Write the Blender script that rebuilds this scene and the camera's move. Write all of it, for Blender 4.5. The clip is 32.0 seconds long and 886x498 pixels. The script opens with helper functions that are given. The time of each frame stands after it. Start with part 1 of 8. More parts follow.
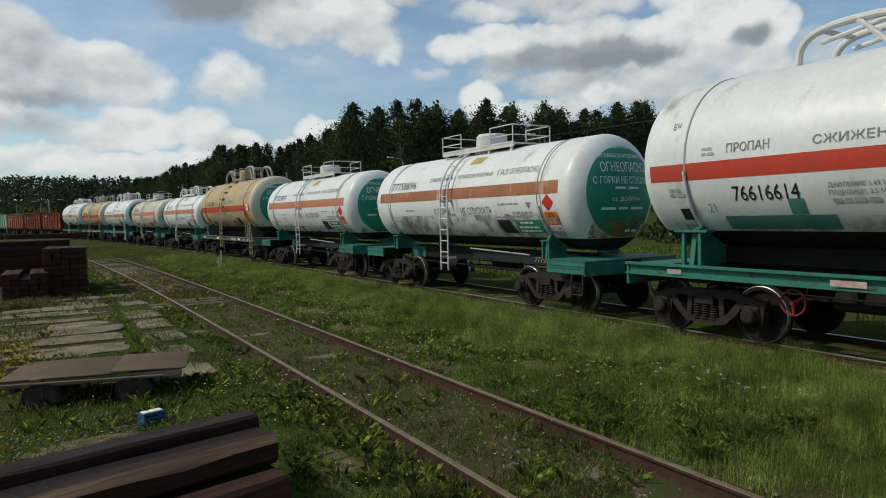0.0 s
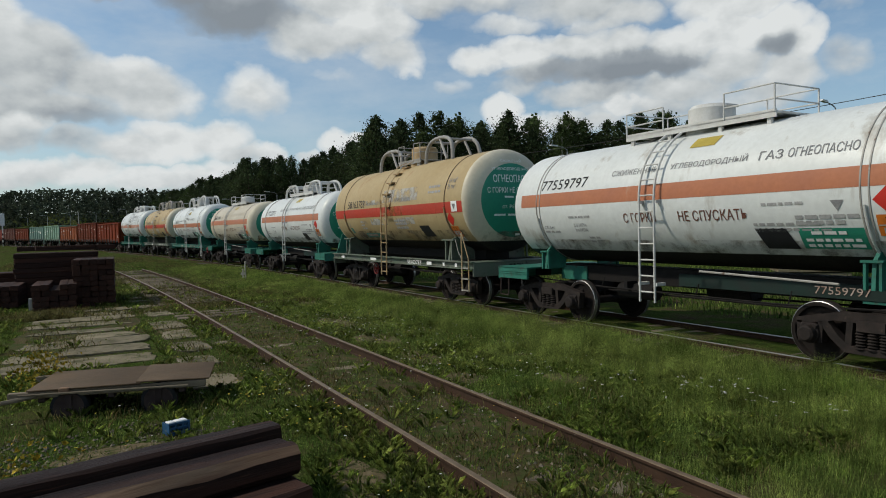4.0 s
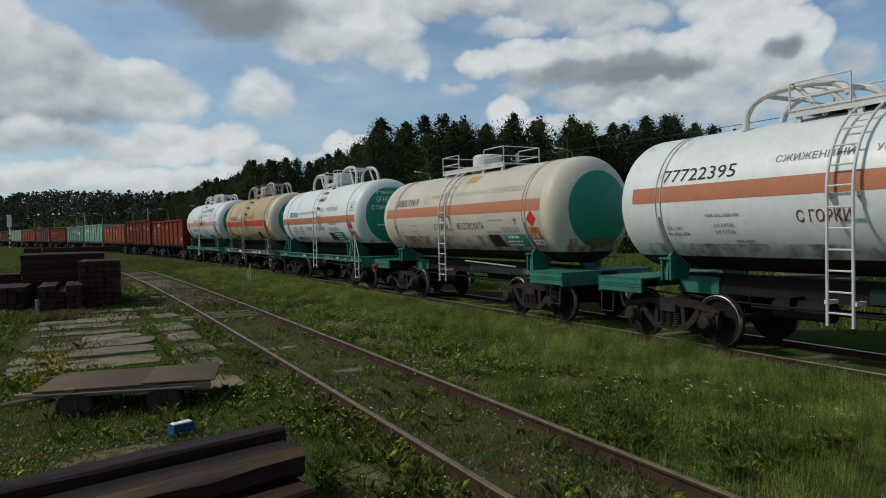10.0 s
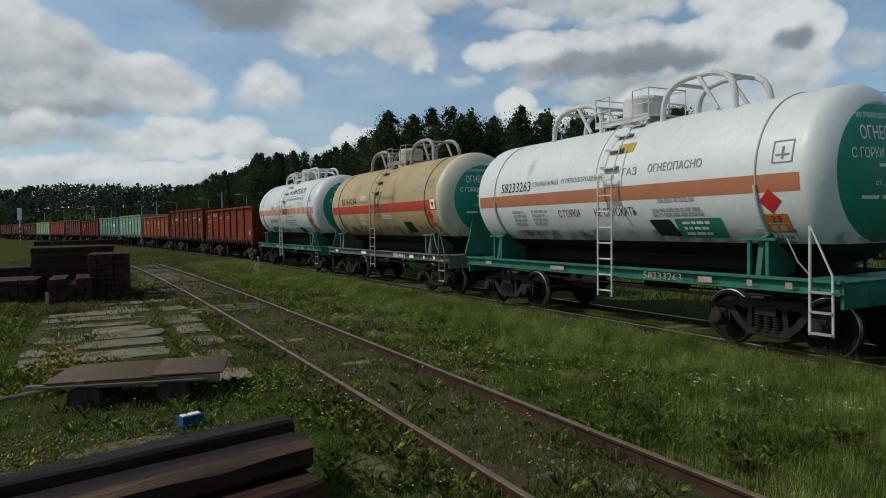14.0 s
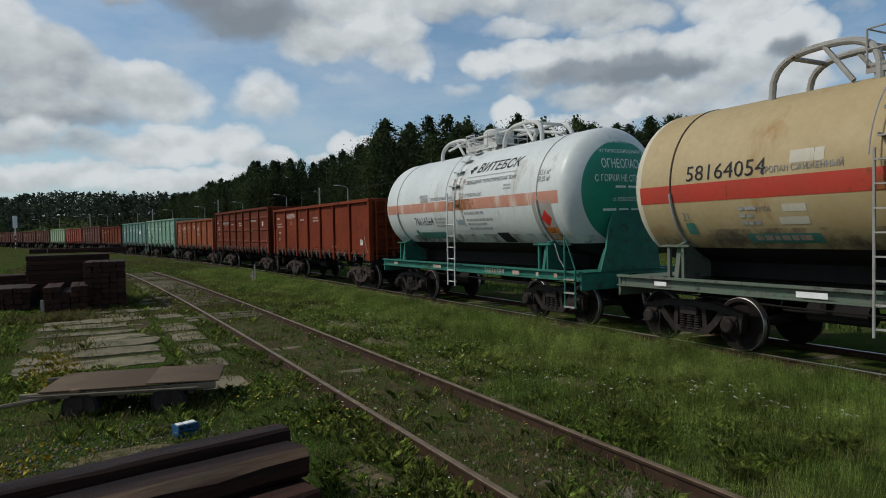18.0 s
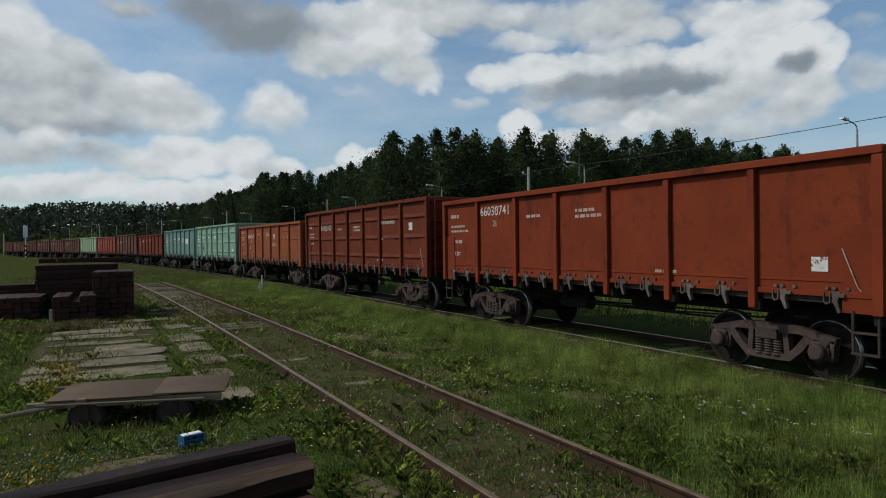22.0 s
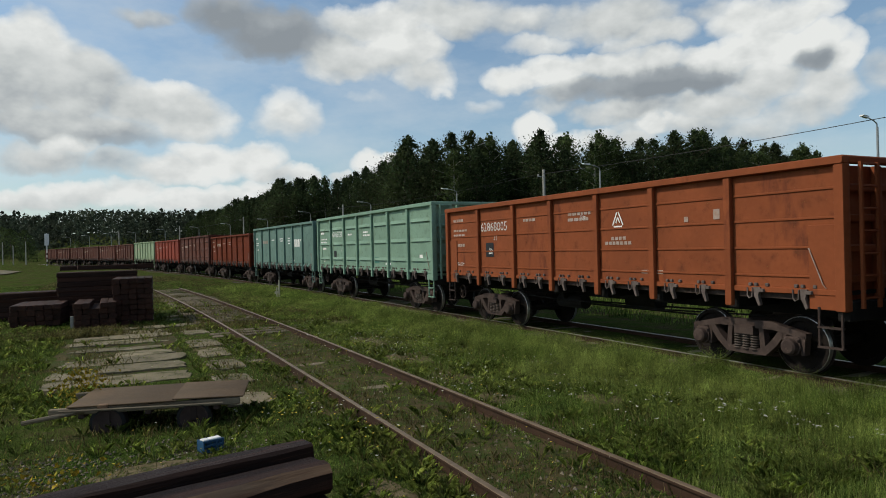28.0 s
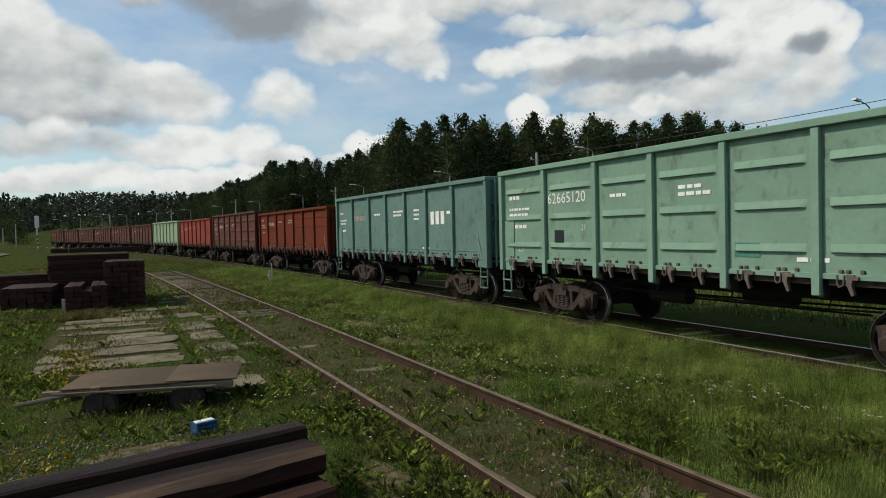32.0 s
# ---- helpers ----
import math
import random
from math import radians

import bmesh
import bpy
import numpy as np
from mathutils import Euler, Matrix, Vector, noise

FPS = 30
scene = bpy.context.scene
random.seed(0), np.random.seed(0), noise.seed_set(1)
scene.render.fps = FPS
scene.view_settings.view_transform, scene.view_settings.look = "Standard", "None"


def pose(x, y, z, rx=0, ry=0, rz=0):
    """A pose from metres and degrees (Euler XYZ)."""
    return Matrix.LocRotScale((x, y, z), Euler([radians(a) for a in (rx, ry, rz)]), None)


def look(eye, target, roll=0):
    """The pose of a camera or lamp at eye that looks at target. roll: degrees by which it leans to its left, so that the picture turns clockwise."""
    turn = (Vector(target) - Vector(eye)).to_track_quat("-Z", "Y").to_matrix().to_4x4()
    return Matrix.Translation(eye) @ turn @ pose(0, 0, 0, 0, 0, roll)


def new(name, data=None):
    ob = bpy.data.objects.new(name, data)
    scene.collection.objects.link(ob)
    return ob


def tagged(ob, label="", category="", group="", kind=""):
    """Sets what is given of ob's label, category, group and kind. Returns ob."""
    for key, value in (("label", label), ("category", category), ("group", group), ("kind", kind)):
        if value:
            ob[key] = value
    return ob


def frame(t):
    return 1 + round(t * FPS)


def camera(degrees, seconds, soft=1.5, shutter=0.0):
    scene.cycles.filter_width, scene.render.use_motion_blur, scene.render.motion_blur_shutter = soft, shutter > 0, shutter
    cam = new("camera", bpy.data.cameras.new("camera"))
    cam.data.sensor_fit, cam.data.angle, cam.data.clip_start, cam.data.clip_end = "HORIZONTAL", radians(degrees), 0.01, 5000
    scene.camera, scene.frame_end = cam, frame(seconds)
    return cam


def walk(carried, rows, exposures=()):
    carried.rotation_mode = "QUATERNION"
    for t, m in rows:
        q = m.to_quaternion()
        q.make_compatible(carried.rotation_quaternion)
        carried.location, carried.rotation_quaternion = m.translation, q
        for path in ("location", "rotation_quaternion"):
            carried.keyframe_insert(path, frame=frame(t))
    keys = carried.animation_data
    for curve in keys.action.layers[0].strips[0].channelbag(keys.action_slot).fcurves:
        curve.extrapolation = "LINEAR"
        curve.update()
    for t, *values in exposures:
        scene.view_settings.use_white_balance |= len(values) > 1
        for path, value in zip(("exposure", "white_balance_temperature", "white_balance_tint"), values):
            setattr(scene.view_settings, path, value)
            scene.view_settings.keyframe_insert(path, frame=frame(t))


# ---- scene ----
cam = camera(67.20, 32.0, soft=1.0)

PATH = [
    (0, pose(0, 0, 2.237, 87.311, 1.321, -30.160)),
    (0.5, pose(0, 0, 2.237, 87.067, 1.264, -29.836)),
    (1, pose(0, 0, 2.237, 87.448, 1.458, -28.987)),
    (1.5, pose(0, 0, 2.237, 87.534, 1.266, -28.794)),
    (2, pose(0, 0, 2.237, 87.853, 1.406, -28.344)),
    (2.5, pose(0, 0, 2.237, 87.780, 1.287, -28.299)),
    (3, pose(0, 0, 2.237, 88.232, 1.323, -28.796)),
    (3.5, pose(0, 0, 2.237, 88.233, 1.085, -29.037)),
    (4, pose(0, 0, 2.237, 88.351, 1.376, -28.263)),
    (4.5, pose(0, 0, 2.237, 88.702, 1.009, -27.908)),
    (6.5, pose(0, 0, 2.237, 88.277, 1.381, -28.171)),
    (7, pose(0, 0, 2.237, 88.590, 1.690, -27.549)),
    (7.5, pose(0, 0, 2.237, 88.712, 1.562, -27.639)),
    (8, pose(0, 0, 2.237, 88.772, 1.628, -27.642)),
    (8.5, pose(0, 0, 2.237, 88.654, 1.437, -28.137)),
    (9, pose(0, 0, 2.237, 88.875, 1.430, -27.812)),
    (9.5, pose(0, 0, 2.237, 88.667, 1.170, -27.849)),
    (10, pose(0, 0, 2.237, 88.584, 1.223, -27.840)),
    (10.5, pose(0, 0, 2.237, 87.676, 1.408, -28.059)),
    (11, pose(0, 0, 2.237, 87.762, 1.438, -27.656)),
    (11.5, pose(0, 0, 2.237, 88.113, 1.405, -27.336)),
    (12, pose(0, 0, 2.237, 87.810, 1.335, -27.192)),
    (12.5, pose(0, 0, 2.237, 87.701, 1.097, -27.228)),
    (13, pose(0, 0, 2.237, 87.544, 0.916, -26.989)),
    (13.5, pose(0, 0, 2.237, 87.840, 1.081, -27.132)),
    (14, pose(0, 0, 2.237, 87.988, 1.254, -27.204)),
    (14.5, pose(0, 0, 2.237, 88.197, 0.965, -26.772)),
    (16.5, pose(0, 0, 2.237, 87.513, 1.172, -27.139)),
    (17, pose(0, 0, 2.237, 87.347, 1.477, -27.556)),
    (17.5, pose(0, 0, 2.237, 88.036, 1.330, -27.468)),
    (18, pose(0, 0, 2.237, 88.644, 1.266, -27.497)),
    (18.5, pose(0, 0, 2.237, 89.223, 1.183, -27.224)),
    (19, pose(0, 0, 2.237, 89.692, 1.247, -27.336)),
    (19.5, pose(0, 0, 2.237, 89.699, 0.904, -27.085)),
    (20, pose(0, 0, 2.237, 89.999, 0.767, -27.084)),
    (20.5, pose(0, 0, 2.237, 89.986, 0.766, -26.742)),
    (21, pose(0, 0, 2.237, 89.852, 0.642, -26.518)),
    (21.5, pose(0, 0, 2.237, 89.808, 0.701, -27.006)),
    (22, pose(0, 0, 2.237, 89.722, 0.856, -26.878)),
    (22.5, pose(0, 0, 2.237, 89.412, 0.992, -26.930)),
    (23, pose(0, 0, 2.237, 89.534, 1.247, -26.458)),
    (23.5, pose(0, 0, 2.237, 89.699, 1.101, -25.823)),
    (24, pose(0, 0, 2.237, 89.935, 1.059, -25.271)),
    (24.5, pose(0, 0, 2.237, 89.929, 1.328, -25.404)),
    (25, pose(0, 0, 2.237, 89.879, 1.237, -25.474)),
    (25.5, pose(0, 0, 2.237, 89.757, 1.355, -25.623)),
    (27.5, pose(0, 0, 2.237, 90.291, 1.451, -25.666)),
    (28, pose(0, 0, 2.237, 90.057, 1.474, -25.538)),
    (28.5, pose(0, 0, 2.237, 89.924, 1.401, -25.586)),
    (29, pose(0, 0, 2.237, 89.701, 1.418, -25.789)),
    (29.5, pose(0, 0, 2.237, 89.490, 1.226, -26.198)),
    (30, pose(0, 0, 2.237, 89.258, 1.274, -26.432)),
    (30.5, pose(0, 0, 2.237, 89.246, 1.318, -26.165)),
    (31, pose(0, 0, 2.237, 88.985, 1.315, -26.188)),
    (31.5, pose(0, 0, 2.237, 88.757, 1.419, -26.002)),
    (32, pose(0, 0, 2.237, 88.578, 1.403, -26.145)),
]
EXPOSURES = [  # seconds, stops, kelvin, tint
    (0.0, 0.0, 6300, 8), (3.0, -0.02, 6300, 8), (7.0, -0.18, 6050, 8), (13.0, -0.22, 6100, 8), (21.0, -0.18, 6050, 8), (24.0, -0.07, 6200, 8), (28.0, 0.06, 6400, 8), (30.0, 0.11, 6450, 8), (32.0, 0.11, 6450, 8),
]
SUN_POWER, SUN_SOFT = 2.8, 2.5
walk(cam, PATH, exposures=EXPOSURES)

# ---- world, sun ----
SUN_AZ, SUN_EL = -62.0, 43.0          # degrees; azimuth from +Y towards +X
world = bpy.data.worlds.new("sky")
scene.world = world
world.use_nodes = True


class Nodes:
    """A short way to write node trees."""

    def __init__(self, tree):
        self.t = tree

    def n(self, kind, **kw):
        node = self.t.nodes.new(kind)
        for k, v in kw.items():
            if k == "operation":
                node.operation = v
            elif k == "blend_type":
                node.blend_type = v
            elif k == "data_type":
                node.data_type = v
        return node

    def link(self, a, b):
        self.t.links.new(a, b)

    def put(self, socket, value):
        if isinstance(value, bpy.types.NodeSocket):
            self.link(value, socket)
        else:
            socket.default_value = value

    def math(self, op, a, b=0.0, c=0.0, clamp=False):
        node = self.t.nodes.new("ShaderNodeMath")
        node.operation, node.use_clamp = op, clamp
        for s, v in zip(node.inputs, (a, b, c)):
            self.put(s, v)
        return node.outputs[0]

    def vec(self, op, a, b=(0, 0, 0)):
        node = self.t.nodes.new("ShaderNodeVectorMath")
        node.operation = op
        self.put(node.inputs[0], a)
        self.put(node.inputs[1], b)
        return node.outputs["Value"] if op in ("DOT_PRODUCT", "LENGTH", "DISTANCE") else node.outputs[0]

    def noise(self, vector, scale, detail=4.0, rough=0.55, distort=0.0):
        node = self.t.nodes.new("ShaderNodeTexNoise")
        self.put(node.inputs["Vector"], vector)
        node.inputs["Scale"].default_value = scale
        node.inputs["Detail"].default_value = detail
        node.inputs["Roughness"].default_value = rough
        node.inputs["Distortion"].default_value = distort
        return node.outputs["Fac"]

    def ramp(self, fac, stops):
        node = self.t.nodes.new("ShaderNodeValToRGB")
        self.put(node.inputs[0], fac)
        el = node.color_ramp.elements
        while len(el) < len(stops):
            el.new(0.5)
        for e, (p, c) in zip(el, stops):
            e.position = p
            e.color = (c, c, c, 1) if isinstance(c, (int, float)) else (*c, 1)
        return node.outputs[0]

    def mix(self, fac, a, b, kind="MIX"):
        node = self.t.nodes.new("ShaderNodeMix")
        node.data_type, node.blend_type = "RGBA", kind
        self.put(node.inputs[0], fac)
        self.put(node.inputs[6], a if not isinstance(a, tuple) else (*a, 1))
        self.put(node.inputs[7], b if not isinstance(b, tuple) else (*b, 1))
        return node.outputs[2]


def build_sky():
    t = world.node_tree
    t.nodes.clear()
    w = Nodes(t)
    out, bg = w.n("ShaderNodeOutputWorld"), w.n("ShaderNodeBackground")
    sky = w.n("ShaderNodeTexSky")
    sky.sky_type, sky.sun_disc = "NISHITA", False
    sky.sun_elevation, sky.sun_rotation = radians(SUN_EL), radians(SUN_AZ)
    sky.dust_density, sky.ozone_density = 1.2, 1.5
    coord = w.n("ShaderNodeTexCoord").outputs["Generated"]
    sep = w.n("ShaderNodeSeparateXYZ")
    w.link(coord, sep.inputs[0])
    x, y, z = sep.outputs
    az = w.math("MULTIPLY", w.math("ARCTAN2", x, y), 57.29578)
    el = w.math("MULTIPLY", w.math("ARCSINE", z), 57.29578)
    # wind-torn edges: the field is looked up at a shifted place, by broad and by fine eddies
    az2, el2 = az, el
    for scale, detail, ka, ke in ((9.0, 3.0, 3.6, 2.6), (34.0, 5.0, 1.5, 1.25)):
        wob = w.n("ShaderNodeTexNoise")
        w.link(coord, wob.inputs["Vector"])
        wob.inputs["Scale"].default_value, wob.inputs["Detail"].default_value = scale, detail
        wsep = w.n("ShaderNodeSeparateXYZ")
        w.link(wob.outputs["Color"], wsep.inputs[0])
        az2 = w.math("ADD", az2, w.math("MULTIPLY", w.math("SUBTRACT", wsep.outputs[0], 0.5), ka))
        el2 = w.math("ADD", el2, w.math("MULTIPLY", w.math("SUBTRACT", wsep.outputs[1], 0.5), ke))
    # the drawn clouds: thickness is the largest of the lobes, greyness their weighted mean
    field = total = grey = None
    for a, e, ra, re, amp, dark in CLOUDS:
        dx = w.math("MULTIPLY", w.math("SUBTRACT", az2, a), 1 / (ra * 1.38))
        dy = w.math("MULTIPLY", w.math("SUBTRACT", el2, e), 1 / (re * 1.38))
        d2 = w.math("MULTIPLY_ADD", dx, dx, w.math("MULTIPLY", dy, dy))
        f = w.math("MULTIPLY", w.math("SUBTRACT", 1.0, d2, clamp=True), amp)
        f4 = w.math("POWER", f, 3.0)
        tint = w.math("MULTIPLY_ADD", dy, -0.16, dark)
        field = f if field is None else w.math("MAXIMUM", field, f)
        total = f4 if total is None else w.math("ADD", total, f4)
        grey = w.math("MULTIPLY", f4, tint) if grey is None else w.math("MULTIPLY_ADD", f4, tint, grey)
    grey = w.math("DIVIDE", grey, w.math("ADD", total, 0.0001))
    # billows: lumps of two sizes, lit from the sun's side
    def lumps(at):
        flat = w.vec("MULTIPLY", at, (1.0, 1.0, 1.5))
        v = w.n("ShaderNodeTexVoronoi")
        v.feature = "SMOOTH_F1"
        w.link(flat, v.inputs["Vector"])
        v.inputs["Scale"].default_value, v.inputs["Smoothness"].default_value = 13.0, 0.6
        v.inputs["Detail"].default_value, v.inputs["Roughness"].default_value = 4.0, 0.5
        return w.math("ADD", w.math("MULTIPLY", v.outputs["Distance"], -0.7), w.math("MULTIPLY", w.noise(flat, 11.0, 8.0, 0.56), 0.9))
    billow = lumps(coord)
    lit = w.math("SUBTRACT", billow, lumps(w.vec("ADD", coord, (-0.012, 0.006, 0.016))))
    soft = w.noise(coord, 7.0, 4.0, 0.5)
    big = w.noise(coord, 4.0, 5.0, 0.55)
    # beyond the drawn clouds (behind and overhead) loose cumulus from noise
    away = w.math("MULTIPLY", w.math("SUBTRACT", w.math("ABSOLUTE", w.math("SUBTRACT", az, 27.0)), 40.0), 0.05, clamp=True)
    high = w.math("MULTIPLY", w.math("SUBTRACT", el, 22.0), 0.1, clamp=True)
    loose = w.math("MULTIPLY", w.math("MULTIPLY", w.math("SUBTRACT", big, 0.46), 5.0, clamp=True), w.math("MAXIMUM", away, high))
    field = w.math("MAXIMUM", field, loose)
    dens = w.math("MULTIPLY_ADD", w.math("SUBTRACT", billow, 0.12), 0.55, field)
    cover = w.ramp(dens, [(0.05, 0.0), (0.22, 0.34), (0.38, 0.74), (0.66, 1.0)])
    tone = w.math("MULTIPLY_ADD", lit, -0.55, w.math("MULTIPLY_ADD", w.math("SUBTRACT", soft, 0.5), 0.45, grey))
    # seen from below, overhead, a cloud shows its grey base
    tone = w.math("MAXIMUM", tone, w.math("MULTIPLY", high, 0.8))
    light = w.ramp(tone, [(0.0, (0.90, 0.90, 0.875)), (0.18, (0.76, 0.77, 0.755)), (0.40, (0.62, 0.64, 0.635)), (0.68, (0.40, 0.43, 0.455)), (1.0, (0.30, 0.33, 0.36))])
    cloud = w.mix(1.0, light, (CLOUD, CLOUD, CLOUD), "MULTIPLY")
    low = w.math("POWER", w.math("SUBTRACT", 1.0, w.math("MULTIPLY", el, 0.03), clamp=True), 2.0)
    blue = w.mix(1.0, sky.outputs[0], (SKY * 0.98, SKY * 1.08, SKY * 1.07), "MULTIPLY")
    haze = w.mix(w.math("MULTIPLY", low, 0.32), blue, (CLOUD * 0.62, CLOUD * 0.68, CLOUD * 0.74))
    # a thin veil of high cloud
    veil = w.math("MULTIPLY", w.ramp(w.noise(w.vec("MULTIPLY", coord, (1.0, 1.0, 2.6)), 5.0, 6.0, 0.62), [(0.42, 0.0), (0.68, 1.0)]), 0.34)
    haze = w.mix(veil, haze, (CLOUD * 0.74, CLOUD * 0.78, CLOUD * 0.80))
    w.link(w.mix(cover, haze, cloud), bg.inputs["Color"])
    bg.inputs["Strength"].default_value = 1.0
    w.link(bg.outputs[0], out.inputs[0])


SKY, CLOUD = 0.105, 0.86
# azimuth, elevation, half width, half height (degrees), thickness, greyness
CLOUDS = [
    (-6.1, 14.8, 2.4, 2.5, 1.2, 0.18), (-3.0, 12.9, 3.5, 2.5, 1.2, 0.4), (1.6, 11.8, 3.8, 2.0, 1.15, 0.34), (5.5, 11.0, 2.9, 1.9, 1.05, 0.22), (-4.8, 10.1, 3.9, 1.7, 1, 0.55), (-0.0, 9.6, 4.3, 1.4, 0.85, 0.5),
    (-3.3, 13.2, 2.2, 1.7, 1.1, 0.22), (3.2, 12.6, 2.4, 1.3, 1.1, 0.15), (-6.5, 12.1, 2.0, 2.0, 1.1, 0.5), (-4.9, 7.4, 3.2, 1.2, 0.95, 0.35), (-0.5, 7.1, 3.5, 1.0, 0.75, 0.35), (-3.6, 8.4, 1.8, 0.8, 1, 0.05),
    (3.9, 6.8, 3.7, 1.2, 1.1, 0.12), (6.9, 7.6, 3.2, 1.4, 1.15, 0.05), (9.9, 7.9, 2.2, 1.3, 1.1, 0.1), (11.7, 6.8, 2.2, 0.8, 0.9, 0.2), (-2.8, 4.9, 3.0, 0.8, 1.05, 0.1), (-6.4, 4.7, 2.1, 0.8, 1, 0.15),
    (0.6, 5.2, 2.7, 0.9, 1, 0.12), (4.2, 4.5, 3.7, 0.8, 1, 0.12), (8.3, 4.7, 2.6, 0.9, 1.05, 0.05), (10.8, 5.4, 1.8, 0.8, 0.9, 0.1), (13.5, 6.6, 1.4, 0.8, 0.95, 0.03), (20.1, 7.3, 2.0, 1.0, 1.1, 0),
    (22.1, 7.7, 1.3, 0.7, 1, 0), (17.2, 6.4, 1.3, 0.5, 0.8, 0.1), (12.8, 11.5, 2.8, 1.9, 0.8, 0.12), (13.4, 12.3, 1.6, 1.1, 0.7, 0.05), (12.0, 17.7, 5.0, 2.0, 1.1, 1), (8.9, 18.7, 3.5, 1.6, 1, 0.85),
    (16.1, 17.1, 3.3, 1.6, 1.05, 0.45), (18.0, 15.9, 4.3, 1.6, 1.1, 0.22), (22.3, 16.8, 3.9, 1.8, 1.15, 0.12), (24.4, 14.9, 2.6, 1.5, 1.05, 0.12), (19.9, 18.8, 5.7, 1.4, 1.05, 0.2), (26.7, 19.2, 5.8, 1.4, 0.95, 0.3),
    (25.1, 13.8, 1.3, 0.7, 0.8, 0.1), (19.8, 13.1, 1.9, 0.6, 0.45, 0.1), (29.7, 12.3, 1.9, 0.7, 0.4, 0.1), (33.8, 16.8, 2.9, 0.7, 0.7, 0.2), (2.6, 18.4, 2.8, 0.7, 0.7, 0.6), (32.0, 18.7, 4.3, 1.2, 0.8, 0.35),
    (40.0, 18.2, 5.1, 1.5, 1, 0.35), (44.0, 16.9, 3.1, 1.0, 0.9, 0.2), (41.5, 16.2, 2.7, 0.8, 0.85, 0.1), (51.9, 16.8, 4.0, 1.4, 1.05, 0.12), (53.9, 16.8, 2.7, 1.0, 1, 0.05), (47.9, 17.7, 2.5, 0.9, 0.6, 0.3),
    (32.1, 14.4, 2.2, 1.1, 1.05, 0.05), (35.2, 14.7, 3.3, 1.2, 1.1, 0.05), (39.9, 14.7, 3.7, 1.1, 1.1, 0.1), (43.9, 14.7, 2.7, 1.1, 1.1, 0.15), (47.4, 14.3, 2.5, 1.2, 1.15, 0.05), (49.9, 14.4, 2.1, 1.2, 1.15, 0.03),
    (52.3, 14.6, 2.1, 1.5, 1.2, 0), (55.1, 14.7, 2.0, 1.3, 1.2, 0), (56.8, 13.1, 1.2, 1.7, 1.1, 0.05), (42.6, 13.2, 5.4, 1.2, 1.15, 0.95), (46.7, 13.1, 4.1, 1.1, 1.15, 0.95), (37.5, 13.1, 4.2, 1.0, 1, 0.55),
    (54.9, 13.3, 1.6, 1.1, 1.15, 0.85), (51.8, 12.3, 2.8, 1.6, 1.1, 0.16), (55.7, 11.3, 2.6, 1.7, 1.05, 0.3), (48.2, 11.2, 4.6, 1.3, 1, 0.3), (41.6, 11.4, 5.0, 1.2, 0.95, 0.45), (35.2, 12.1, 2.8, 1.0, 0.7, 0.35),
    (45.2, 9.8, 5.7, 1.1, 0.75, 0.35), (53.8, 9.9, 3.5, 1.3, 0.85, 0.35), (51.0, 9.1, 4.4, 1.0, 0.6, 0.4), (33.7, 10.0, 1.6, 1.5, 1.25, 0), (36.3, 8.8, 1.9, 1.1, 1, 0.02), (38.8, 9.1, 1.7, 0.9, 0.9, 0.25),
    (43.0, 9.9, 1.3, 1.0, 1.2, 0), (44.3, 10.3, 0.6, 0.6, 1, 0), (41.1, 8.7, 2.3, 0.9, 0.75, 0.3), (59.4, 11.9, 1.7, 1.6, 0.6, 0.45), (58.9, 15.1, 1.7, 0.8, 0.5, 0.3),
]
build_sky()

sun_data = bpy.data.lights.new("sun", "SUN")
sun_data.energy, sun_data.angle, sun_data.color = SUN_POWER, radians(SUN_SOFT), (1.0, 0.90, 0.74)
sun = new("sun", sun_data)
sun.matrix_world = look((0, 0, 50), (-math.sin(radians(SUN_AZ)) * math.cos(radians(SUN_EL)) , -math.cos(radians(SUN_AZ)) * math.cos(radians(SUN_EL)), 50 - math.sin(radians(SUN_EL))))


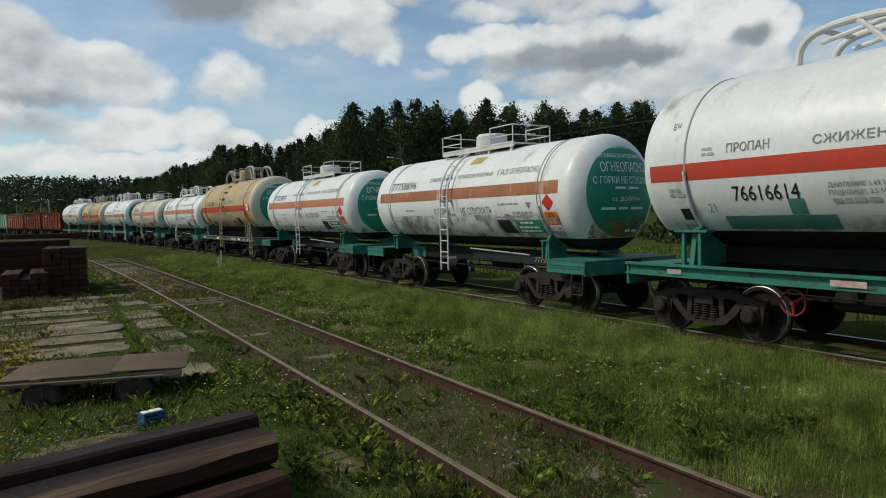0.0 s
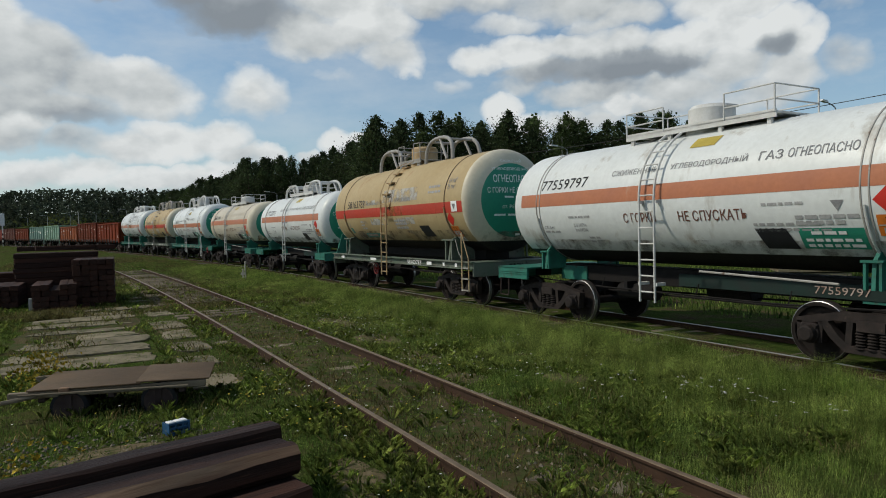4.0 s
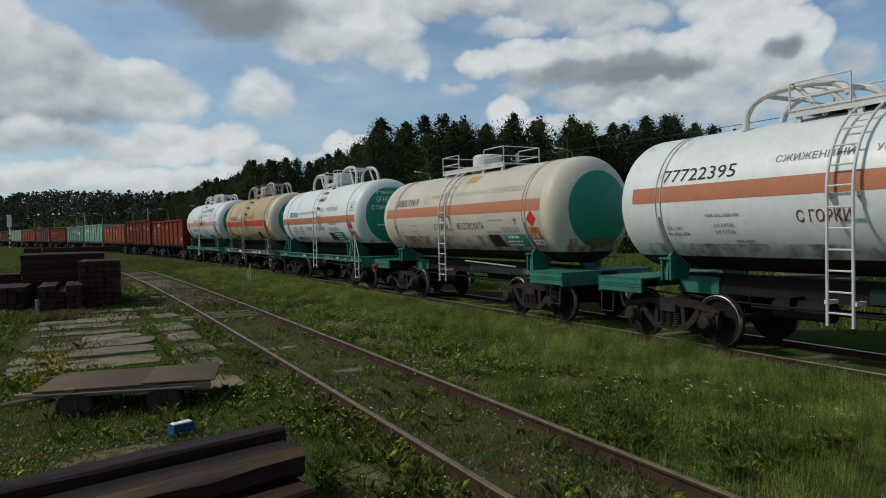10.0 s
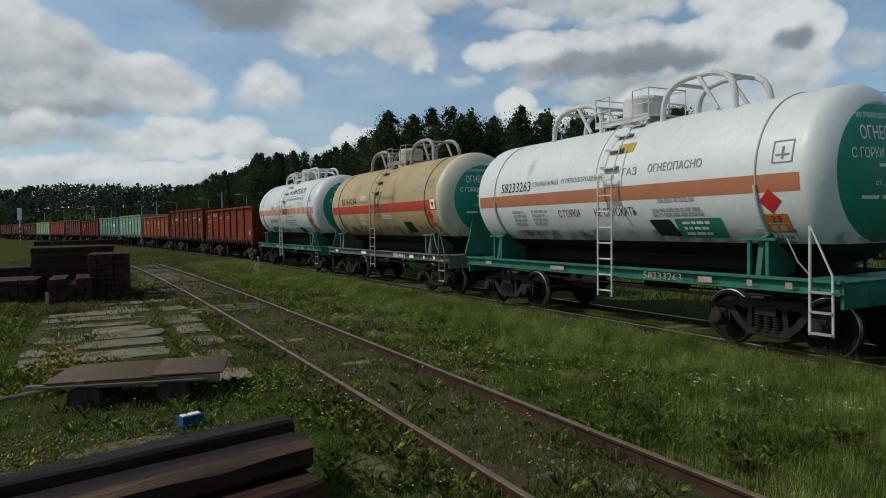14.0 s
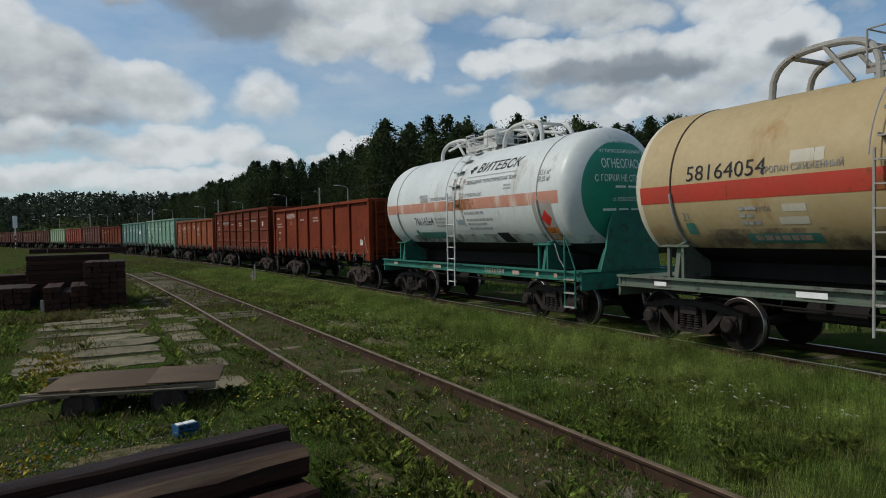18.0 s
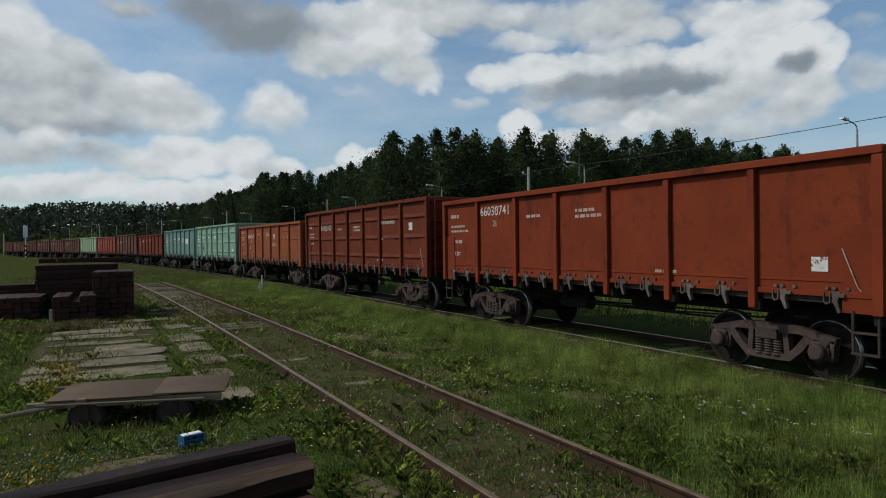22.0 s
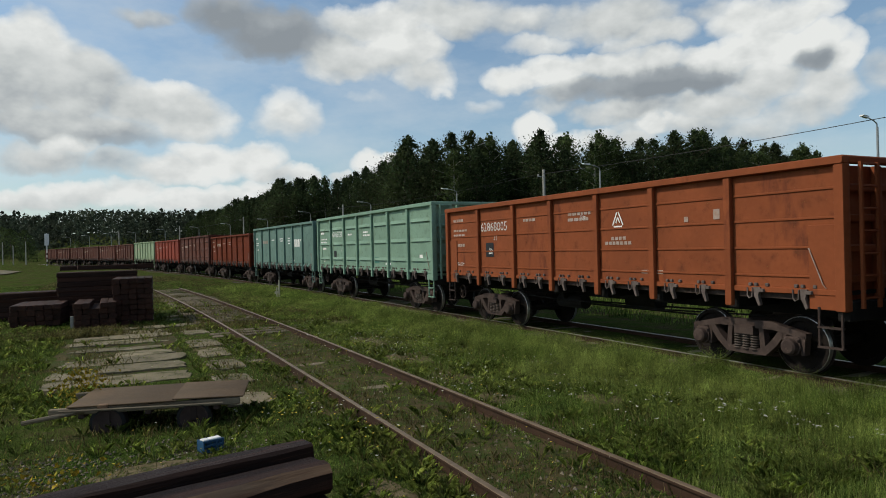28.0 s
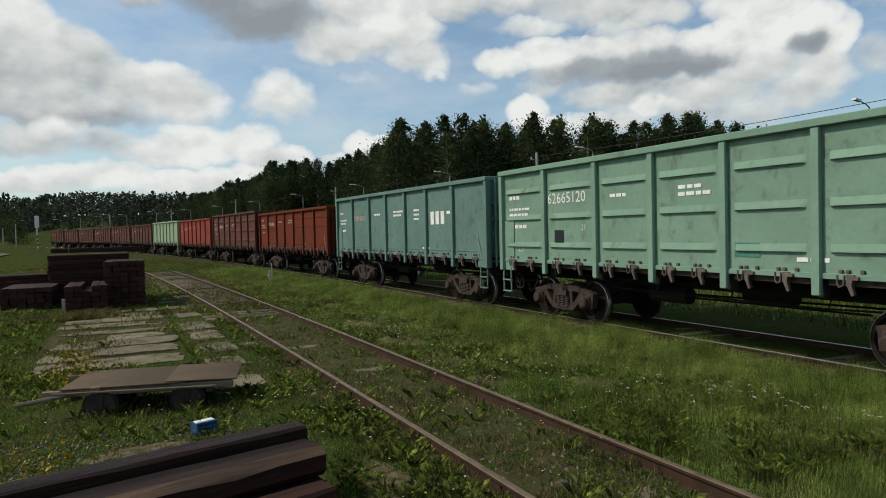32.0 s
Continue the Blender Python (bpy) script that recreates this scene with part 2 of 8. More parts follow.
# ---- materials ----
def mat(name, base, second=None, rough=0.7, metal=0.0, scale=2.0, fine=30.0, bump=0.15, third=None, third_at=0.62, streak=0.0, spread=0.0, third_scale=None, world_space=False, spec=0.22, island=0.0, grain=False):
    """base and second are mixed by a broad noise; third lies in patches (rust, dirt, wear); streak stretches it down the surface."""
    m = bpy.data.materials.new(name)
    m.use_nodes = True
    t = m.node_tree
    w = Nodes(t)
    b = t.nodes["Principled BSDF"]
    second = second or tuple(c * 0.82 for c in base)
    info = w.n("ShaderNodeObjectInfo")
    if world_space:
        co = w.n("ShaderNodeNewGeometry").outputs["Position"]
    else:
        co = w.n("ShaderNodeTexCoord").outputs["Object"]
        shift = w.n("ShaderNodeCombineXYZ")
        r = w.math("MULTIPLY", info.outputs["Random"], 37.0)
        for i in range(3):
            w.link(r, shift.inputs[i])
        co = w.vec("ADD", co, shift.outputs[0])
    if grain:
        co = w.vec("MULTIPLY", co, (0.05, 1.0, 1.0))
    broad = w.noise(co, scale, 5.0, 0.6)
    small = w.noise(co, fine, 4.0, 0.6)
    col = w.mix(w.ramp(broad, [(0.35, 0.0), (0.65, 1.0)]), base, second)
    col = w.mix(w.math("MULTIPLY", w.ramp(small, [(0.35, 0.0), (0.7, 1.0)]), 0.35), col, tuple(c * 0.7 for c in base))
    if third:
        v = co
        if streak:
            mp = w.n("ShaderNodeMapping")
            w.link(co, mp.inputs["Vector"])
            mp.inputs["Scale"].default_value = (1.0, 1.0, streak)
            v = mp.outputs[0]
        f = w.noise(v, third_scale or scale * 1.7, 7.0, 0.65)
        col = w.mix(w.ramp(f, [(third_at, 0.0), (min(third_at + 0.12, 0.99), 1.0)]), col, third)
    if spread:
        k = w.math("ADD", 1.0 - spread / 2, w.math("MULTIPLY", info.outputs["Random"], spread))
        g = w.n("ShaderNodeCombineColor")
        for i in range(3):
            w.link(k, g.inputs[i])
        col = w.mix(1.0, col, g.outputs[0], "MULTIPLY")
    if island:
        k = w.math("ADD", 1.0 - island / 2, w.math("MULTIPLY", w.n("ShaderNodeNewGeometry").outputs["Random Per Island"], island))
        g = w.n("ShaderNodeCombineColor")
        for i in range(3):
            w.link(k, g.inputs[i])
        col = w.mix(1.0, col, g.outputs[0], "MULTIPLY")
    w.link(col, b.inputs["Base Color"])
    w.link(w.math("ADD", rough - 0.12, w.math("MULTIPLY", small, 0.24), clamp=True), b.inputs["Roughness"])
    b.inputs["Metallic"].default_value = metal
    b.inputs["Specular IOR Level"].default_value = spec
    if bump:
        bn = w.n("ShaderNodeBump")
        bn.inputs["Strength"].default_value, bn.inputs["Distance"].default_value = bump, 0.02
        w.link(w.math("ADD", small, w.math("MULTIPLY", broad, 0.6)), bn.inputs["Height"])
        w.link(bn.outputs[0], b.inputs["Normal"])
    return m


def plant(name, a, b_, c, passing=0.25, broad=0.25):
    """Leaves and blades: colour by island and by a broad patchiness; some light comes through."""
    m = bpy.data.materials.new(name)
    m.use_nodes = True
    t = m.node_tree
    w = Nodes(t)
    b = t.nodes["Principled BSDF"]
    geo = w.n("ShaderNodeNewGeometry")
    patch = w.noise(geo.outputs["Position"], broad, 4.0, 0.6)
    col = w.ramp(geo.outputs["Random Per Island"], [(0.0, a), (0.55, b_), (1.0, c)])
    col = w.mix(w.ramp(patch, [(0.38, 0.0), (0.62, 0.55)]), col, c)
    tuft = w.ramp(w.noise(geo.outputs["Position"], broad * 11.0, 3.0, 0.6), [(0.32, 0.45), (0.52, 1.0), (0.68, 1.5)])
    col = w.mix(1.0, col, tuft, "MULTIPLY")
    leafy = w.ramp(w.noise(geo.outputs["Position"], broad * 46.0, 3.0, 0.65), [(0.34, 0.42), (0.50, 0.95), (0.66, 1.75)])
    col = w.mix(1.0, col, leafy, "MULTIPLY")
    drift = w.ramp(w.noise(geo.outputs["Position"], broad * 2.6, 4.0, 0.6), [(0.36, 0.50), (0.52, 1.0), (0.66, 1.35)])
    col = w.mix(1.0, col, drift, "MULTIPLY")
    w.link(col, b.inputs["Base Color"])
    b.inputs["Roughness"].default_value = 0.85
    b.inputs["Specular IOR Level"].default_value = 0.08
    tr = w.n("ShaderNodeBsdfTranslucent")
    w.link(col, tr.inputs["Color"])
    mixn = w.n("ShaderNodeMixShader")
    mixn.inputs[0].default_value = passing
    w.link(b.outputs[0], mixn.inputs[1])
    w.link(tr.outputs[0], mixn.inputs[2])
    w.link(mixn.outputs[0], t.nodes["Material Output"].inputs["Surface"])
    return m


RUST = (0.10, 0.045, 0.02)
M = {
    "white": mat("white_paint", (0.655, 0.675, 0.66), (0.57, 0.59, 0.575), 0.42, spec=0.4, scale=0.7, fine=9, bump=0.03, third=(0.34, 0.31, 0.26), third_at=0.6, streak=0.25, spread=0.06),
    "cream_white": mat("aged_white_paint", (0.52, 0.475, 0.385), (0.45, 0.405, 0.32), 0.5, scale=0.7, fine=9, bump=0.03, third=(0.36, 0.28, 0.19), third_at=0.6, streak=0.22),
    "yellow": mat("ochre_paint", (0.43, 0.335, 0.185), (0.36, 0.265, 0.125), 0.55, scale=0.6, fine=9, bump=0.03, third=(0.29, 0.17, 0.062), third_at=0.55, streak=0.2),
    "cap": mat("ivory_end_paint", (0.60, 0.555, 0.44), (0.52, 0.47, 0.355), 0.45, scale=0.8, fine=10, bump=0.03, third=(0.33, 0.23, 0.12), third_at=0.64, streak=0.3),
    "end_green": mat("green_end_paint", (0.035, 0.255, 0.165), (0.03, 0.21, 0.14), 0.42, scale=1.2, fine=12, bump=0.03, third=(0.09, 0.11, 0.08), third_at=0.66, streak=0.3),
    "frame_green": mat("green_frame_paint", (0.034, 0.175, 0.130), (0.026, 0.115, 0.085), 0.55, scale=2.5, fine=25, bump=0.08, third=(0.05, 0.05, 0.04), third_at=0.56),
    "frame_olive": mat("grey_green_frame_paint", (0.10, 0.14, 0.10), (0.13, 0.13, 0.11), 0.6, scale=2.5, fine=25, bump=0.08, third=(0.05, 0.045, 0.04), third_at=0.55),
    "orange": mat("orange_band_paint", (0.43, 0.165, 0.082), (0.38, 0.15, 0.085), 0.5, scale=1.2, fine=14, bump=0.02, third=(0.40, 0.26, 0.18), third_at=0.62, streak=0.3),
    "red": mat("red_band_paint", (0.45, 0.05, 0.03), (0.38, 0.055, 0.035), 0.5, scale=1.2, fine=14, bump=0.02, third=(0.28, 0.12, 0.08), third_at=0.66, streak=0.3),
    "pale_red": mat("faded_red_band_paint", (0.50, 0.25, 0.19), (0.45, 0.19, 0.11), 0.5, scale=1.0, fine=14, bump=0.02, third=(0.56, 0.46, 0.40), third_at=0.52, streak=0.3),
    "belly": mat("black_belly", (0.010, 0.010, 0.010), (0.018, 0.016, 0.015), 0.6, scale=2, fine=14, bump=0.05, third=(0.045, 0.03, 0.02), third_at=0.64),
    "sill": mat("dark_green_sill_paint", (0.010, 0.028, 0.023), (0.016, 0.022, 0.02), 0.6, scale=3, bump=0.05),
    "rust_run": mat("rust_run", (0.20, 0.095, 0.035), (0.28, 0.16, 0.07), 0.8, scale=5, bump=0.05),
    "black": mat("black_lettering", (0.018, 0.018, 0.02), rough=0.6, bump=0),
    "grey_ink": mat("faded_lettering", (0.16, 0.16, 0.165), (0.26, 0.26, 0.26), 0.6, scale=9, bump=0),
    "faint_ink": mat("faint_lettering", (0.27, 0.27, 0.27), (0.40, 0.40, 0.39), 0.6, scale=9, bump=0),
    "brown_ink": mat("red_brown_lettering", (0.16, 0.07, 0.05), rough=0.6, bump=0),
    "white_ink": mat("white_lettering", (0.86, 0.86, 0.84), (0.68, 0.68, 0.66), 0.6, scale=8, bump=0),
    "pale_ink": mat("worn_white_lettering", (0.42, 0.36, 0.32), (0.3, 0.18, 0.13), 0.7, scale=8, bump=0),
    "teal_ink": mat("teal_panel", (0.05, 0.19, 0.15), (0.10, 0.22, 0.18), 0.55, scale=3, bump=0),
    "dark_panel": mat("black_panel", (0.02, 0.021, 0.024), rough=0.5, bump=0),
    "grey_patch": mat("pale_grey_patch", (0.42, 0.42, 0.40), (0.50, 0.47, 0.41), 0.55, scale=2, bump=0),
    "spring": mat("spring_steel", (0.055, 0.044, 0.038), (0.085, 0.065, 0.055), 0.7, scale=5, bump=0.1),
    "hazard_red": mat("hazard_red", (0.52, 0.035, 0.025), rough=0.4, bump=0),
    "hazard_orange": mat("hazard_orange", (0.60, 0.17, 0.02), (0.42, 0.12, 0.02), rough=0.4, scale=6, bump=0),
    "hazard_yellow": mat("hazard_yellow", (0.44, 0.34, 0.06), rough=0.45, bump=0),
    "steel_white": mat("white_steel", (0.62, 0.62, 0.60), (0.5, 0.49, 0.46), 0.5, scale=3, fine=30, bump=0.05, third=RUST, third_at=0.64),
    "steel_grey": mat("grey_steel", (0.36, 0.35, 0.33), (0.28, 0.26, 0.23), 0.5, scale=3, fine=30, bump=0.05, third=RUST, third_at=0.6),
    "bogie": mat("sooty_cast_steel", (0.036, 0.024, 0.021), (0.066, 0.046, 0.039), 0.8, scale=5, fine=40, bump=0.25, third=(0.12, 0.08, 0.062), third_at=0.6, spread=0.3),
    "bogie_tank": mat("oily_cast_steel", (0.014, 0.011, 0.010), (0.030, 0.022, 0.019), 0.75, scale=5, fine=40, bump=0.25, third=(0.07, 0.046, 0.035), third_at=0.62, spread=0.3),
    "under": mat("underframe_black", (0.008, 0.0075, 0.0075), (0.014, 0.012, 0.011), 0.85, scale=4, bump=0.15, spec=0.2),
    "lock": mat("worn_lock_steel", (0.13, 0.105, 0.095), (0.075, 0.055, 0.048), 0.7, scale=8, fine=40, bump=0.15, spread=0.5),
    "tread": mat("polished_tread", (0.40, 0.39, 0.38), (0.25, 0.24, 0.23), 0.38, metal=0.9, scale=8, bump=0.03),
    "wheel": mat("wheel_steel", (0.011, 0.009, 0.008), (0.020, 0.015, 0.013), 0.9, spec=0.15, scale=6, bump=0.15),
    "handwheel": mat("red_handwheel", (0.22, 0.03, 0.03), rough=0.5, bump=0.05),
    "brown": mat("brown_wagon_paint", (0.178, 0.033, 0.011), (0.135, 0.025, 0.010), 0.72, scale=0.9, fine=12, bump=0.06, third=(0.065, 0.016, 0.009), third_at=0.57, streak=0.3, spread=0.1, spec=0.1),
    "brown_b": mat("dull_brown_wagon_paint", (0.142, 0.031, 0.013), (0.105, 0.024, 0.011), 0.75, scale=0.9, fine=12, bump=0.06, third=(0.060, 0.017, 0.010), third_at=0.57, streak=0.3, spread=0.15, spec=0.1),
    "orange_brown": mat("orange_brown_wagon_paint", (0.25, 0.070, 0.026), (0.195, 0.055, 0.021), 0.7, scale=1.0, fine=12, bump=0.06, third=(0.12, 0.034, 0.017), third_at=0.59, streak=0.3, spec=0.12),
    "rust_red": mat("red_wagon_paint", (0.23, 0.034, 0.016), (0.18, 0.028, 0.014), 0.65, scale=0.9, fine=12, bump=0.05, third=(0.15, 0.04, 0.02), third_at=0.63, streak=0.35),
    "dark_brown": mat("dark_brown_wagon_paint", (0.075, 0.024, 0.016), (0.105, 0.03, 0.018), 0.75, scale=0.9, fine=12, bump=0.06, third=(0.08, 0.03, 0.02), third_at=0.6, streak=0.35, spread=0.25),
    "pale_green": mat("pale_green_wagon_paint", (0.205, 0.325, 0.245), (0.165, 0.265, 0.20), 0.64, scale=0.9, fine=12, bump=0.05, third=(0.115, 0.155, 0.105), third_at=0.59, streak=0.3, spec=0.12),
    "teal_green": mat("blue_green_wagon_paint", (0.135, 0.225, 0.195), (0.11, 0.185, 0.16), 0.66, scale=0.9, fine=12, bump=0.05, third=(0.075, 0.12, 0.095), third_at=0.59, streak=0.3, spec=0.12),
    "lime_green": mat("light_green_wagon_paint", (0.27, 0.35, 0.22), (0.22, 0.30, 0.185), 0.66, scale=0.9, fine=12, bump=0.05, third=(0.18, 0.22, 0.13), third_at=0.62, streak=0.35),
    "rail_head": mat("worn_rail_steel", (0.50, 0.48, 0.45), (0.38, 0.34, 0.30), 0.35, metal=0.85, scale=3, fine=50, bump=0.05, world_space=True),
    "rail_rust": mat("rusty_rail", (0.055, 0.030, 0.017), (0.034, 0.019, 0.012), 0.9, scale=4, fine=50, bump=0.2, world_space=True),
    "rail_top_rust": mat("dull_rail_head", (0.21, 0.155, 0.10), (0.12, 0.085, 0.052), 0.5, metal=0.3, scale=4, fine=50, bump=0.1, world_space=True),
    "old_wood": mat("weathered_sleeper_wood", (0.20, 0.165, 0.115), (0.12, 0.095, 0.065), 0.85, scale=12, fine=60, bump=0.4, third=(0.05, 0.04, 0.028), third_at=0.56, spread=0.4, grain=True),
    "tarred_wood": mat("tarred_wood", (0.014, 0.010, 0.009), (0.034, 0.018, 0.013), 0.55, scale=9, fine=55, bump=0.5, third=(0.095, 0.040, 0.022), third_at=0.58, spread=0.35, spec=0.10, grain=True),
    "stack_wood": mat("creosoted_sleeper_wood", (0.022, 0.011, 0.008), (0.050, 0.020, 0.012), 0.75, scale=9, fine=55, bump=0.5, third=(0.13, 0.062, 0.035), third_at=0.61, spread=0.6, spec=0.2, grain=True),
    "raw_edge": mat("split_wood", (0.26, 0.165, 0.10), (0.12, 0.06, 0.032), 0.75, scale=12, fine=60, bump=0.4, grain=True),
    "rust_sheet": mat("rusty_brown_sheet", (0.112, 0.074, 0.042), (0.078, 0.054, 0.032), 0.8, scale=2, fine=25, bump=0.12, third=(0.11, 0.062, 0.034), third_at=0.6),
    "concrete": mat("weathered_concrete", (0.215, 0.18, 0.115), (0.14, 0.12, 0.075), 0.9, scale=1.5, fine=22, bump=0.5, third=(0.07, 0.065, 0.028), third_at=0.5, spread=0.3),
    "pole_concrete": mat("pale_concrete", (0.40, 0.39, 0.36), (0.32, 0.31, 0.28), 0.85, scale=1.5, bump=0.1),
    "lamp_head": mat("white_lamp_shell", (0.75, 0.75, 0.74), rough=0.35, bump=0),
    "galv": mat("galvanised_steel", (0.33, 0.34, 0.34), (0.27, 0.28, 0.28), 0.5, metal=0.6, scale=4, bump=0.03),
    "wire": mat("cable", (0.02, 0.02, 0.02), rough=0.5, bump=0),
    "blue": mat("blue_plastic", (0.025, 0.085, 0.18), (0.02, 0.065, 0.14), 0.5, scale=8, bump=0.03),
    "tyre": mat("black_rubber", (0.02, 0.02, 0.02), rough=0.8, bump=0.1),
    "bark": mat("pine_bark", (0.07, 0.05, 0.04), (0.11, 0.07, 0.045), 0.9, scale=3, fine=20, bump=0.4),
    "birch": mat("birch_bark", (0.42, 0.40, 0.36), (0.30, 0.28, 0.25), 0.8, scale=3, third=(0.05, 0.045, 0.04), third_at=0.6),
    # paler and bluer than the near pines: distance haze mixed into the leaf colour
    "ridge": plant("hazed_far_foliage", (0.030, 0.042, 0.028), (0.040, 0.054, 0.035), (0.056, 0.068, 0.043), 0.3, 0.02),
    "trackbed": mat("weedy_trackbed_soil", (0.092, 0.070, 0.036), (0.050, 0.044, 0.020), 0.95, scale=2.6, fine=34, bump=0.8, third=(0.044, 0.060, 0.016), third_at=0.47, world_space=True, spec=0.05),
    "dry_soil": mat("dry_gravelly_soil", (0.17, 0.135, 0.080), (0.10, 0.078, 0.042), 0.95, scale=4.5, fine=45, bump=0.9, third=(0.055, 0.060, 0.020), third_at=0.47, world_space=True, spec=0.05),
    "pine": plant("pine_foliage", (0.022, 0.036, 0.017), (0.036, 0.056, 0.024), (0.056, 0.074, 0.030), 0.2, 0.06),
    "leaf": plant("leaf_foliage", (0.028, 0.048, 0.018), (0.048, 0.074, 0.025), (0.075, 0.098, 0.034), 0.25, 0.06),
    "grass": plant("grass_blades", (0.030, 0.064, 0.011), (0.088, 0.156, 0.027), (0.20, 0.255, 0.062), 0.35, 0.5),
    "tall_grass": plant("tall_grass_blades", (0.060, 0.108, 0.018), (0.165, 0.245, 0.045), (0.30, 0.345, 0.095), 0.4, 0.45),
    "weed": plant("weed_leaves", (0.045, 0.085, 0.018), (0.110, 0.180, 0.036), (0.21, 0.270, 0.070), 0.42, 0.6),
    "dry": plant("dry_grass", (0.15, 0.125, 0.05), (0.22, 0.185, 0.08), (0.14, 0.145, 0.05), 0.25, 0.6),
    "petal": mat("white_petals", (0.58, 0.58, 0.50), rough=0.7, bump=0, world_space=True),
    "petal_yellow": mat("yellow_petals", (0.55, 0.42, 0.04), rough=0.7, bump=0, world_space=True),
    "yellow_weed": plant("yellow_flowering_weed", (0.22, 0.15, 0.01), (0.30, 0.20, 0.02), (0.20, 0.18, 0.03), 0.2, 0.6),
    "stone": mat("gravel_stone", (0.15, 0.125, 0.09), (0.21, 0.18, 0.13), 0.9, scale=6, bump=0.2, island=0.8, world_space=True),
}


def ground_material():
    m = bpy.data.materials.new("grassy_soil")
    m.use_nodes = True
    t = m.node_tree
    w = Nodes(t)
    b = t.nodes["Principled BSDF"]
    p = w.n("ShaderNodeNewGeometry").outputs["Position"]
    broad, mid, fine = w.noise(p, 0.22, 5, 0.6), w.noise(p, 1.3, 6, 0.65), w.noise(p, 14, 5, 0.65)
    soil = w.mix(w.ramp(fine, [(0.35, 0.0), (0.65, 1.0)]), (0.040, 0.030, 0.017), (0.110, 0.085, 0.050))
    turf = w.mix(w.ramp(fine, [(0.3, 0.0), (0.7, 1.0)]), (0.024, 0.048, 0.009), (0.062, 0.105, 0.022))
    dry = w.mix(w.ramp(mid, [(0.35, 0.0), (0.65, 1.0)]), turf, (0.085, 0.100, 0.030))
    speck = w.noise(p, 75.0, 3, 0.7)
    litter = w.noise(p, 31.0, 4, 0.7)
    dry = w.mix(w.ramp(speck, [(0.42, 0.0), (0.56, 0.75)]), dry, (0.016, 0.022, 0.005))
    dry = w.mix(w.ramp(litter, [(0.56, 0.0), (0.64, 0.6)]), dry, (0.125, 0.165, 0.042))
    soil = w.mix(w.ramp(speck, [(0.45, 0.0), (0.6, 0.7)]), soil, (0.018, 0.014, 0.009))
    soil = w.mix(w.ramp(litter, [(0.58, 0.0), (0.66, 0.6)]), soil, (0.22, 0.19, 0.13))
    f = w.ramp(w.math("ADD", w.math("MULTIPLY", mid, 0.7), w.math("MULTIPLY", broad, 0.5)), [(0.58, 1.0), (0.74, 0.0)])
    w.link(w.mix(f, soil, dry), b.inputs["Base Color"])
    b.inputs["Roughness"].default_value, b.inputs["Specular IOR Level"].default_value = 1.0, 0.0
    bn = w.n("ShaderNodeBump")
    bn.inputs["Strength"].default_value, bn.inputs["Distance"].default_value = 0.6, 0.06
    w.link(w.math("ADD", fine, mid), bn.inputs["Height"])
    w.link(bn.outputs[0], b.inputs["Normal"])
    return m


def ballast_material():
    m = bpy.data.materials.new("oily_ballast")
    m.use_nodes = True
    t = m.node_tree
    w = Nodes(t)
    b = t.nodes["Principled BSDF"]
    p = w.n("ShaderNodeNewGeometry").outputs["Position"]
    cell = w.n("ShaderNodeTexVoronoi")
    w.link(p, cell.inputs["Vector"])
    cell.inputs["Scale"].default_value = 22.0
    mid = w.noise(p, 1.2, 5, 0.6)
    sep = w.n("ShaderNodeSeparateColor")
    w.link(cell.outputs["Color"], sep.inputs[0])
    col = w.ramp(sep.outputs[0], [(0.0, (0.016, 0.013, 0.011)), (0.6, (0.036, 0.028, 0.022)), (1.0, (0.075, 0.060, 0.048))])
    w.link(w.mix(w.ramp(mid, [(0.4, 0.0), (0.65, 0.8)]), col, (0.022, 0.018, 0.013)), b.inputs["Base Color"])
    b.inputs["Roughness"].default_value = 0.95
    bn = w.n("ShaderNodeBump")
    bn.inputs["Strength"].default_value, bn.inputs["Distance"].default_value = 1.0, 0.03
    w.link(cell.outputs["Distance"], bn.inputs["Height"])
    w.link(bn.outputs[0], b.inputs["Normal"])
    return m


def fade(m, scale, low, high, most):
    """Lets the surface below show through in soft blotches."""
    t = m.node_tree
    w = Nodes(t)
    co = w.n("ShaderNodeTexCoord").outputs["Object"]
    f = w.ramp(w.noise(co, scale, 5.0, 0.65), [(low, 0.0), (high, most)])
    clear, mixn = w.n("ShaderNodeBsdfTransparent"), w.n("ShaderNodeMixShader")
    w.link(f, mixn.inputs[0])
    w.link(clear.outputs[0], mixn.inputs[1])
    w.link(t.nodes["Principled BSDF"].outputs[0], mixn.inputs[2])
    w.link(mixn.outputs[0], t.nodes["Material Output"].inputs["Surface"])
    return m


M["number_ink"] = fade(mat("worn_white_number", (0.72, 0.71, 0.68), (0.55, 0.53, 0.50), 0.65, scale=8, bump=0), 11.0, 0.33, 0.47, 0.88)
M["rust_run"] = fade(M["rust_run"], 9.0, 0.35, 0.65, 0.75)
M["rust_smear"] = fade(mat("rust_smear", (0.26, 0.11, 0.035), (0.33, 0.17, 0.07), 0.8, scale=3, bump=0.02), 2.6, 0.40, 0.62, 0.85)
M["soot_smear"] = fade(mat("soot_smear", (0.20, 0.17, 0.13), (0.13, 0.10, 0.07), 0.8, scale=3, bump=0.02), 2.2, 0.45, 0.68, 0.7)
M["grey_patch"] = fade(M["grey_patch"], 3.0, 0.36, 0.58, 0.8)
M["grime"] = fade(mat("grime", (0.045, 0.030, 0.022), (0.075, 0.045, 0.030), 0.85, scale=3, bump=0.02), 4.5, 0.55, 0.80, 0.38)
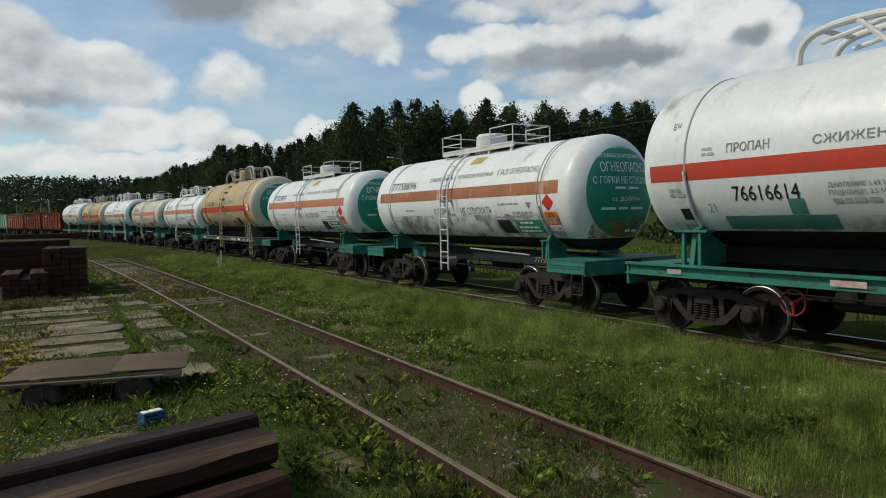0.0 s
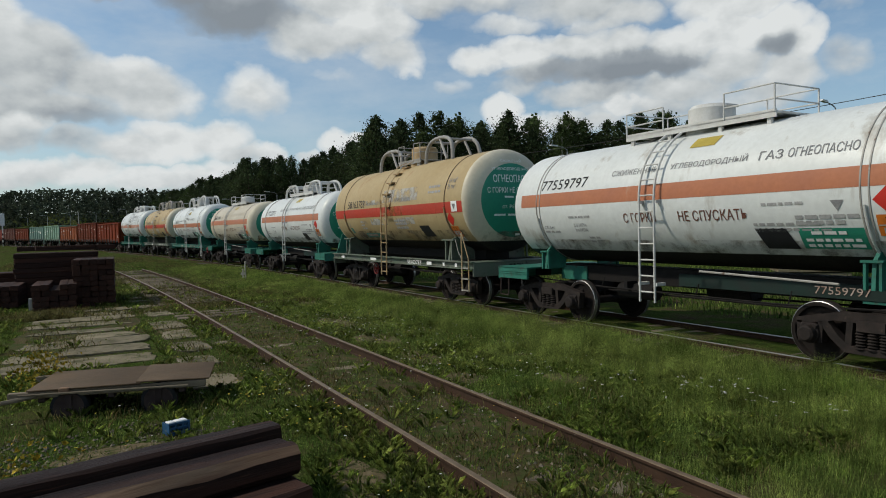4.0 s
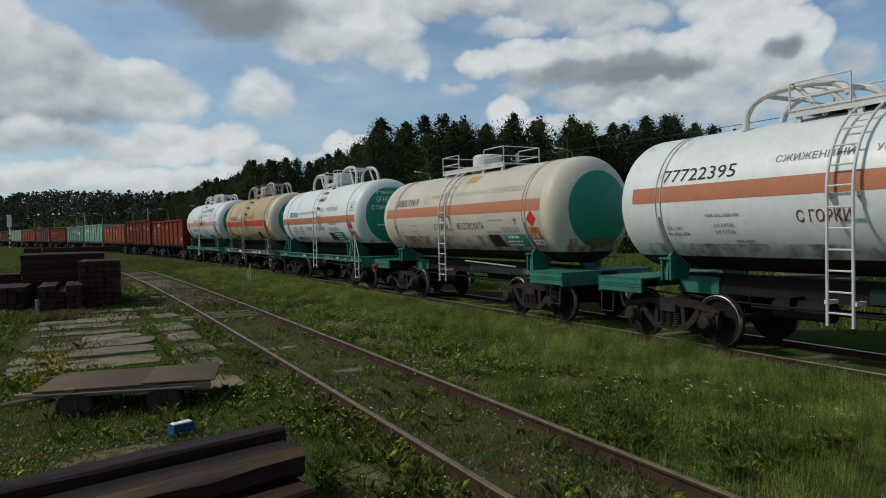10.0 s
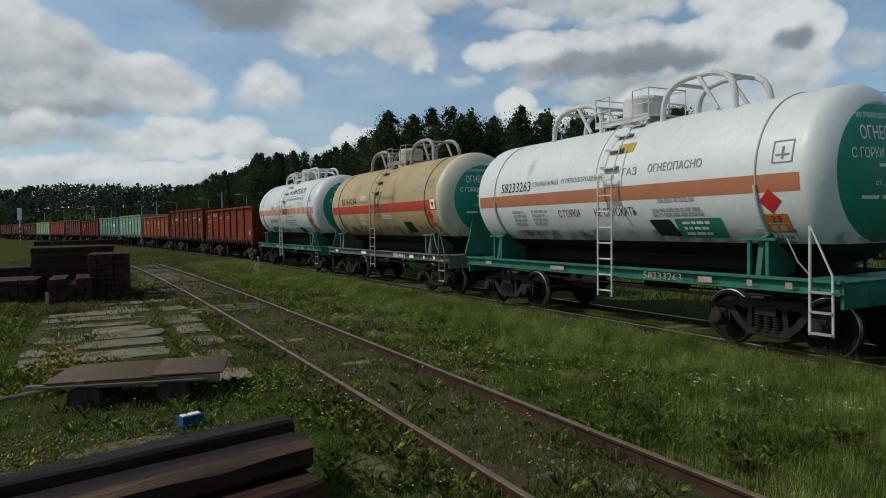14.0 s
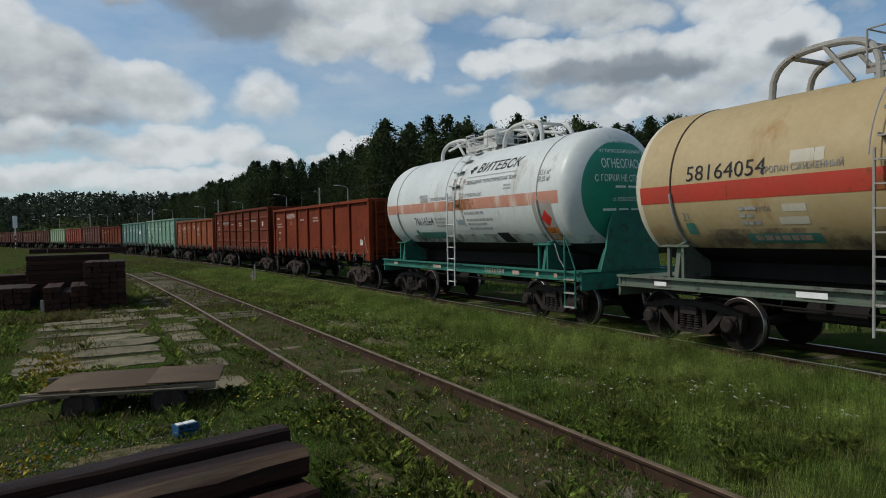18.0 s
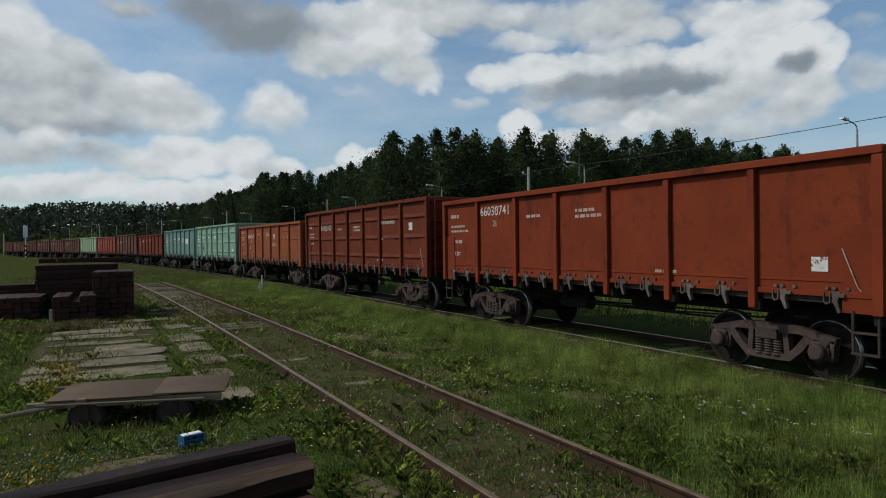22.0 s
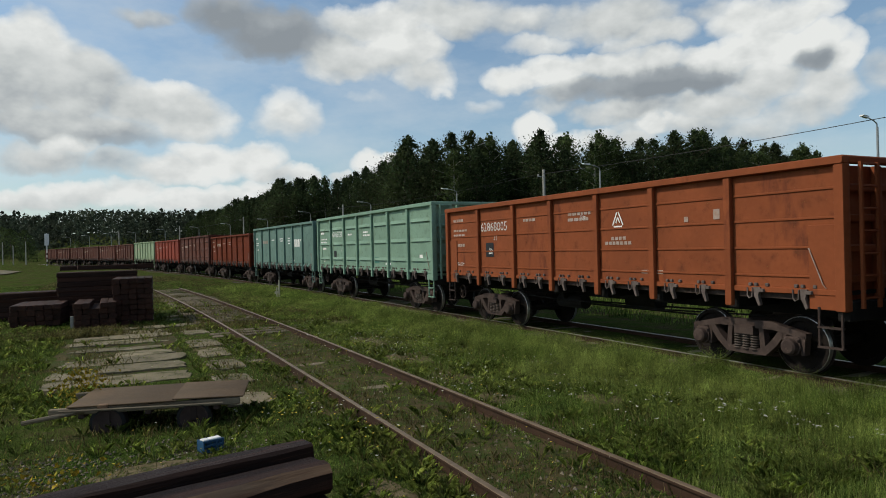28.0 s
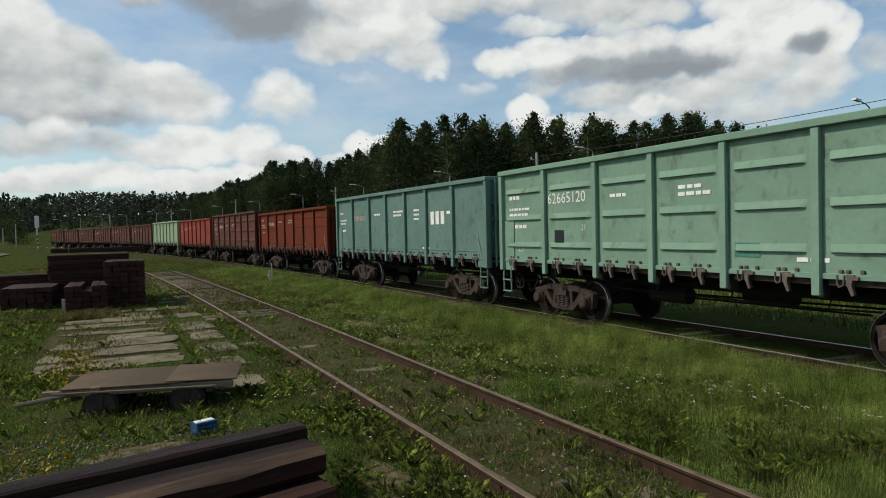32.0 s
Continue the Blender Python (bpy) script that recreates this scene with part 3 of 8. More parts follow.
M["rusty_ochre"] = mat("rusty_ochre_paint", (0.45, 0.35, 0.21), (0.38, 0.24, 0.11), 0.65, scale=2, fine=18, bump=0.05, third=(0.24, 0.11, 0.045), third_at=0.57, streak=0.4)
M["dirty_orange"] = mat("dirty_orange_band_paint", (0.34, 0.135, 0.065), (0.24, 0.10, 0.05), 0.6, scale=1.4, fine=16, bump=0.03, third=(0.42, 0.33, 0.25), third_at=0.54, streak=0.3)
M["ground"], M["ballast"] = ground_material(), ballast_material()


# ---- mesh tools ----
class Shape:
    """Collects faces of several materials for one mesh."""

    def __init__(self, *mats):
        self.v, self.f, self.k, self.mats = [], [], [], list(mats) or ["under"]

    def face(self, pts, k=0):
        i = len(self.v)
        self.v += [tuple(p) for p in pts]
        self.f.append(tuple(range(i, i + len(pts))))
        self.k.append(k)

    def hull(self, a, b, k=0, caps=True):
        """Joins two rings of equal count."""
        n, i = len(a), len(self.v)
        self.v += [tuple(p) for p in a] + [tuple(p) for p in b]
        for j in range(n):
            q = (j + 1) % n
            self.f.append((i + j, i + q, i + n + q, i + n + j))
            self.k.append(k)
        if caps:
            self.f += [tuple(range(i + n - 1, i - 1, -1)), tuple(range(i + n, i + 2 * n))]
            self.k += [k, k]
        return self

    def box(self, x0, x1, y0, y1, z0, z1, k=0, ch=0.0):
        if ch:
            c = min(ch, (x1 - x0) / 3, (y1 - y0) / 3, (z1 - z0) / 3)

            def ring(x, s):
                a, b, d, e = y0 + s, y1 - s, z0 + s, z1 - s
                return [(x, a + c, d), (x, b - c, d), (x, b, d + c), (x, b, e - c), (x, b - c, e), (x, a + c, e), (x, a, e - c), (x, a, d + c)]
            r = [ring(x0, c * 0.7), ring(x0 + c, 0), ring(x1 - c, 0), ring(x1, c * 0.7)]
            i = len(self.v)
            for q in r:
                self.v += q
            for s in range(3):
                for j in range(8):
                    q = (j + 1) % 8
                    self.f.append((i + s * 8 + j, i + s * 8 + q, i + s * 8 + 8 + q, i + s * 8 + 8 + j))
                    self.k.append(k)
            self.f += [tuple(i + 7 - j for j in range(8)), tuple(i + 24 + j for j in range(8))]
            self.k += [k, k]
            return self
        return self.hull([(x0, y0, z0), (x0, y1, z0), (x0, y1, z1), (x0, y0, z1)], [(x1, y0, z0), (x1, y1, z0), (x1, y1, z1), (x1, y0, z1)], k)

    def prism(self, profile, axis, a, b, k=0):
        """A closed profile pushed along an axis: the profile's pairs are the other two axes in order."""
        def p(q, t):
            return {"x": (t, q[0], q[1]), "y": (q[0], t, q[1]), "z": (q[0], q[1], t)}[axis]
        return self.hull([p(q, a) for q in profile], [p(q, b) for q in profile], k)

    def tube(self, pts, r, n=8, k=0, caps=True):
        pts = [Vector(p) for p in pts]
        rings, side = [], None
        for i, p in enumerate(pts):
            d = (pts[min(i + 1, len(pts) - 1)] - pts[max(i - 1, 0)]).normalized()
            if side is None:
                side = d.orthogonal().normalized()
            side = (side - d * side.dot(d)).normalized()
            up = d.cross(side)
            rr = r[i] if isinstance(r, (list, tuple)) else r
            rings.append([p + rr * (math.cos(2 * math.pi * j / n) * side + math.sin(2 * math.pi * j / n) * up) for j in range(n)])
        i = len(self.v)
        for q in rings:
            self.v += [tuple(v) for v in q]
        for s in range(len(rings) - 1):
            for j in range(n):
                q = (j + 1) % n
                self.f.append((i + s * n + j, i + s * n + q, i + s * n + n + q, i + s * n + n + j))
                self.k.append(k)
        if caps:
            e = i + (len(rings) - 1) * n
            self.f += [tuple(i + n - 1 - j for j in range(n)), tuple(e + j for j in range(n))]
            self.k += [k, k]
        return self

    def lathe(self, profile, axis="z", centre=(0, 0, 0), n=24, ks=None, arc=(0.0, 1.0), close=False):
        """Turns (radius, height) pairs about an axis; ks gives a material for each band."""
        i, c = len(self.v), Vector(centre)
        whole = arc == (0.0, 1.0)
        m = n if whole else n + 1
        for r, h in profile:
            for j in range(m):
                a = 2 * math.pi * (arc[0] + (arc[1] - arc[0]) * j / n)
                u, w = r * math.cos(a), r * math.sin(a)
                self.v.append(tuple(c + Vector({"z": (u, w, h), "y": (u, h, w), "x": (h, u, w)}[axis])))
        for s in range(len(profile) - 1):
            for j in range(n):
                q = (j + 1) % m
                self.f.append((i + s * m + j, i + s * m + q, i + s * m + m + q, i + s * m + m + j))
                self.k.append(ks[s] if ks else 0)
        return self

    def add(self, other, m=None):
        """Takes over another shape, moved by m."""
        i = len(self.v)
        self.v += [tuple((m @ Vector(p)) if m else p) for p in other.v]
        self.f += [tuple(j + i for j in q) for q in other.f]
        self.k += other.k
        return self

    def mesh(self, name, smooth=35):
        me = bpy.data.meshes.new(name)
        me.from_pydata(self.v, [], self.f)
        for n in self.mats:
            me.materials.append(M[n])
        if any(self.k):
            me.polygons.foreach_set("material_index", self.k)
        bm = bmesh.new()
        bm.from_mesh(me)
        bmesh.ops.recalc_face_normals(bm, faces=bm.faces)
        bm.to_mesh(me)
        bm.free()
        if smooth:
            me.shade_smooth()
            me.set_sharp_from_angle(angle=radians(smooth))
        return me


MESHES = {}


def shared(name, make):
    if name not in MESHES:
        MESHES[name] = make().mesh(name)
    return MESHES[name]


def part(name, shape, parent, label="", at=None, smooth=35):
    """One mesh object under a thing or under a part."""
    ob = new(name, shape if isinstance(shape, bpy.types.Mesh) else shape.mesh(name, smooth))
    ob.parent = parent
    if at is not None:
        ob.matrix_basis = at
    return tagged(ob, label)


def thing(name, at, label, category, group="", kind="", data=None):
    ob = new(name, data)
    ob.matrix_basis = at
    return tagged(ob, label, category, group, kind)


# ---- lettering: every line of type is made once, flat, then laid on its surface ----
WORDS = ("76616614|ПРОПАН|СЖИЖЕННЫЙ ГАЗ|21|БЧ|77758696|77559797|77722395|58163783|50853969|58233263|58164054|76616564|С ГОРКИ|НЕ СПУСКАТЬ|СЖИЖЕННЫЙ|УГЛЕВОДОРОДНЫЙ|"
         "ГАЗ|ОГНЕОПАСНО|С ГОРКИ НЕ СПУСКАТЬ|ВИТЕБСК|СВОБОДНАЯ ЭКОНОМИЧЕСКАЯ ЗОНА|АК 206|23|64 тм³|75 тм³|ст. РЕЧИЦА|ст. НОВОПОЛОЦК|ст. ДОЛИНА|63.6 м³|70.35 м³|66038741|"
         "62868005|61023107|62665120|ТАРА 23т|22т|ДАВЛЕНИЕ 1.65 МПА|ГИДРОИСП. 2.5 МПА|ОБ 54т|2.0 МПА|3.0 МПА|70т|ГАЗ ОГНЕОПАСНО|СЖИЖЕННЫЙ ГАЗ ОГНЕОПАСНО|ПРОПАН СЖИЖЕННЫЙ|2 МПА").split("|")


def make_words():
    obs = {}
    for s in WORDS:
        cu = bpy.data.curves.new("type", "FONT")
        cu.body, cu.size, cu.align_x, cu.align_y, cu.resolution_u = s, 1.0, "CENTER", "CENTER", 2
        cu.offset = 0.018 if s == "ВИТЕБСК" else 0.0 if s.isdigit() else 0.005
        cu.shear = 0.22 if s == "ВИТЕБСК" else 0.0
        obs[s] = new("type", cu)
    dg = bpy.context.evaluated_depsgraph_get()
    out = {}
    for s, ob in obs.items():
        me = ob.evaluated_get(dg).to_mesh()
        v = [tuple(p.co) for p in me.vertices]
        f = [tuple(p.vertices) for p in me.polygons]
        ob.evaluated_get(dg).to_mesh_clear()
        xs = [p[0] for p in v]
        ys = [p[1] for p in v]
        mx, my = (min(xs) + max(xs)) / 2, (min(ys) + max(ys)) / 2
        w, h = max(xs) - min(xs), max(ys) - min(ys)
        out[s] = ([((p[0] - mx) / w, (p[1] - my) / h) for p in v], f)
    for ob in obs.values():
        cu = ob.data
        bpy.data.objects.remove(ob)
        bpy.data.curves.remove(cu)
    return out


TYPE = make_words()


def laid(surface, ink, items):
    """items: (text, u, v, width, height), or None for the text: a plain bar. surface maps (u, v) to the thing's space."""
    s = Shape(ink)
    for text, u, v, w, h in items:
        if text is None:
            k = max(1, int(h / 0.05))
            pts = [(q, j / k - 0.5) for j in range(k + 1) for q in (-0.5, 0.5)]
            faces = [(2 * j, 2 * j + 1, 2 * j + 3, 2 * j + 2) for j in range(k)]
        else:
            pts, faces = TYPE[text]
        i = len(s.v)
        s.v += [surface(u + p[0] * w, v + p[1] * h) for p in pts]
        s.f += [tuple(i + j for j in q) for q in faces]
        s.k += [0] * len(faces)
    return s


def lines(name, surface, ink, items, parent, label=""):
    """Each readable line is a part of its own; the bars of small type stay together."""
    for it in items:
        if it[0] is not None:
            part(name, laid(surface, ink, [it]), parent, label, smooth=0)
    bars = [it for it in items if it[0] is None]
    if bars:
        tagged(part("small_type", laid(surface, "faint_ink" if ink in ("grey_ink", "black") else ink, bars), parent, "", smooth=0), kind="stuff")


def on_tank(r, zc, lift=0.008):
    """u runs along the tank towards its front end, v is the height."""
    def f(u, v):
        a = math.asin(max(-0.999, min(0.999, (v - zc) / r)))
        return (-(r + lift) * math.cos(a), -u, zc + (r + lift) * math.sin(a))
    return f


def on_head(r, zc, y, depth, lift=0.012):
    """u across the end, v the height; the front end."""
    def f(u, v):
        q = max(0.0, 1 - (u * u + (v - zc) ** 2) / (r * r))
        return (u, -(y + depth * math.sqrt(q)) - lift, v)
    return f


def on_side(x=-1.482):
    def f(u, v):
        return (x, -u, v)
    return f


def sheet(s, surface, corners, k=8):
    """A four-cornered panel that follows the surface."""
    a, b, c, d = [Vector(q) for q in corners]
    i = len(s.v)
    for j in range(k + 1):
        for l in range(k + 1):
            q = (a.lerp(b, l / k)).lerp(d.lerp(c, l / k), j / k)
            s.v.append(surface(q.x, q.y))
    for j in range(k):
        for l in range(k):
            n = i + j * (k + 1) + l
            s.f.append((n, n + 1, n + k + 2, n + k + 1))
            s.k.append(0)
    return s


def rows_of_bars(rng, u0, v0, w, lines, h=0.045, gap=0.085):
    """Lines of type too small to read, as bars."""
    out = []
    for i in range(lines):
        u, end = u0, u0 + w * rng.uniform(0.7, 1.0)
        while u < end:
            b = rng.uniform(0.07, 0.2)
            out.append((None, u + b / 2, v0 - i * gap, b, h))
            u += b + 0.035
    return out


# ---- the lie of the land ----
TRACK_D = 11.045
KNOTS = np.array([-200.0, -40.0, 15.0, 40.0, 70.0, 100.0, 140.0, 190.0, 400.0])
BEND = np.array([1.387, 1.387, 1.264, 1.889, 1.778, 1.529, 1.172, 0.677, 0.3]) / 1000
_s = np.arange(-200.0, 400.0, 0.1)
_th = np.cumsum(np.interp(_s, KNOTS, BEND)) * 0.1
_zero = int(np.argmin(abs(_s)))
_th -= _th[_zero]
_tx = np.cumsum(-np.sin(_th)) * 0.1
_ty = np.cumsum(np.cos(_th)) * 0.1
_tx += TRACK_D - _tx[_zero]
_ty -= _ty[_zero]


def rise(y):
    u = y - 12.0
    return 0.0062 * 0.5 * (u + math.sqrt(u * u + 100.0))


def track(s, lat=0.0):
    """A place on the line at arc length s, lat metres to the right of its middle, on the rail top; and its heading."""
    x, y, th = np.interp(s, _s, _tx), np.interp(s, _s, _ty), np.interp(s, _s, _th)
    return float(x + lat * math.cos(th)), float(y + lat * math.sin(th)), rise(float(s)), float(th)


def smooth(a, b, x):
    t = max(0.0, min(1.0, (x - a) / (b - a)))
    return t * t * (3 - 2 * t)


def land(x, y):
    """Height of the ground."""
    z = rise(min(y, 400.0)) - 0.17 if y > -100 else -0.17
    s = max(-150.0, min(380.0, y))
    lat = x - float(np.interp(s, _ty, _tx))
    z += 0.10 * max(0.0, 1 - abs(lat) / 3.2) ** 0.5 * (abs(lat) < 3.2) * 0.6
    if y > 45 and lat < -6:
        z += 0.006 * (y - 45) * smooth(-6, -16, lat) * (1 - smooth(180, 230, y))
    # meadow slope behind the far curve, wooded ridge beyond, wooded bank behind the line
    z += 5.6 * math.exp(-(((x + 8) / 32) ** 2) - ((y - 262) / 34) ** 2)
    far = math.hypot(x, y)
    z += 13.0 * smooth(300, 460, y) * (1 - smooth(140, 320, abs(x - 10)))
    z += 3.0 * smooth(34, 60, lat) * smooth(30, 80, y)
    z += 0.03 * noise.noise((x * 0.35, y * 0.35, 0.0)) + 0.025 * noise.noise((x * 1.3, y * 1.3, 3.0)) * (far < 60)
    return z


def build_ground():
    def axis(fine0, fine1, step, reach, grow):
        a = list(np.arange(fine0, fine1, step))
        d, q = step, fine1
        while q < reach:
            a.append(q)
            d *= grow
            q += d
        a.append(reach)
        d, q, low = step, fine0 - step, []
        while q > -reach:
            low.append(q)
            d *= grow
            q -= d
        low.append(-reach)
        return low[::-1] + a
    xs, ys = axis(-7, 17, 0.3, 2600, 1.16), axis(2, 46, 0.35, 2600, 1.12)
    s = Shape("ground")
    s.v = [(x, y, land(x, y)) for y in ys for x in xs]
    n = len(xs)
    s.f = [(j * n + i, j * n + i + 1, (j + 1) * n + i + 1, (j + 1) * n + i) for j in range(len(ys) - 1) for i in range(n - 1)]
    s.k = [0] * len(s.f)
    tagged(new("ground", s.mesh("ground", 180)), "uneven grassy yard ground with bare soil patches", "ground", kind="structure")


build_ground()

RAIL = [(-0.075, -0.18), (0.075, -0.18), (0.075, -0.168), (0.012, -0.145), (0.010, -0.045), (0.036, -0.034), (0.036, -0.006), (0.028, 0.0), (-0.028, 0.0), (-0.036, -0.006), (-0.036, -0.034), (-0.010, -0.045), (-0.012, -0.145), (-0.075, -0.168)]


def rail(name, way, head, label):
    """way: points with a heading."""
    s = Shape("rail_rust", head)
    rings = []
    for x, y, z, th in way:
        rings.append([(x + px * math.cos(th), y + px * math.sin(th), z + pz) for px, pz in RAIL])
    n, i = len(RAIL), 0
    for q in rings:
        s.v += q
    for a in range(len(rings) - 1):
        for j in range(n):
            q = (j + 1) % n
            s.f.append((a * n + j, a * n + q, a * n + n + q, a * n + n + j))
            s.k.append(1 if j in (6, 7, 8) else 0)
    return tagged(new(name, s.mesh(name, 30)), label, "rail", kind="structure")


for side in (-0.797, 0.797):
    rail("rail", [track(s, side) for s in list(np.arange(-60, 120, 1.5)) + list(np.arange(120, 330, 4))], "rail_head", "running rail with a polished head")

SIDING_D, SIDING_DROP = 3.857, -0.008


def siding(s, lat=0.0):
    """The disused track: keeps its distance to the line, ends under weeds in the far yard."""
    x, y, z, th = track(s, SIDING_D - TRACK_D + lat)
    return x, y, z + SIDING_DROP, th


for side, end in ((-0.797, 62), (0.797, 48)):
    siding_rail = rail("siding_rail", [siding(s, side) for s in np.arange(-12, end, 1.2)], "rail_top_rust", "rusty rail of a disused weedy track")


def ballast_bed():
    s = Shape("ballast")
    prev = None
    for a in list(np.arange(-60, 130, 1.0)) + list(np.arange(130, 330, 5)):
        ring = []
        for lat, z in ((-2.5, -0.32), (-1.75, -0.17), (-1.3, -0.125), (-0.7, -0.15), (0.7, -0.15), (1.3, -0.125), (1.8, -0.17), (2.6, -0.32)):
            x, y, zz, _ = track(a, lat)
            ring.append((x, y, zz + z + 0.02 * noise.noise((x * 2, y * 2, 1))))
        if prev:
            i = len(s.v)
            s.v += prev + ring
            for j in range(7):
                s.f.append((i + j, i + j + 1, i + 9 + j, i + 8 + j))
                s.k.append(0)
        prev = ring
    return tagged(new("ballast_bed", s.mesh("ballast_bed", 180)), "dark oil-stained ballast under the running line", "ballast", kind="structure")


bed = ballast_bed()


def sleeper_mesh(name, wood, l=2.75, w=0.25, h=0.18, seed=1):
    rng = random.Random(seed)
    s = Shape(wood)
    s.box(-l / 2, l / 2, -w / 2, w / 2, -h, 0, 0, 0.018)
    s.v = [(x + rng.uniform(-.012, .012), y + rng.uniform(-.008, .008), z + rng.uniform(-.008, .008)) for x, y, z in s.v]
    return s.mesh(name)


def trackbed():
    """The weedy soil bed of the disused track."""
    s = Shape("trackbed")
    for a in np.arange(-16, 44, 0.4):
        ring = []
        for lat in (-1.35, -1.1, -0.7, -0.35, 0.0, 0.35, 0.7, 1.1, 1.35):
            x, y, _, _ = siding(float(a), lat + 0.12 * noise.noise((float(a) * 0.7, lat * 3, 2)))
            edge = -0.03 if abs(lat) > 1.3 else 0.012
            ring.append((x, y, land(x, y) + edge + 0.012 * noise.noise((x * 4, y * 4, 6))))
        s.v += ring
        i = len(s.v) - 18
        if i >= 0:
            for j in range(8):
                s.f.append((i + j, i + j + 1, i + 10 + j, i + 9 + j))
                s.k.append(0)
    tagged(new("trackbed", s.mesh("trackbed", 180)), "brown weedy soil bed of the disused track", "track bed", kind="structure")


trackbed()

# sleepers of the running line and of the siding
line_sleeper = sleeper_mesh("sleeper", "old_wood", seed=4)
for i in range(90):
    x, y, z, th = track(-14 + i * 0.56)
    ob = new("sleeper", line_sleeper)
    ob.parent = bed
    ob.matrix_basis = pose(x, y, z - 0.118, 0, 0, math.degrees(th))
rng = random.Random(8)
for i in range(78):
    s = 1.0 + i * 0.6
    x, y, z, th = siding(s)
    ob = new("sleeper", line_sleeper)
    ob.parent = siding_rail
    bare = 0.04 if (s > 24 and rng.random() < 0.8) or 19.8 < s < 21.6 or (s > 12 and rng.random() < 0.16) else (-0.005 if rng.random() < 0.3 else -0.06)
    ob.matrix_basis = pose(x, y, z - 0.155 + bare, 0, 0, math.degrees(th) + rng.uniform(-2, 2))


# ---- running gear shared by all wagons ----
def wheel_shape():
    s = Shape("wheel", "tread")
    for k in (-1, 1):
        x = 0.79 * k
        s.lathe([(0.085, x - k * 0.02), (0.12, x - k * 0.09), (0.13, x), (0.385, x + k * 0.01), (0.405, x + k * 0.065), (0.466, x + k * 0.067), (0.477, x + k * 0.06), (0.478, x - k * 0.02), (0.503, x - k * 0.045), (0.498, x - k * 0.066), (0.41, x - k * 0.066), (0.385, x - k * 0.03), (0.12, x - k * 0.06)],
                "x", n=32, ks=[0, 0, 0, 0, 0, 1, 1, 0, 0, 0, 0, 0])
        for j in range(3):
            a = 2 * math.pi * j / 3
            s.tube([(x + k * 0.03, 0.24 * math.cos(a), 0.24 * math.sin(a)), (x + k * 0.045, 0.25 * math.cos(a), 0.25 * math.sin(a))], 0.05, 8)
    s.tube([(-1.05, 0, 0), (-0.72, 0, 0), (0, 0, 0), (0.72, 0, 0), (1.05, 0, 0)], [0.07, 0.1, 0.085, 0.1, 0.07], 12)
    return s


def side_frame_shape(mat_name):
    s = Shape(mat_name)
    t0, t1 = -0.075, 0.075
    for k in (-1, 1):
        s.prism([(0, 0.70), (k * 0.55, 0.71), (k * 0.80, 0.66), (k * 1.16, 0.62), (k * 1.16, 0.70), (k * 0.82, 0.77), (k * 0.5, 0.845), (0, 0.85)], "x", t0, t1)
        s.prism([(0, 0.24), (k * 0.40, 0.25), (k * 0.62, 0.44), (k * 0.78, 0.66), (k * 0.66, 0.70), (k * 0.50, 0.50), (k * 0.34, 0.36), (0, 0.35)], "x", t0, t1)
        s.prism([(k * 0.30, 0.33), (k * 0.40, 0.36), (k * 0.36, 0.74), (k * 0.27, 0.74)], "x", t0 + .005, t1 - .005)
        s.prism([(k * 0.74, 0.34), (k * 0.80, 0.34), (k * 0.80, 0.68), (k * 0.72, 0.68)], "x", t0, t1)
        s.prism([(k * 1.06, 0.34), (k * 1.12, 0.34), (k * 1.15, 0.66), (k * 1.06, 0.66)], "x", t0, t1)
        s.box(-0.13, 0.13, k * 0.925 - 0.14, k * 0.925 + 0.14, 0.36, 0.64, 0, 0.03)
    return s


def axle_cap_shape(mat_name):
    return Shape(mat_name).lathe([(0.0, -0.24), (0.10, -0.235), (0.13, -0.21), (0.14, -0.12), (0.16, -0.11), (0.16, 0.02)], "x", n=16)


def spring_shape(mat_name):
    s = Shape("spring" if mat_name == "bogie" else mat_name)
    s.lathe([(0.086 if i % 2 == 0 else 0.055, 0.33 + i * 0.022) for i in range(13)], "z", (-0.035, 0, 0), n=12)
    return s


def bolster_shape(mat_name):
    s = Shape(mat_name)
    s.prism([(-1.14, 0.59), (1.14, 0.59), (1.14, 0.74), (0.6, 0.86), (-0.6, 0.86), (-1.14, 0.74)], "y", -0.2, 0.2)
    s.lathe([(0.0, 0.98), (0.2, 0.98), (0.22, 0.86)], "z", n=16)
    for k in (-1, 1):
        s.tube([(-0.85, k * 0.42, 0.36), (0.85, k * 0.42, 0.36)], 0.035, 6)
        for x in (-0.79, 0.79):
            s.box(x - 0.05, x + 0.05, k * 0.44 - 0.04, k * 0.44 + 0.06, 0.3, 0.56, 0, 0.01)
    return s


def coupler_shape():
    s = Shape("under")
    s.box(-0.09, 0.09, -0.55, 0.0, 0.98, 1.12, 0, 0.02)
    s.prism([(-0.2, -0.50), (0.16, -0.5), (0.2, -0.62), (0.2, -0.78), (0.05, -0.74), (-0.06, -0.62), (-0.2, -0.74), (-0.22, -0.6)], "z", 0.93, 1.17)
    s.box(-0.26, 0.26, -0.1, 0.0, 0.9, 1.2, 0, 0.02)
    return s


def hose_shape():
    s = Shape("tyre")
    s.tube([(0.32 + 0.1 * math.sin(t), -0.05 - 0.5 * t / 3, 0.86 - 0.38 * math.sin(math.pi * t / 3.2)) for t in np.linspace(0, 3, 9)], 0.028, 7)
    return s


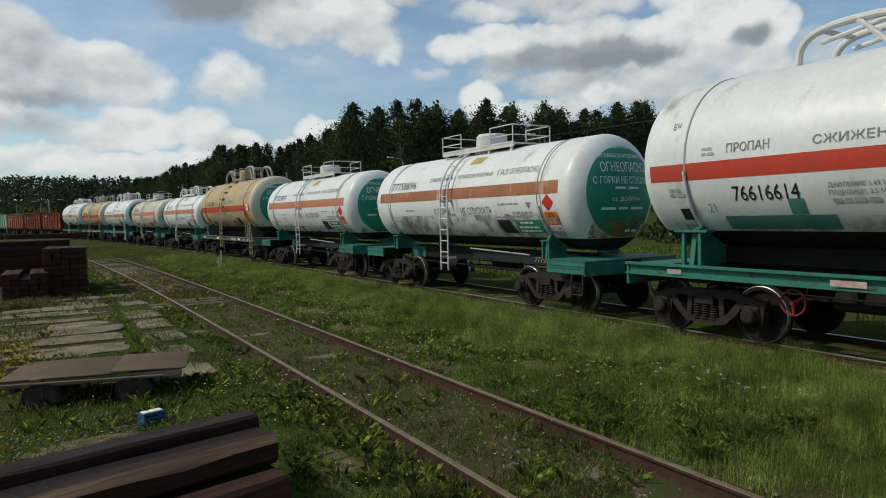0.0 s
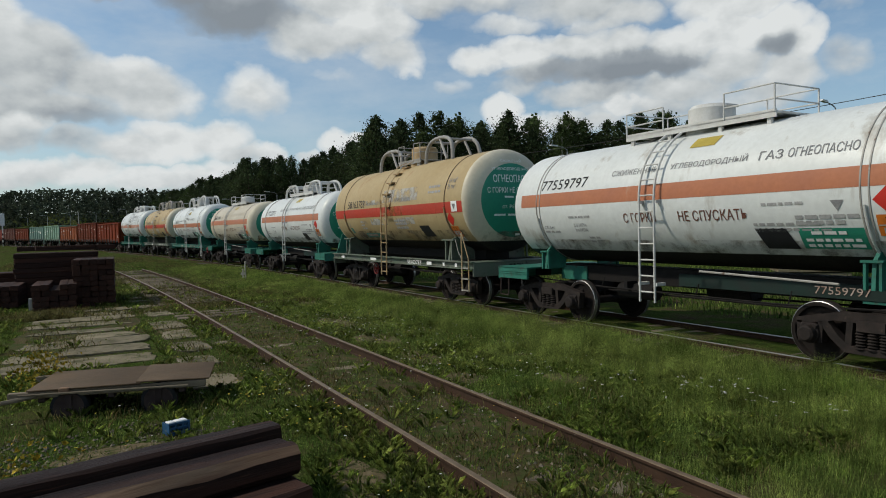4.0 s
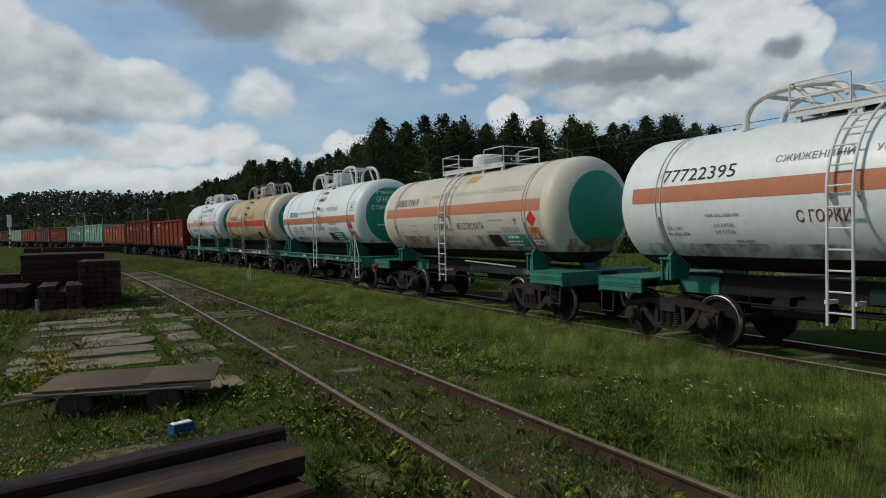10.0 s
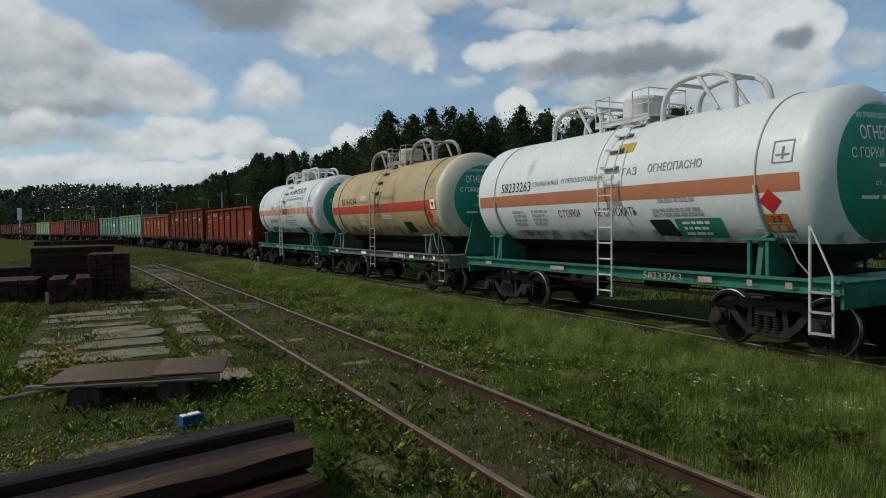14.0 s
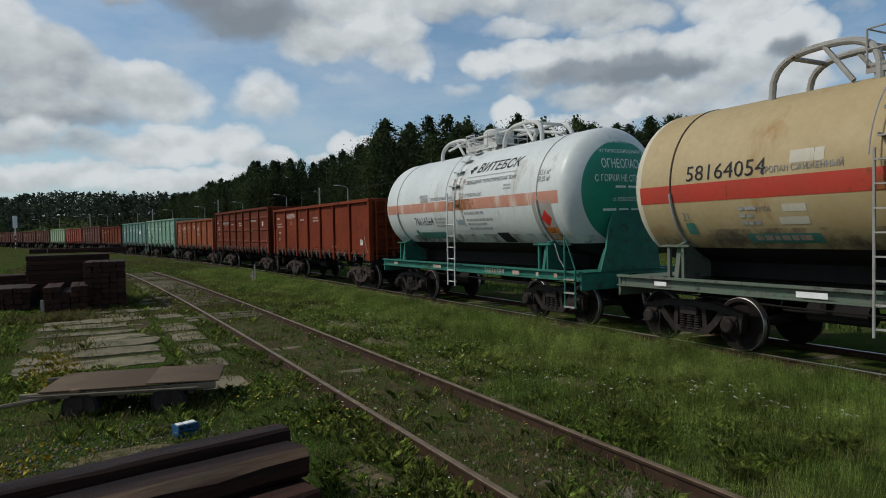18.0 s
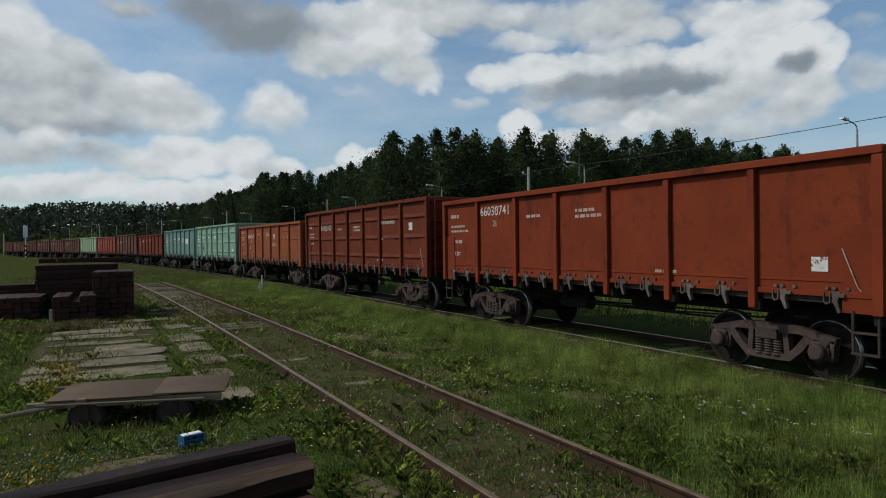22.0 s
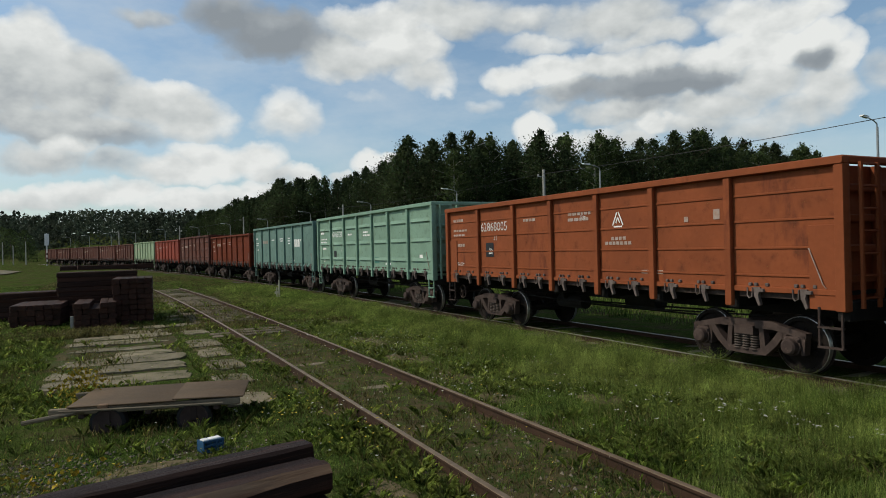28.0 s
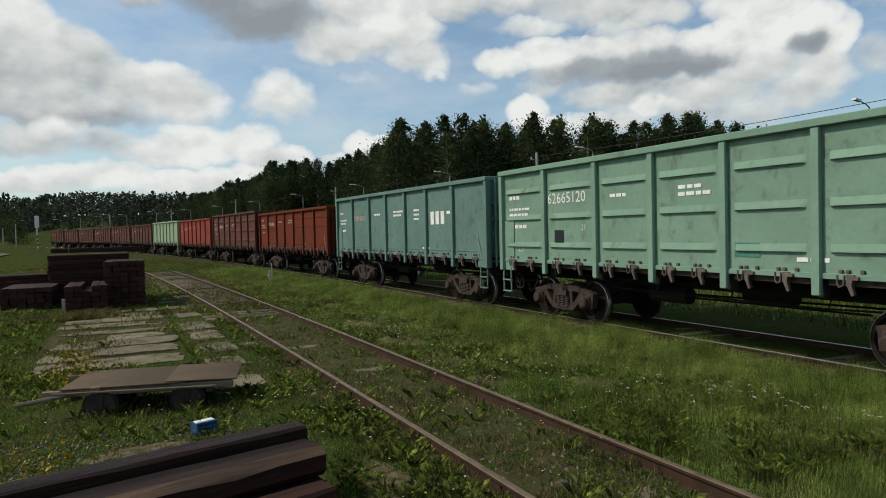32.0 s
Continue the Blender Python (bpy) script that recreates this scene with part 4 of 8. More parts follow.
def running_gear(wagon, centres, gear, ends):
    """Two bogies of two axles, couplers and hoses. Returns the wheelsets."""
    axles = []
    for c in centres:
        for k in (-1, 1):
            part("side_frame", shared("side_frame_" + gear, lambda: side_frame_shape(gear)), wagon, at=pose(k * 1.02, c, 0))
            for y in (-0.17, 0.0, 0.17):
                part("spring", shared("spring_" + gear, lambda: spring_shape(gear)), wagon, at=pose(k * 1.02, c + y, 0))
            for d in (-0.925, 0.925):
                part("axle_box_cover", shared("axle_box_cover_" + gear, lambda: axle_cap_shape(gear)), wagon, at=pose(k * 1.02, c + d, 0.475, 0, 0, 0 if k < 0 else 180))
        part("bolster", shared("bolster_" + gear, lambda: bolster_shape(gear)), wagon, at=pose(0, c, 0))
        for d in (-0.925, 0.925):
            axles.append((part("wheelset", shared("wheelset", wheel_shape), wagon, "wheelset with polished treads", at=pose(0, c + d, 0.475)), c + d))
    for k in (-1, 1):
        part("coupler", shared("coupler", coupler_shape), wagon, at=pose(0, k * ends, 0, 0, 0, 0 if k < 0 else 180))
        part("brake_hose", shared("brake_hose", hose_shape), wagon, at=pose(0, k * ends, 0, 0, 0, 0 if k < 0 else 180))
    return axles


def handwheel_shape(paint="handwheel"):
    s = Shape(paint, "bogie")
    s.tube([(0, 0.2 * math.cos(a), 0.2 * math.sin(a)) for a in np.linspace(0, 2 * math.pi, 19)], 0.018, 6, caps=False)
    for j in range(3):
        a = 2 * math.pi * j / 3 + 0.5
        s.tube([(0, 0, 0), (0, 0.2 * math.cos(a), 0.2 * math.sin(a))], 0.022, 6)
    s.tube([(-0.05, 0, 0), (0.12, 0, 0)], 0.035, 8)
    s.tube([(0.1, 0, 0), (1.0, 0, 0)], 0.02, 6, 1)
    return s


def brake_gear_shape():
    s = Shape("under")
    s.tube([(0.3, -0.9, 0.85), (0.3, 0.1, 0.85)], 0.2, 14)
    s.tube([(-0.45, 0.9, 0.78), (-0.45, 1.9, 0.78)], 0.17, 14)
    s.box(-0.7, 0.7, 1.5, 1.6, 0.86, 1.0)
    s.tube([(-0.2, -2.6, 0.72), (-0.2, 2.6, 0.72)], 0.022, 6)
    s.tube([(0.35, -2.9, 0.78), (0.35, 2.9, 0.70)], 0.022, 6)
    s.tube([(-0.75, -4.5, 0.9), (-0.7, -2.0, 0.82), (-0.7, 2.2, 0.84), (-0.75, 4.5, 0.92)], 0.018, 6)
    for y in (-2.2, -0.3, 2.3):
        s.tube([(-0.7, y, 0.82), (-0.6, y, 1.05)], 0.012, 5)
    return s


# ---- tank wagons ----
def tank_shape(r, zc, half, depth, body, cap, disc, caps_from, share=0.86):
    """The barrel with two domed ends; paint: barrel, end cap band, disc in the middle of the end."""
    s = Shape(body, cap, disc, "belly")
    prof, ks = [], []
    n = 18
    for i in range(n + 1):
        a = math.pi / 2 * i / n
        rr, d = r * math.sin(a), depth * math.cos(a)
        prof.append((max(rr, 0.001), -(half + d)))
    for i in range(n):
        ks.append(2 if prof[i + 1][0] < share * r else 1)
    ys = [-caps_from, -half * 0.6, -half * 0.2, half * 0.2, half * 0.6, caps_from]
    prof += [(r, y) for y in ys] + [(p[0], -p[1]) for p in prof[::-1]]
    ks += [1, 0, 0, 0, 0, 0, 1] + ks[::-1]
    s.lathe(prof, "y", (0, 0, zc), n=64, ks=ks)
    # barrel and end faces below this height are black
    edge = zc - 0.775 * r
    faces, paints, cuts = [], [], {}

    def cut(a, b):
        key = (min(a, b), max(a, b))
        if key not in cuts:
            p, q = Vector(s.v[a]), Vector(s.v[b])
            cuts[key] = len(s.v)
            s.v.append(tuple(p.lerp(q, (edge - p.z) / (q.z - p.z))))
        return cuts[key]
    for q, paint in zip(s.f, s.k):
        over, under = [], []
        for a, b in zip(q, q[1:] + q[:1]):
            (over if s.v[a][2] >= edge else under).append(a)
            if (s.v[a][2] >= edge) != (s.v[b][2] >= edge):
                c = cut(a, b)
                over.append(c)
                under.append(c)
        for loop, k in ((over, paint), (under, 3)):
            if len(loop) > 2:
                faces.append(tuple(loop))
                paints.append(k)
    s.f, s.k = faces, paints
    return s


def rust_runs(tank, f, spots):
    """Tapered rust runs below fittings."""
    for u, v, w, l in spots:
        s = Shape("rust_run")
        sheet(s, f, ((u - w * 0.2, v - l), (u + w * 0.2, v - l), (u + w, v), (u - w, v)))
        part("rust_run", s, tank, "brown rust run", smooth=0)


def band_shape(r, zc, ink, w, lift=0.004, arc=None, y=0.0, n=64):
    s = Shape(ink)
    e = 0.012
    prof = [(r + lift - e, y - w / 2), (r + lift, y - w / 2), (r + lift, y + w / 2), (r + lift - e, y + w / 2)]
    s.lathe(prof, "y", (0, 0, zc), n=n, arc=arc or (0.0, 1.0))
    return s


def stripe_shape(r, zc, ink, z0, z1, y0, y1):
    a0, a1 = math.pi - math.asin((z0 - zc) / r), math.pi - math.asin((z1 - zc) / r)
    s = Shape(ink)
    arc = (a1 / (2 * math.pi), a0 / (2 * math.pi))
    ys = np.linspace(y0, y1, 12)
    s.lathe([(r + 0.004, float(y)) for y in ys], "y", (0, 0, zc), n=6, arc=arc)
    # the other side of the barrel
    arc2 = ((math.pi - a0) / (2 * math.pi), (math.pi - a1) / (2 * math.pi))
    s.lathe([(r + 0.004, float(y)) for y in ys], "y", (0, 0, zc), n=6, arc=arc2)
    return s


def ladder_parts(wagon, r, zc, y, zlow, metal, reach, w=0.38, out=0.12):
    """Two rails that follow the barrel from the walkway down to the ground, and the rungs."""
    path = []
    a0 = math.radians(reach)
    for a in np.linspace(a0, 0.0, 10):
        path.append((-(r + out) * math.cos(a), zc + (r + out) * math.sin(a)))
    path.append((-(r + out), (zc + zlow) / 2))
    path.append((-(r + out), zlow))
    lad = part("ladder", Shape(metal).tube([(x, y - w / 2, z) for x, z in path], 0.024, 7).tube([(x, y + w / 2, z) for x, z in path], 0.024, 7), wagon, "steel ladder that follows the barrel")
    length = [0.0]
    for (xa, za), (xb, zb) in zip(path, path[1:]):
        length.append(length[-1] + math.hypot(xb - xa, zb - za))
    d = 0.25
    while d < length[-1]:
        x = float(np.interp(d, length, [p[0] for p in path]))
        z = float(np.interp(d, length, [p[1] for p in path]))
        part("rung", Shape(metal).tube([(x, y - w / 2, z), (x, y + w / 2, z)], 0.015, 6), lad)
        d += 0.31
    for z in (zlow + 0.35, zc - 0.05):
        for k in (-1, 1):
            part("bracket", Shape(metal).box(-(r + out), -r + 0.12, y + k * (w / 2 + 0.015) - 0.035, y + k * (w / 2 + 0.015) + 0.035, z - 0.03, z + 0.03), lad)


def step_ladder_parts(wagon, r, zc, y, zlow, metal, w=0.42):
    """A straight ladder to the frame, then single steps up the barrel with thin handrails."""
    x = -(r + 0.13)
    lad = part("ladder", Shape(metal).tube([(x - 0.03, y - w / 2, zlow), (x, y - w / 2, zc + 0.25)], 0.022, 6).tube([(x - 0.03, y + w / 2, zlow), (x, y + w / 2, zc + 0.25)], 0.022, 6), wagon, "narrow steel ladder with steps up the barrel")
    z = zlow + 0.12
    while z < zc + 0.2:
        part("rung", Shape(metal).box(x - 0.03, x + 0.03, y - w / 2, y + w / 2, z - 0.012, z + 0.012), lad)
        z += 0.33
    for a in (16, 32, 48, 64):
        c, q = math.cos(radians(a)), math.sin(radians(a))
        px, pz = -(r + 0.02) * c, zc + (r + 0.02) * q
        part("step", Shape(metal).box(px - 0.11, px + 0.05, y - w / 2, y + w / 2, pz - 0.012, pz + 0.012).box(px - 0.11, px + 0.05, y - w / 2, y - w / 2 + 0.015, pz - 0.012, pz + 0.04).box(px - 0.11, px + 0.05, y + w / 2 - 0.015, y + w / 2, pz - 0.012, pz + 0.04), lad)
    for k in (-1, 1):
        pts = [(-(r + 0.16) * math.cos(a), y + k * (w / 2 + 0.06), zc + (r + 0.16) * math.sin(a)) for a in np.linspace(0.1, 1.25, 10)]
        part("handrail", Shape(metal).tube(pts, 0.012, 5), lad)


def walkway_parts(wagon, top, y0, y1, metal, half=0.62, tall=0.52):
    """The platform round the dome with its railing."""
    deck = Shape(metal).box(-half, half, y0, y1, top + 0.02, top + 0.06, 0, 0.01)
    deck.box(-half, -half + 0.03, y0, y1, top - 0.05, top + 0.09).box(half - 0.03, half, y0, y1, top - 0.05, top + 0.09)
    walkway = part("walkway", deck, wagon, "steel walkway on the barrel")
    for y in (y0 + 0.15, (y0 + y1) / 2 - 0.6, (y0 + y1) / 2 + 0.6, y1 - 0.15):
        for k in (-1, 1):
            part("bracket", Shape(metal).box(k * half * 0.9 - 0.03, k * half * 0.9 + 0.03, y - 0.04, y + 0.04, top - 0.22, top + 0.02), walkway)
    third = (y1 - y0) * 0.30
    for a, b in ((y0, y0 + third), (y1 - third, y1)):
        for k in (-1, 1):
            for y in (a + 0.02, b - 0.02):
                part("railing_post", Shape(metal).tube([(k * half, y, top + 0.04), (k * half, y, top + tall)], 0.017, 6), walkway)
            for z in (0.5, 1.0):
                part("railing_bar", Shape(metal).tube([(k * half, a + 0.02, top + tall * z), (k * half, b - 0.02, top + tall * z)], 0.014, 6), walkway)
        e = a + 0.02 if a == y0 else b - 0.02
        for z in (0.5, 1.0):
            part("railing_bar", Shape(metal).tube([(-half, e, top + tall * z), (half, e, top + tall * z)], 0.014, 6), walkway)


def dome_parts(wagon, top, y, metal, r=0.44, tall=0.5):
    dome = part("dome", Shape(metal).lathe([(r + 0.06, top - 0.15), (r + 0.06, top + 0.06), (r, top + 0.07), (r, top + tall - 0.1), (r * 0.85, top + tall - 0.03), (r * 0.3, top + tall), (0.001, top + tall + 0.005)], "z", (0, y, 0), n=24), wagon, "squat valve dome")
    for j in range(8):
        a = 2 * math.pi * j / 8
        part("bolt", Shape(metal).tube([((r + 0.03) * math.cos(a), y + (r + 0.03) * math.sin(a), top + 0.05), ((r + 0.03) * math.cos(a), y + (r + 0.03) * math.sin(a), top + 0.12)], 0.022, 6), dome)
    part("lid_hinge", Shape(metal).tube([(-0.2, y - r, top + tall - 0.08), (0.2, y - r, top + tall - 0.08)], 0.03, 7), dome)


def arch_parts(wagon, top, y0, y1, metal, high, xs=(-0.52, 0.52), r=0.062, braces=True):
    """A roll guard: two bows of pipe along the barrel with braces between."""
    guard = None
    for x in xs:
        pts = []
        span = y1 - y0
        for t in np.linspace(0, 1, 15):
            a = math.pi * t
            c = -math.cos(a)
            y = (y0 + y1) / 2 + span / 2 * (abs(c) ** 0.75) * (1 if c > 0 else -1)
            pts.append((x * (1 - 0.12 * math.sin(a)), y, top - 0.12 + (high + 0.12) * math.sin(a) ** 0.6))
        bow = Shape(metal).tube(pts, r, 9)
        if guard is None:
            guard = part("roll_guard", bow, wagon, "bent pipe guard over the fittings")
        else:
            part("bow", bow, guard)
        if braces:
            ym = (y0 + y1) / 2
            part("brace", Shape(metal).tube([(x * 0.9, ym, top + high * 0.97), (x * 0.95, ym - span * 0.27, top - 0.05)], r * 0.7, 7), guard)
    for y, z in (((y0 + y1) / 2 - (y1 - y0) * 0.3, top + high * 0.86), ((y0 + y1) / 2 + (y1 - y0) * 0.3, top + high * 0.86)):
        part("cross_bar", Shape(metal).tube([(xs[0] * 0.9, y, z), (xs[1] * 0.9, y, z)], r * 0.7, 7), guard)


def hazard_parts(tank, surf, y, z, second=True):
    """Danger diamond with the orange board and the white board under it."""
    d = 0.2
    s = Shape("hazard_red")
    sheet(s, surf, ((y, z - d), (y + d, z), (y, z + d), (y - d, z)))
    part("danger_diamond", s, tank, "red danger diamond", smooth=0)
    part("danger_board", laid(surf, "hazard_orange", [(None, y + 0.03, z - 0.36, 0.42, 0.3)]), tank, "orange danger number board", smooth=0)

    def over(u, v):
        p = surf(u, v)
        return (p[0] - 0.006, p[1], p[2])
    lines("board_text", over, "black", [("23", y + 0.03, z - 0.29, 0.18, 0.1), (None, y + 0.03, z - 0.36, 0.4, 0.018), (None, y - 0.06, z - 0.44, 0.1, 0.09), (None, y + 0.1, z - 0.44, 0.12, 0.09)], tank)
    part("code_board", laid(surf, "white_ink", [(None, y + 0.05, z - 0.585, 0.38, 0.12)]), tank, "white code board", smooth=0)
    lines("code_text", over, "black", [("АК 206", y + 0.05, z - 0.585, 0.32, 0.075)], tank)


def end_lettering(tank, r, zc, half, depth, place):
    f = on_head(r, zc, half, depth)
    rng = random.Random(len(place))
    lines("end_lettering", f, "white_ink", [
        ("СЖИЖЕННЫЙ", 0, zc + 0.86 * r * 0.88, 0.72, 0.1), ("УГЛЕВОДОРОДНЫЙ", -0.08, zc + 0.60 * r, 1.2, 0.12), ("ГАЗ", 0.66, zc + 0.60 * r, 0.2, 0.12),
        ("ОГНЕОПАСНО", 0, zc + 0.41 * r, 1.35, 0.22), ("С ГОРКИ НЕ СПУСКАТЬ", 0, zc + 0.19 * r, 1.75, 0.165), (place, 0, zc - 0.13 * r, 0.85, 0.115)]
        + [(None, u, zc + 0.06 * r, w, 0.05) for u, w in ((-0.2, 0.3), (0.2, 0.35))]
        + [(None, u, zc - 0.28 * r, w, 0.055) for u, w in ((-0.5, 0.36), (-0.1, 0.28), (0.35, 0.44))]
        + [(None, u, zc - 0.66 * r, w, 0.06) for u, w in ((0.15, 0.16), (0.38, 0.18))], tank, "stencilled white warning lettering")


def soot(tank, r, zc, half, depth, how):
    """Blotchy soot and rust above the black belly, on the barrel and on the end."""
    low = zc - 0.77 * r
    s = Shape("soot_smear")
    for i in range(8):
        u = -half + 0.25 + i * (2 * half - 0.5) / 8
        sheet(s, on_tank(r, zc, 0.0055), ((u, low), (u + (2 * half - 0.5) / 8, low), (u + (2 * half - 0.5) / 8, low + 0.34 * how), (u, low + 0.34 * how)), 4)
    part("soot_stain", s, tank, "blotchy soot above the belly", smooth=0)
    s = Shape("rust_smear" if how > 1 else "soot_smear")
    f = on_head(r, zc, half, depth, 0.007)
    for i in range(6):
        a, b = -0.62 * r + i * 1.24 * r / 6, -0.62 * r + (i + 1) * 1.24 * r / 6
        sheet(s, f, ((a, low), (b, low), (b, low + 0.26 * how), (a, low + 0.26 * how)), 4)
    part("end_stain", s, tank, "brown stain low on the barrel end", smooth=0)


def tank_wagon_light(spec):
    """The lighter type: the barrel carries itself between two end frames."""
    r, zc, half, depth = 1.33, 2.70, 4.62, 0.62
    rng = random.Random(spec["number"])
    wagon = thing("tank_wagon", Matrix(), spec["label"], "tank wagon", "tank wagons of the train")
    axles = running_gear(wagon, (-3.75, 3.75), "bogie_tank", 5.32)
    metal = spec.get("metal", "steel_white")
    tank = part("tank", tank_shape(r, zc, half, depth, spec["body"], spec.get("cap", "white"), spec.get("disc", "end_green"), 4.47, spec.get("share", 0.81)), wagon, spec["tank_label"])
    part("band", stripe_shape(r, zc, spec.get("band", "orange"), 2.69, 2.99, -4.45, 4.45), tank, "orange colour band")
    soot(tank, r, zc, half, depth, spec.get("soot", 0.7))
    for y in (-3.78, 3.78):
        for d in (-0.06, 0.06):
            part("strap", band_shape(r, zc, "steel_grey", 0.022, 0.012, y=y + d), tank, "thin steel strap")
        for k in (-1, 1):
            part("strap_clamp", Shape("steel_white").tube([(k * (r + 0.03) * math.cos(a), y, zc + (r + 0.03) * math.sin(a)) for a in np.linspace(-0.85, -0.2, 7)], 0.022, 7), tank)
            part("saddle", Shape("frame_green").prism([(k * 0.55, 1.2), (k * 1.12, 1.2), (k * 1.08, 1.62), (k * 0.95, 1.76), (k * 0.5, 1.45)], "y", y - 0.03, y + 0.03).box(k * 1.1 - 0.04, k * 1.1 + 0.03, y - 0.13, y - 0.09, 1.2, 1.62).box(k * 1.1 - 0.04, k * 1.1 + 0.03, y + 0.09, y + 0.13, 1.2, 1.62).box(k * 1.08 - 0.08, k * 1.08 + 0.03, y - 0.16, y + 0.16, 1.6, 1.635), wagon, "green saddle under the barrel")
    for k in (-1, 1):
        a, b = sorted((k * 4.15, k * 5.40))
        f = Shape(spec.get("chassis", "frame_green"))
        f.box(-1.42, -1.36, a, b, 0.93, 1.22, 0, 0.01).box(1.36, 1.42, a, b, 0.93, 1.22, 0, 0.01)
        f.box(-1.42, 1.42, a, b, 1.19, 1.225)
        f.box(-1.42, 1.42, b - 0.06 if k > 0 else a, b if k > 0 else a + 0.06, 0.9, 1.21, 0, 0.01)
        for yy in np.linspace(a + 0.25, b - 0.25, 3):
            f.box(-1.435, -1.42, yy - 0.22, yy + 0.22, 1.05, 1.07).box(-1.435, -1.42, yy - 0.22, yy + 0.22, 1.1, 1.12)
        part("end_frame", f, wagon, "painted end frame with a deck")
        p, q = sorted((k * 3.2, k * 4.15))
        part("frame_arm", Shape(spec.get("chassis", "frame_green")).box(-0.34, 0.34, p, q, 0.9, 1.24, 0, 0.01), wagon)
        part("step_iron", Shape("bogie").tube([(-1.4, k * 5.3, 0.95), (-1.42, k * 5.3, 0.5), (-1.42, k * 4.95, 0.5), (-1.4, k * 4.95, 0.95)], 0.018, 6), wagon)
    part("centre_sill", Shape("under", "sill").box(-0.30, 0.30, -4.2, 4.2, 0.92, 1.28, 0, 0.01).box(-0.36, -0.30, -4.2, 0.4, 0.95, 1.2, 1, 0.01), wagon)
    part("brake_gear", shared("brake_gear", brake_gear_shape), wagon)
    part("side_board", Shape("steel_grey").tube([(-1.3, -3.4, 1.28), (-1.3, -0.9, 1.36)], 0.02, 6), wagon)
    ladder_parts(wagon, r, zc, 0.2, 0.72, metal, 62)
    walkway_parts(wagon, 4.05, -1.95, 1.55, metal)
    dome_parts(wagon, 4.05, -0.15, metal)
    if spec.get("arches"):
        arch_parts(wagon, zc + r, 0.55, 2.45, metal, 0.52)
        arch_parts(wagon, zc + r, -2.75, -1.0, metal, 0.58)
    f = on_tank(r, zc)
    plate = Shape("hazard_yellow")
    sheet(plate, f, ((0.42, 3.62), (0.98, 3.62), (1.02, 3.80), (0.46, 3.80)))
    part("warning_plate", plate, tank, "yellow warning plate", smooth=0)
    lines("number", f, "black", [(spec["number"], -2.9, 3.18, 1.6, 0.23)], tank, "black stencilled wagon number")
    ink = spec.get("ink", "grey_ink")
    lines("lettering", f, ink, [("СЖИЖЕННЫЙ", -0.75, 3.30, 1.25, 0.15), ("УГЛЕВОДОРОДНЫЙ", 1.0, 3.30, 1.65, 0.15), ("ГАЗ", 2.25, 3.30, 0.42, 0.15), ("ОГНЕОПАСНО", 3.1, 3.30, 1.1, 0.15)], tank, "faded black stencilled lettering")
    lines("warning_lettering", f, spec.get("warn", "brown_ink"), [("С ГОРКИ", -0.55, 2.36, 0.85, 0.19), ("НЕ СПУСКАТЬ", 1.15, 2.36, 1.45, 0.19)], tank, "stencilled shunting warning")
    lines("small_lettering", f, "grey_ink", [("ОБ 54т", -3.45, 2.2, 0.36, 0.07), ("2.0 МПА", -2.35, 2.24, 0.42, 0.075), ("3.0 МПА", -2.35, 2.13, 0.42, 0.075)] + rows_of_bars(rng, -3.65, 2.1, 0.5, 1) + rows_of_bars(rng, -2.7, 2.42, 0.6, 1) + rows_of_bars(rng, -2.2, 1.96, 0.4, 2) + rows_of_bars(rng, 2.15, 2.5, 0.8, 1) + rows_of_bars(rng, 1.95, 2.18, 1.25, 2) + rows_of_bars(rng, 2.7, 2.28, 0.9, 2, 0.06), tank, "rows of small stencilled figures")
    board = Shape("dark_panel")
    sheet(board, f, ((2.05, 1.78), (2.62, 1.78), (2.5, 2.12), (1.95, 2.12)))
    part("black_panel", board, tank, "black painted panel", smooth=0)
    if spec.get("panel", True):
        part("green_panel", laid(f, "end_green", [(None, 3.2, 1.95, 1.0, 0.32)]), tank, "green owner panel", smooth=0)
        g = on_tank(r, zc, 0.014)
        part("panel_lettering", laid(g, "white_ink", rows_of_bars(rng, 2.9, 2.04, 0.6, 1, 0.05) + rows_of_bars(rng, 2.78, 1.93, 0.85, 2, 0.045)), tank, smooth=0)
    tri = Shape("grey_ink")
    sheet(tri, f, ((3.28, 2.52), (3.38, 2.36), (3.38, 2.36), (3.48, 2.52)))
    part("triangle_mark", tri, tank, smooth=0)
    hazard_parts(tank, f, 4.08, 2.50)
    lines("sill_number", on_side(-0.372), "pale_ink", [(spec["number"], 2.9, 1.08, 0.9, 0.13)], wagon)
    if spec.get("end_text", True):
        end_lettering(tank, r, zc, half, depth, "ст. ДОЛИНА")
    if spec.get("shield"):
        shield_part(wagon, zc)
    if spec.get("wheel"):
        part("handwheel", shared("handwheel", handwheel_shape), wagon, "red brake handwheel", at=pose(-1.45, 5.35, 0.95))
    return wagon, axles


def shield_part(wagon, zc):
    """The buffer plate that guards the end of the barrel."""
    t = zc - 0.45
    prof = [(-0.9, 1.22), (-0.72, 1.22 + (t - 1.22) * 0.38), (-0.62, 1.22 + (t - 1.22) * 0.76), (-0.5, t - 0.1), (-0.25, t), (0.55, t), (0.8, t - 0.12), (0.98, 1.22)]
    plate = part("end_shield", Shape("frame_green").prism(prof, "y", -5.42, -5.37), wagon, "green shield plate before the barrel end")
    for x in (-0.7, 0.8):
        part("gusset", Shape("frame_green").prism([(-5.37, 1.26), (-5.1, 1.26), (-5.3, 1.7), (-5.37, 1.8)], "x", x - 0.02, x + 0.02), plate)


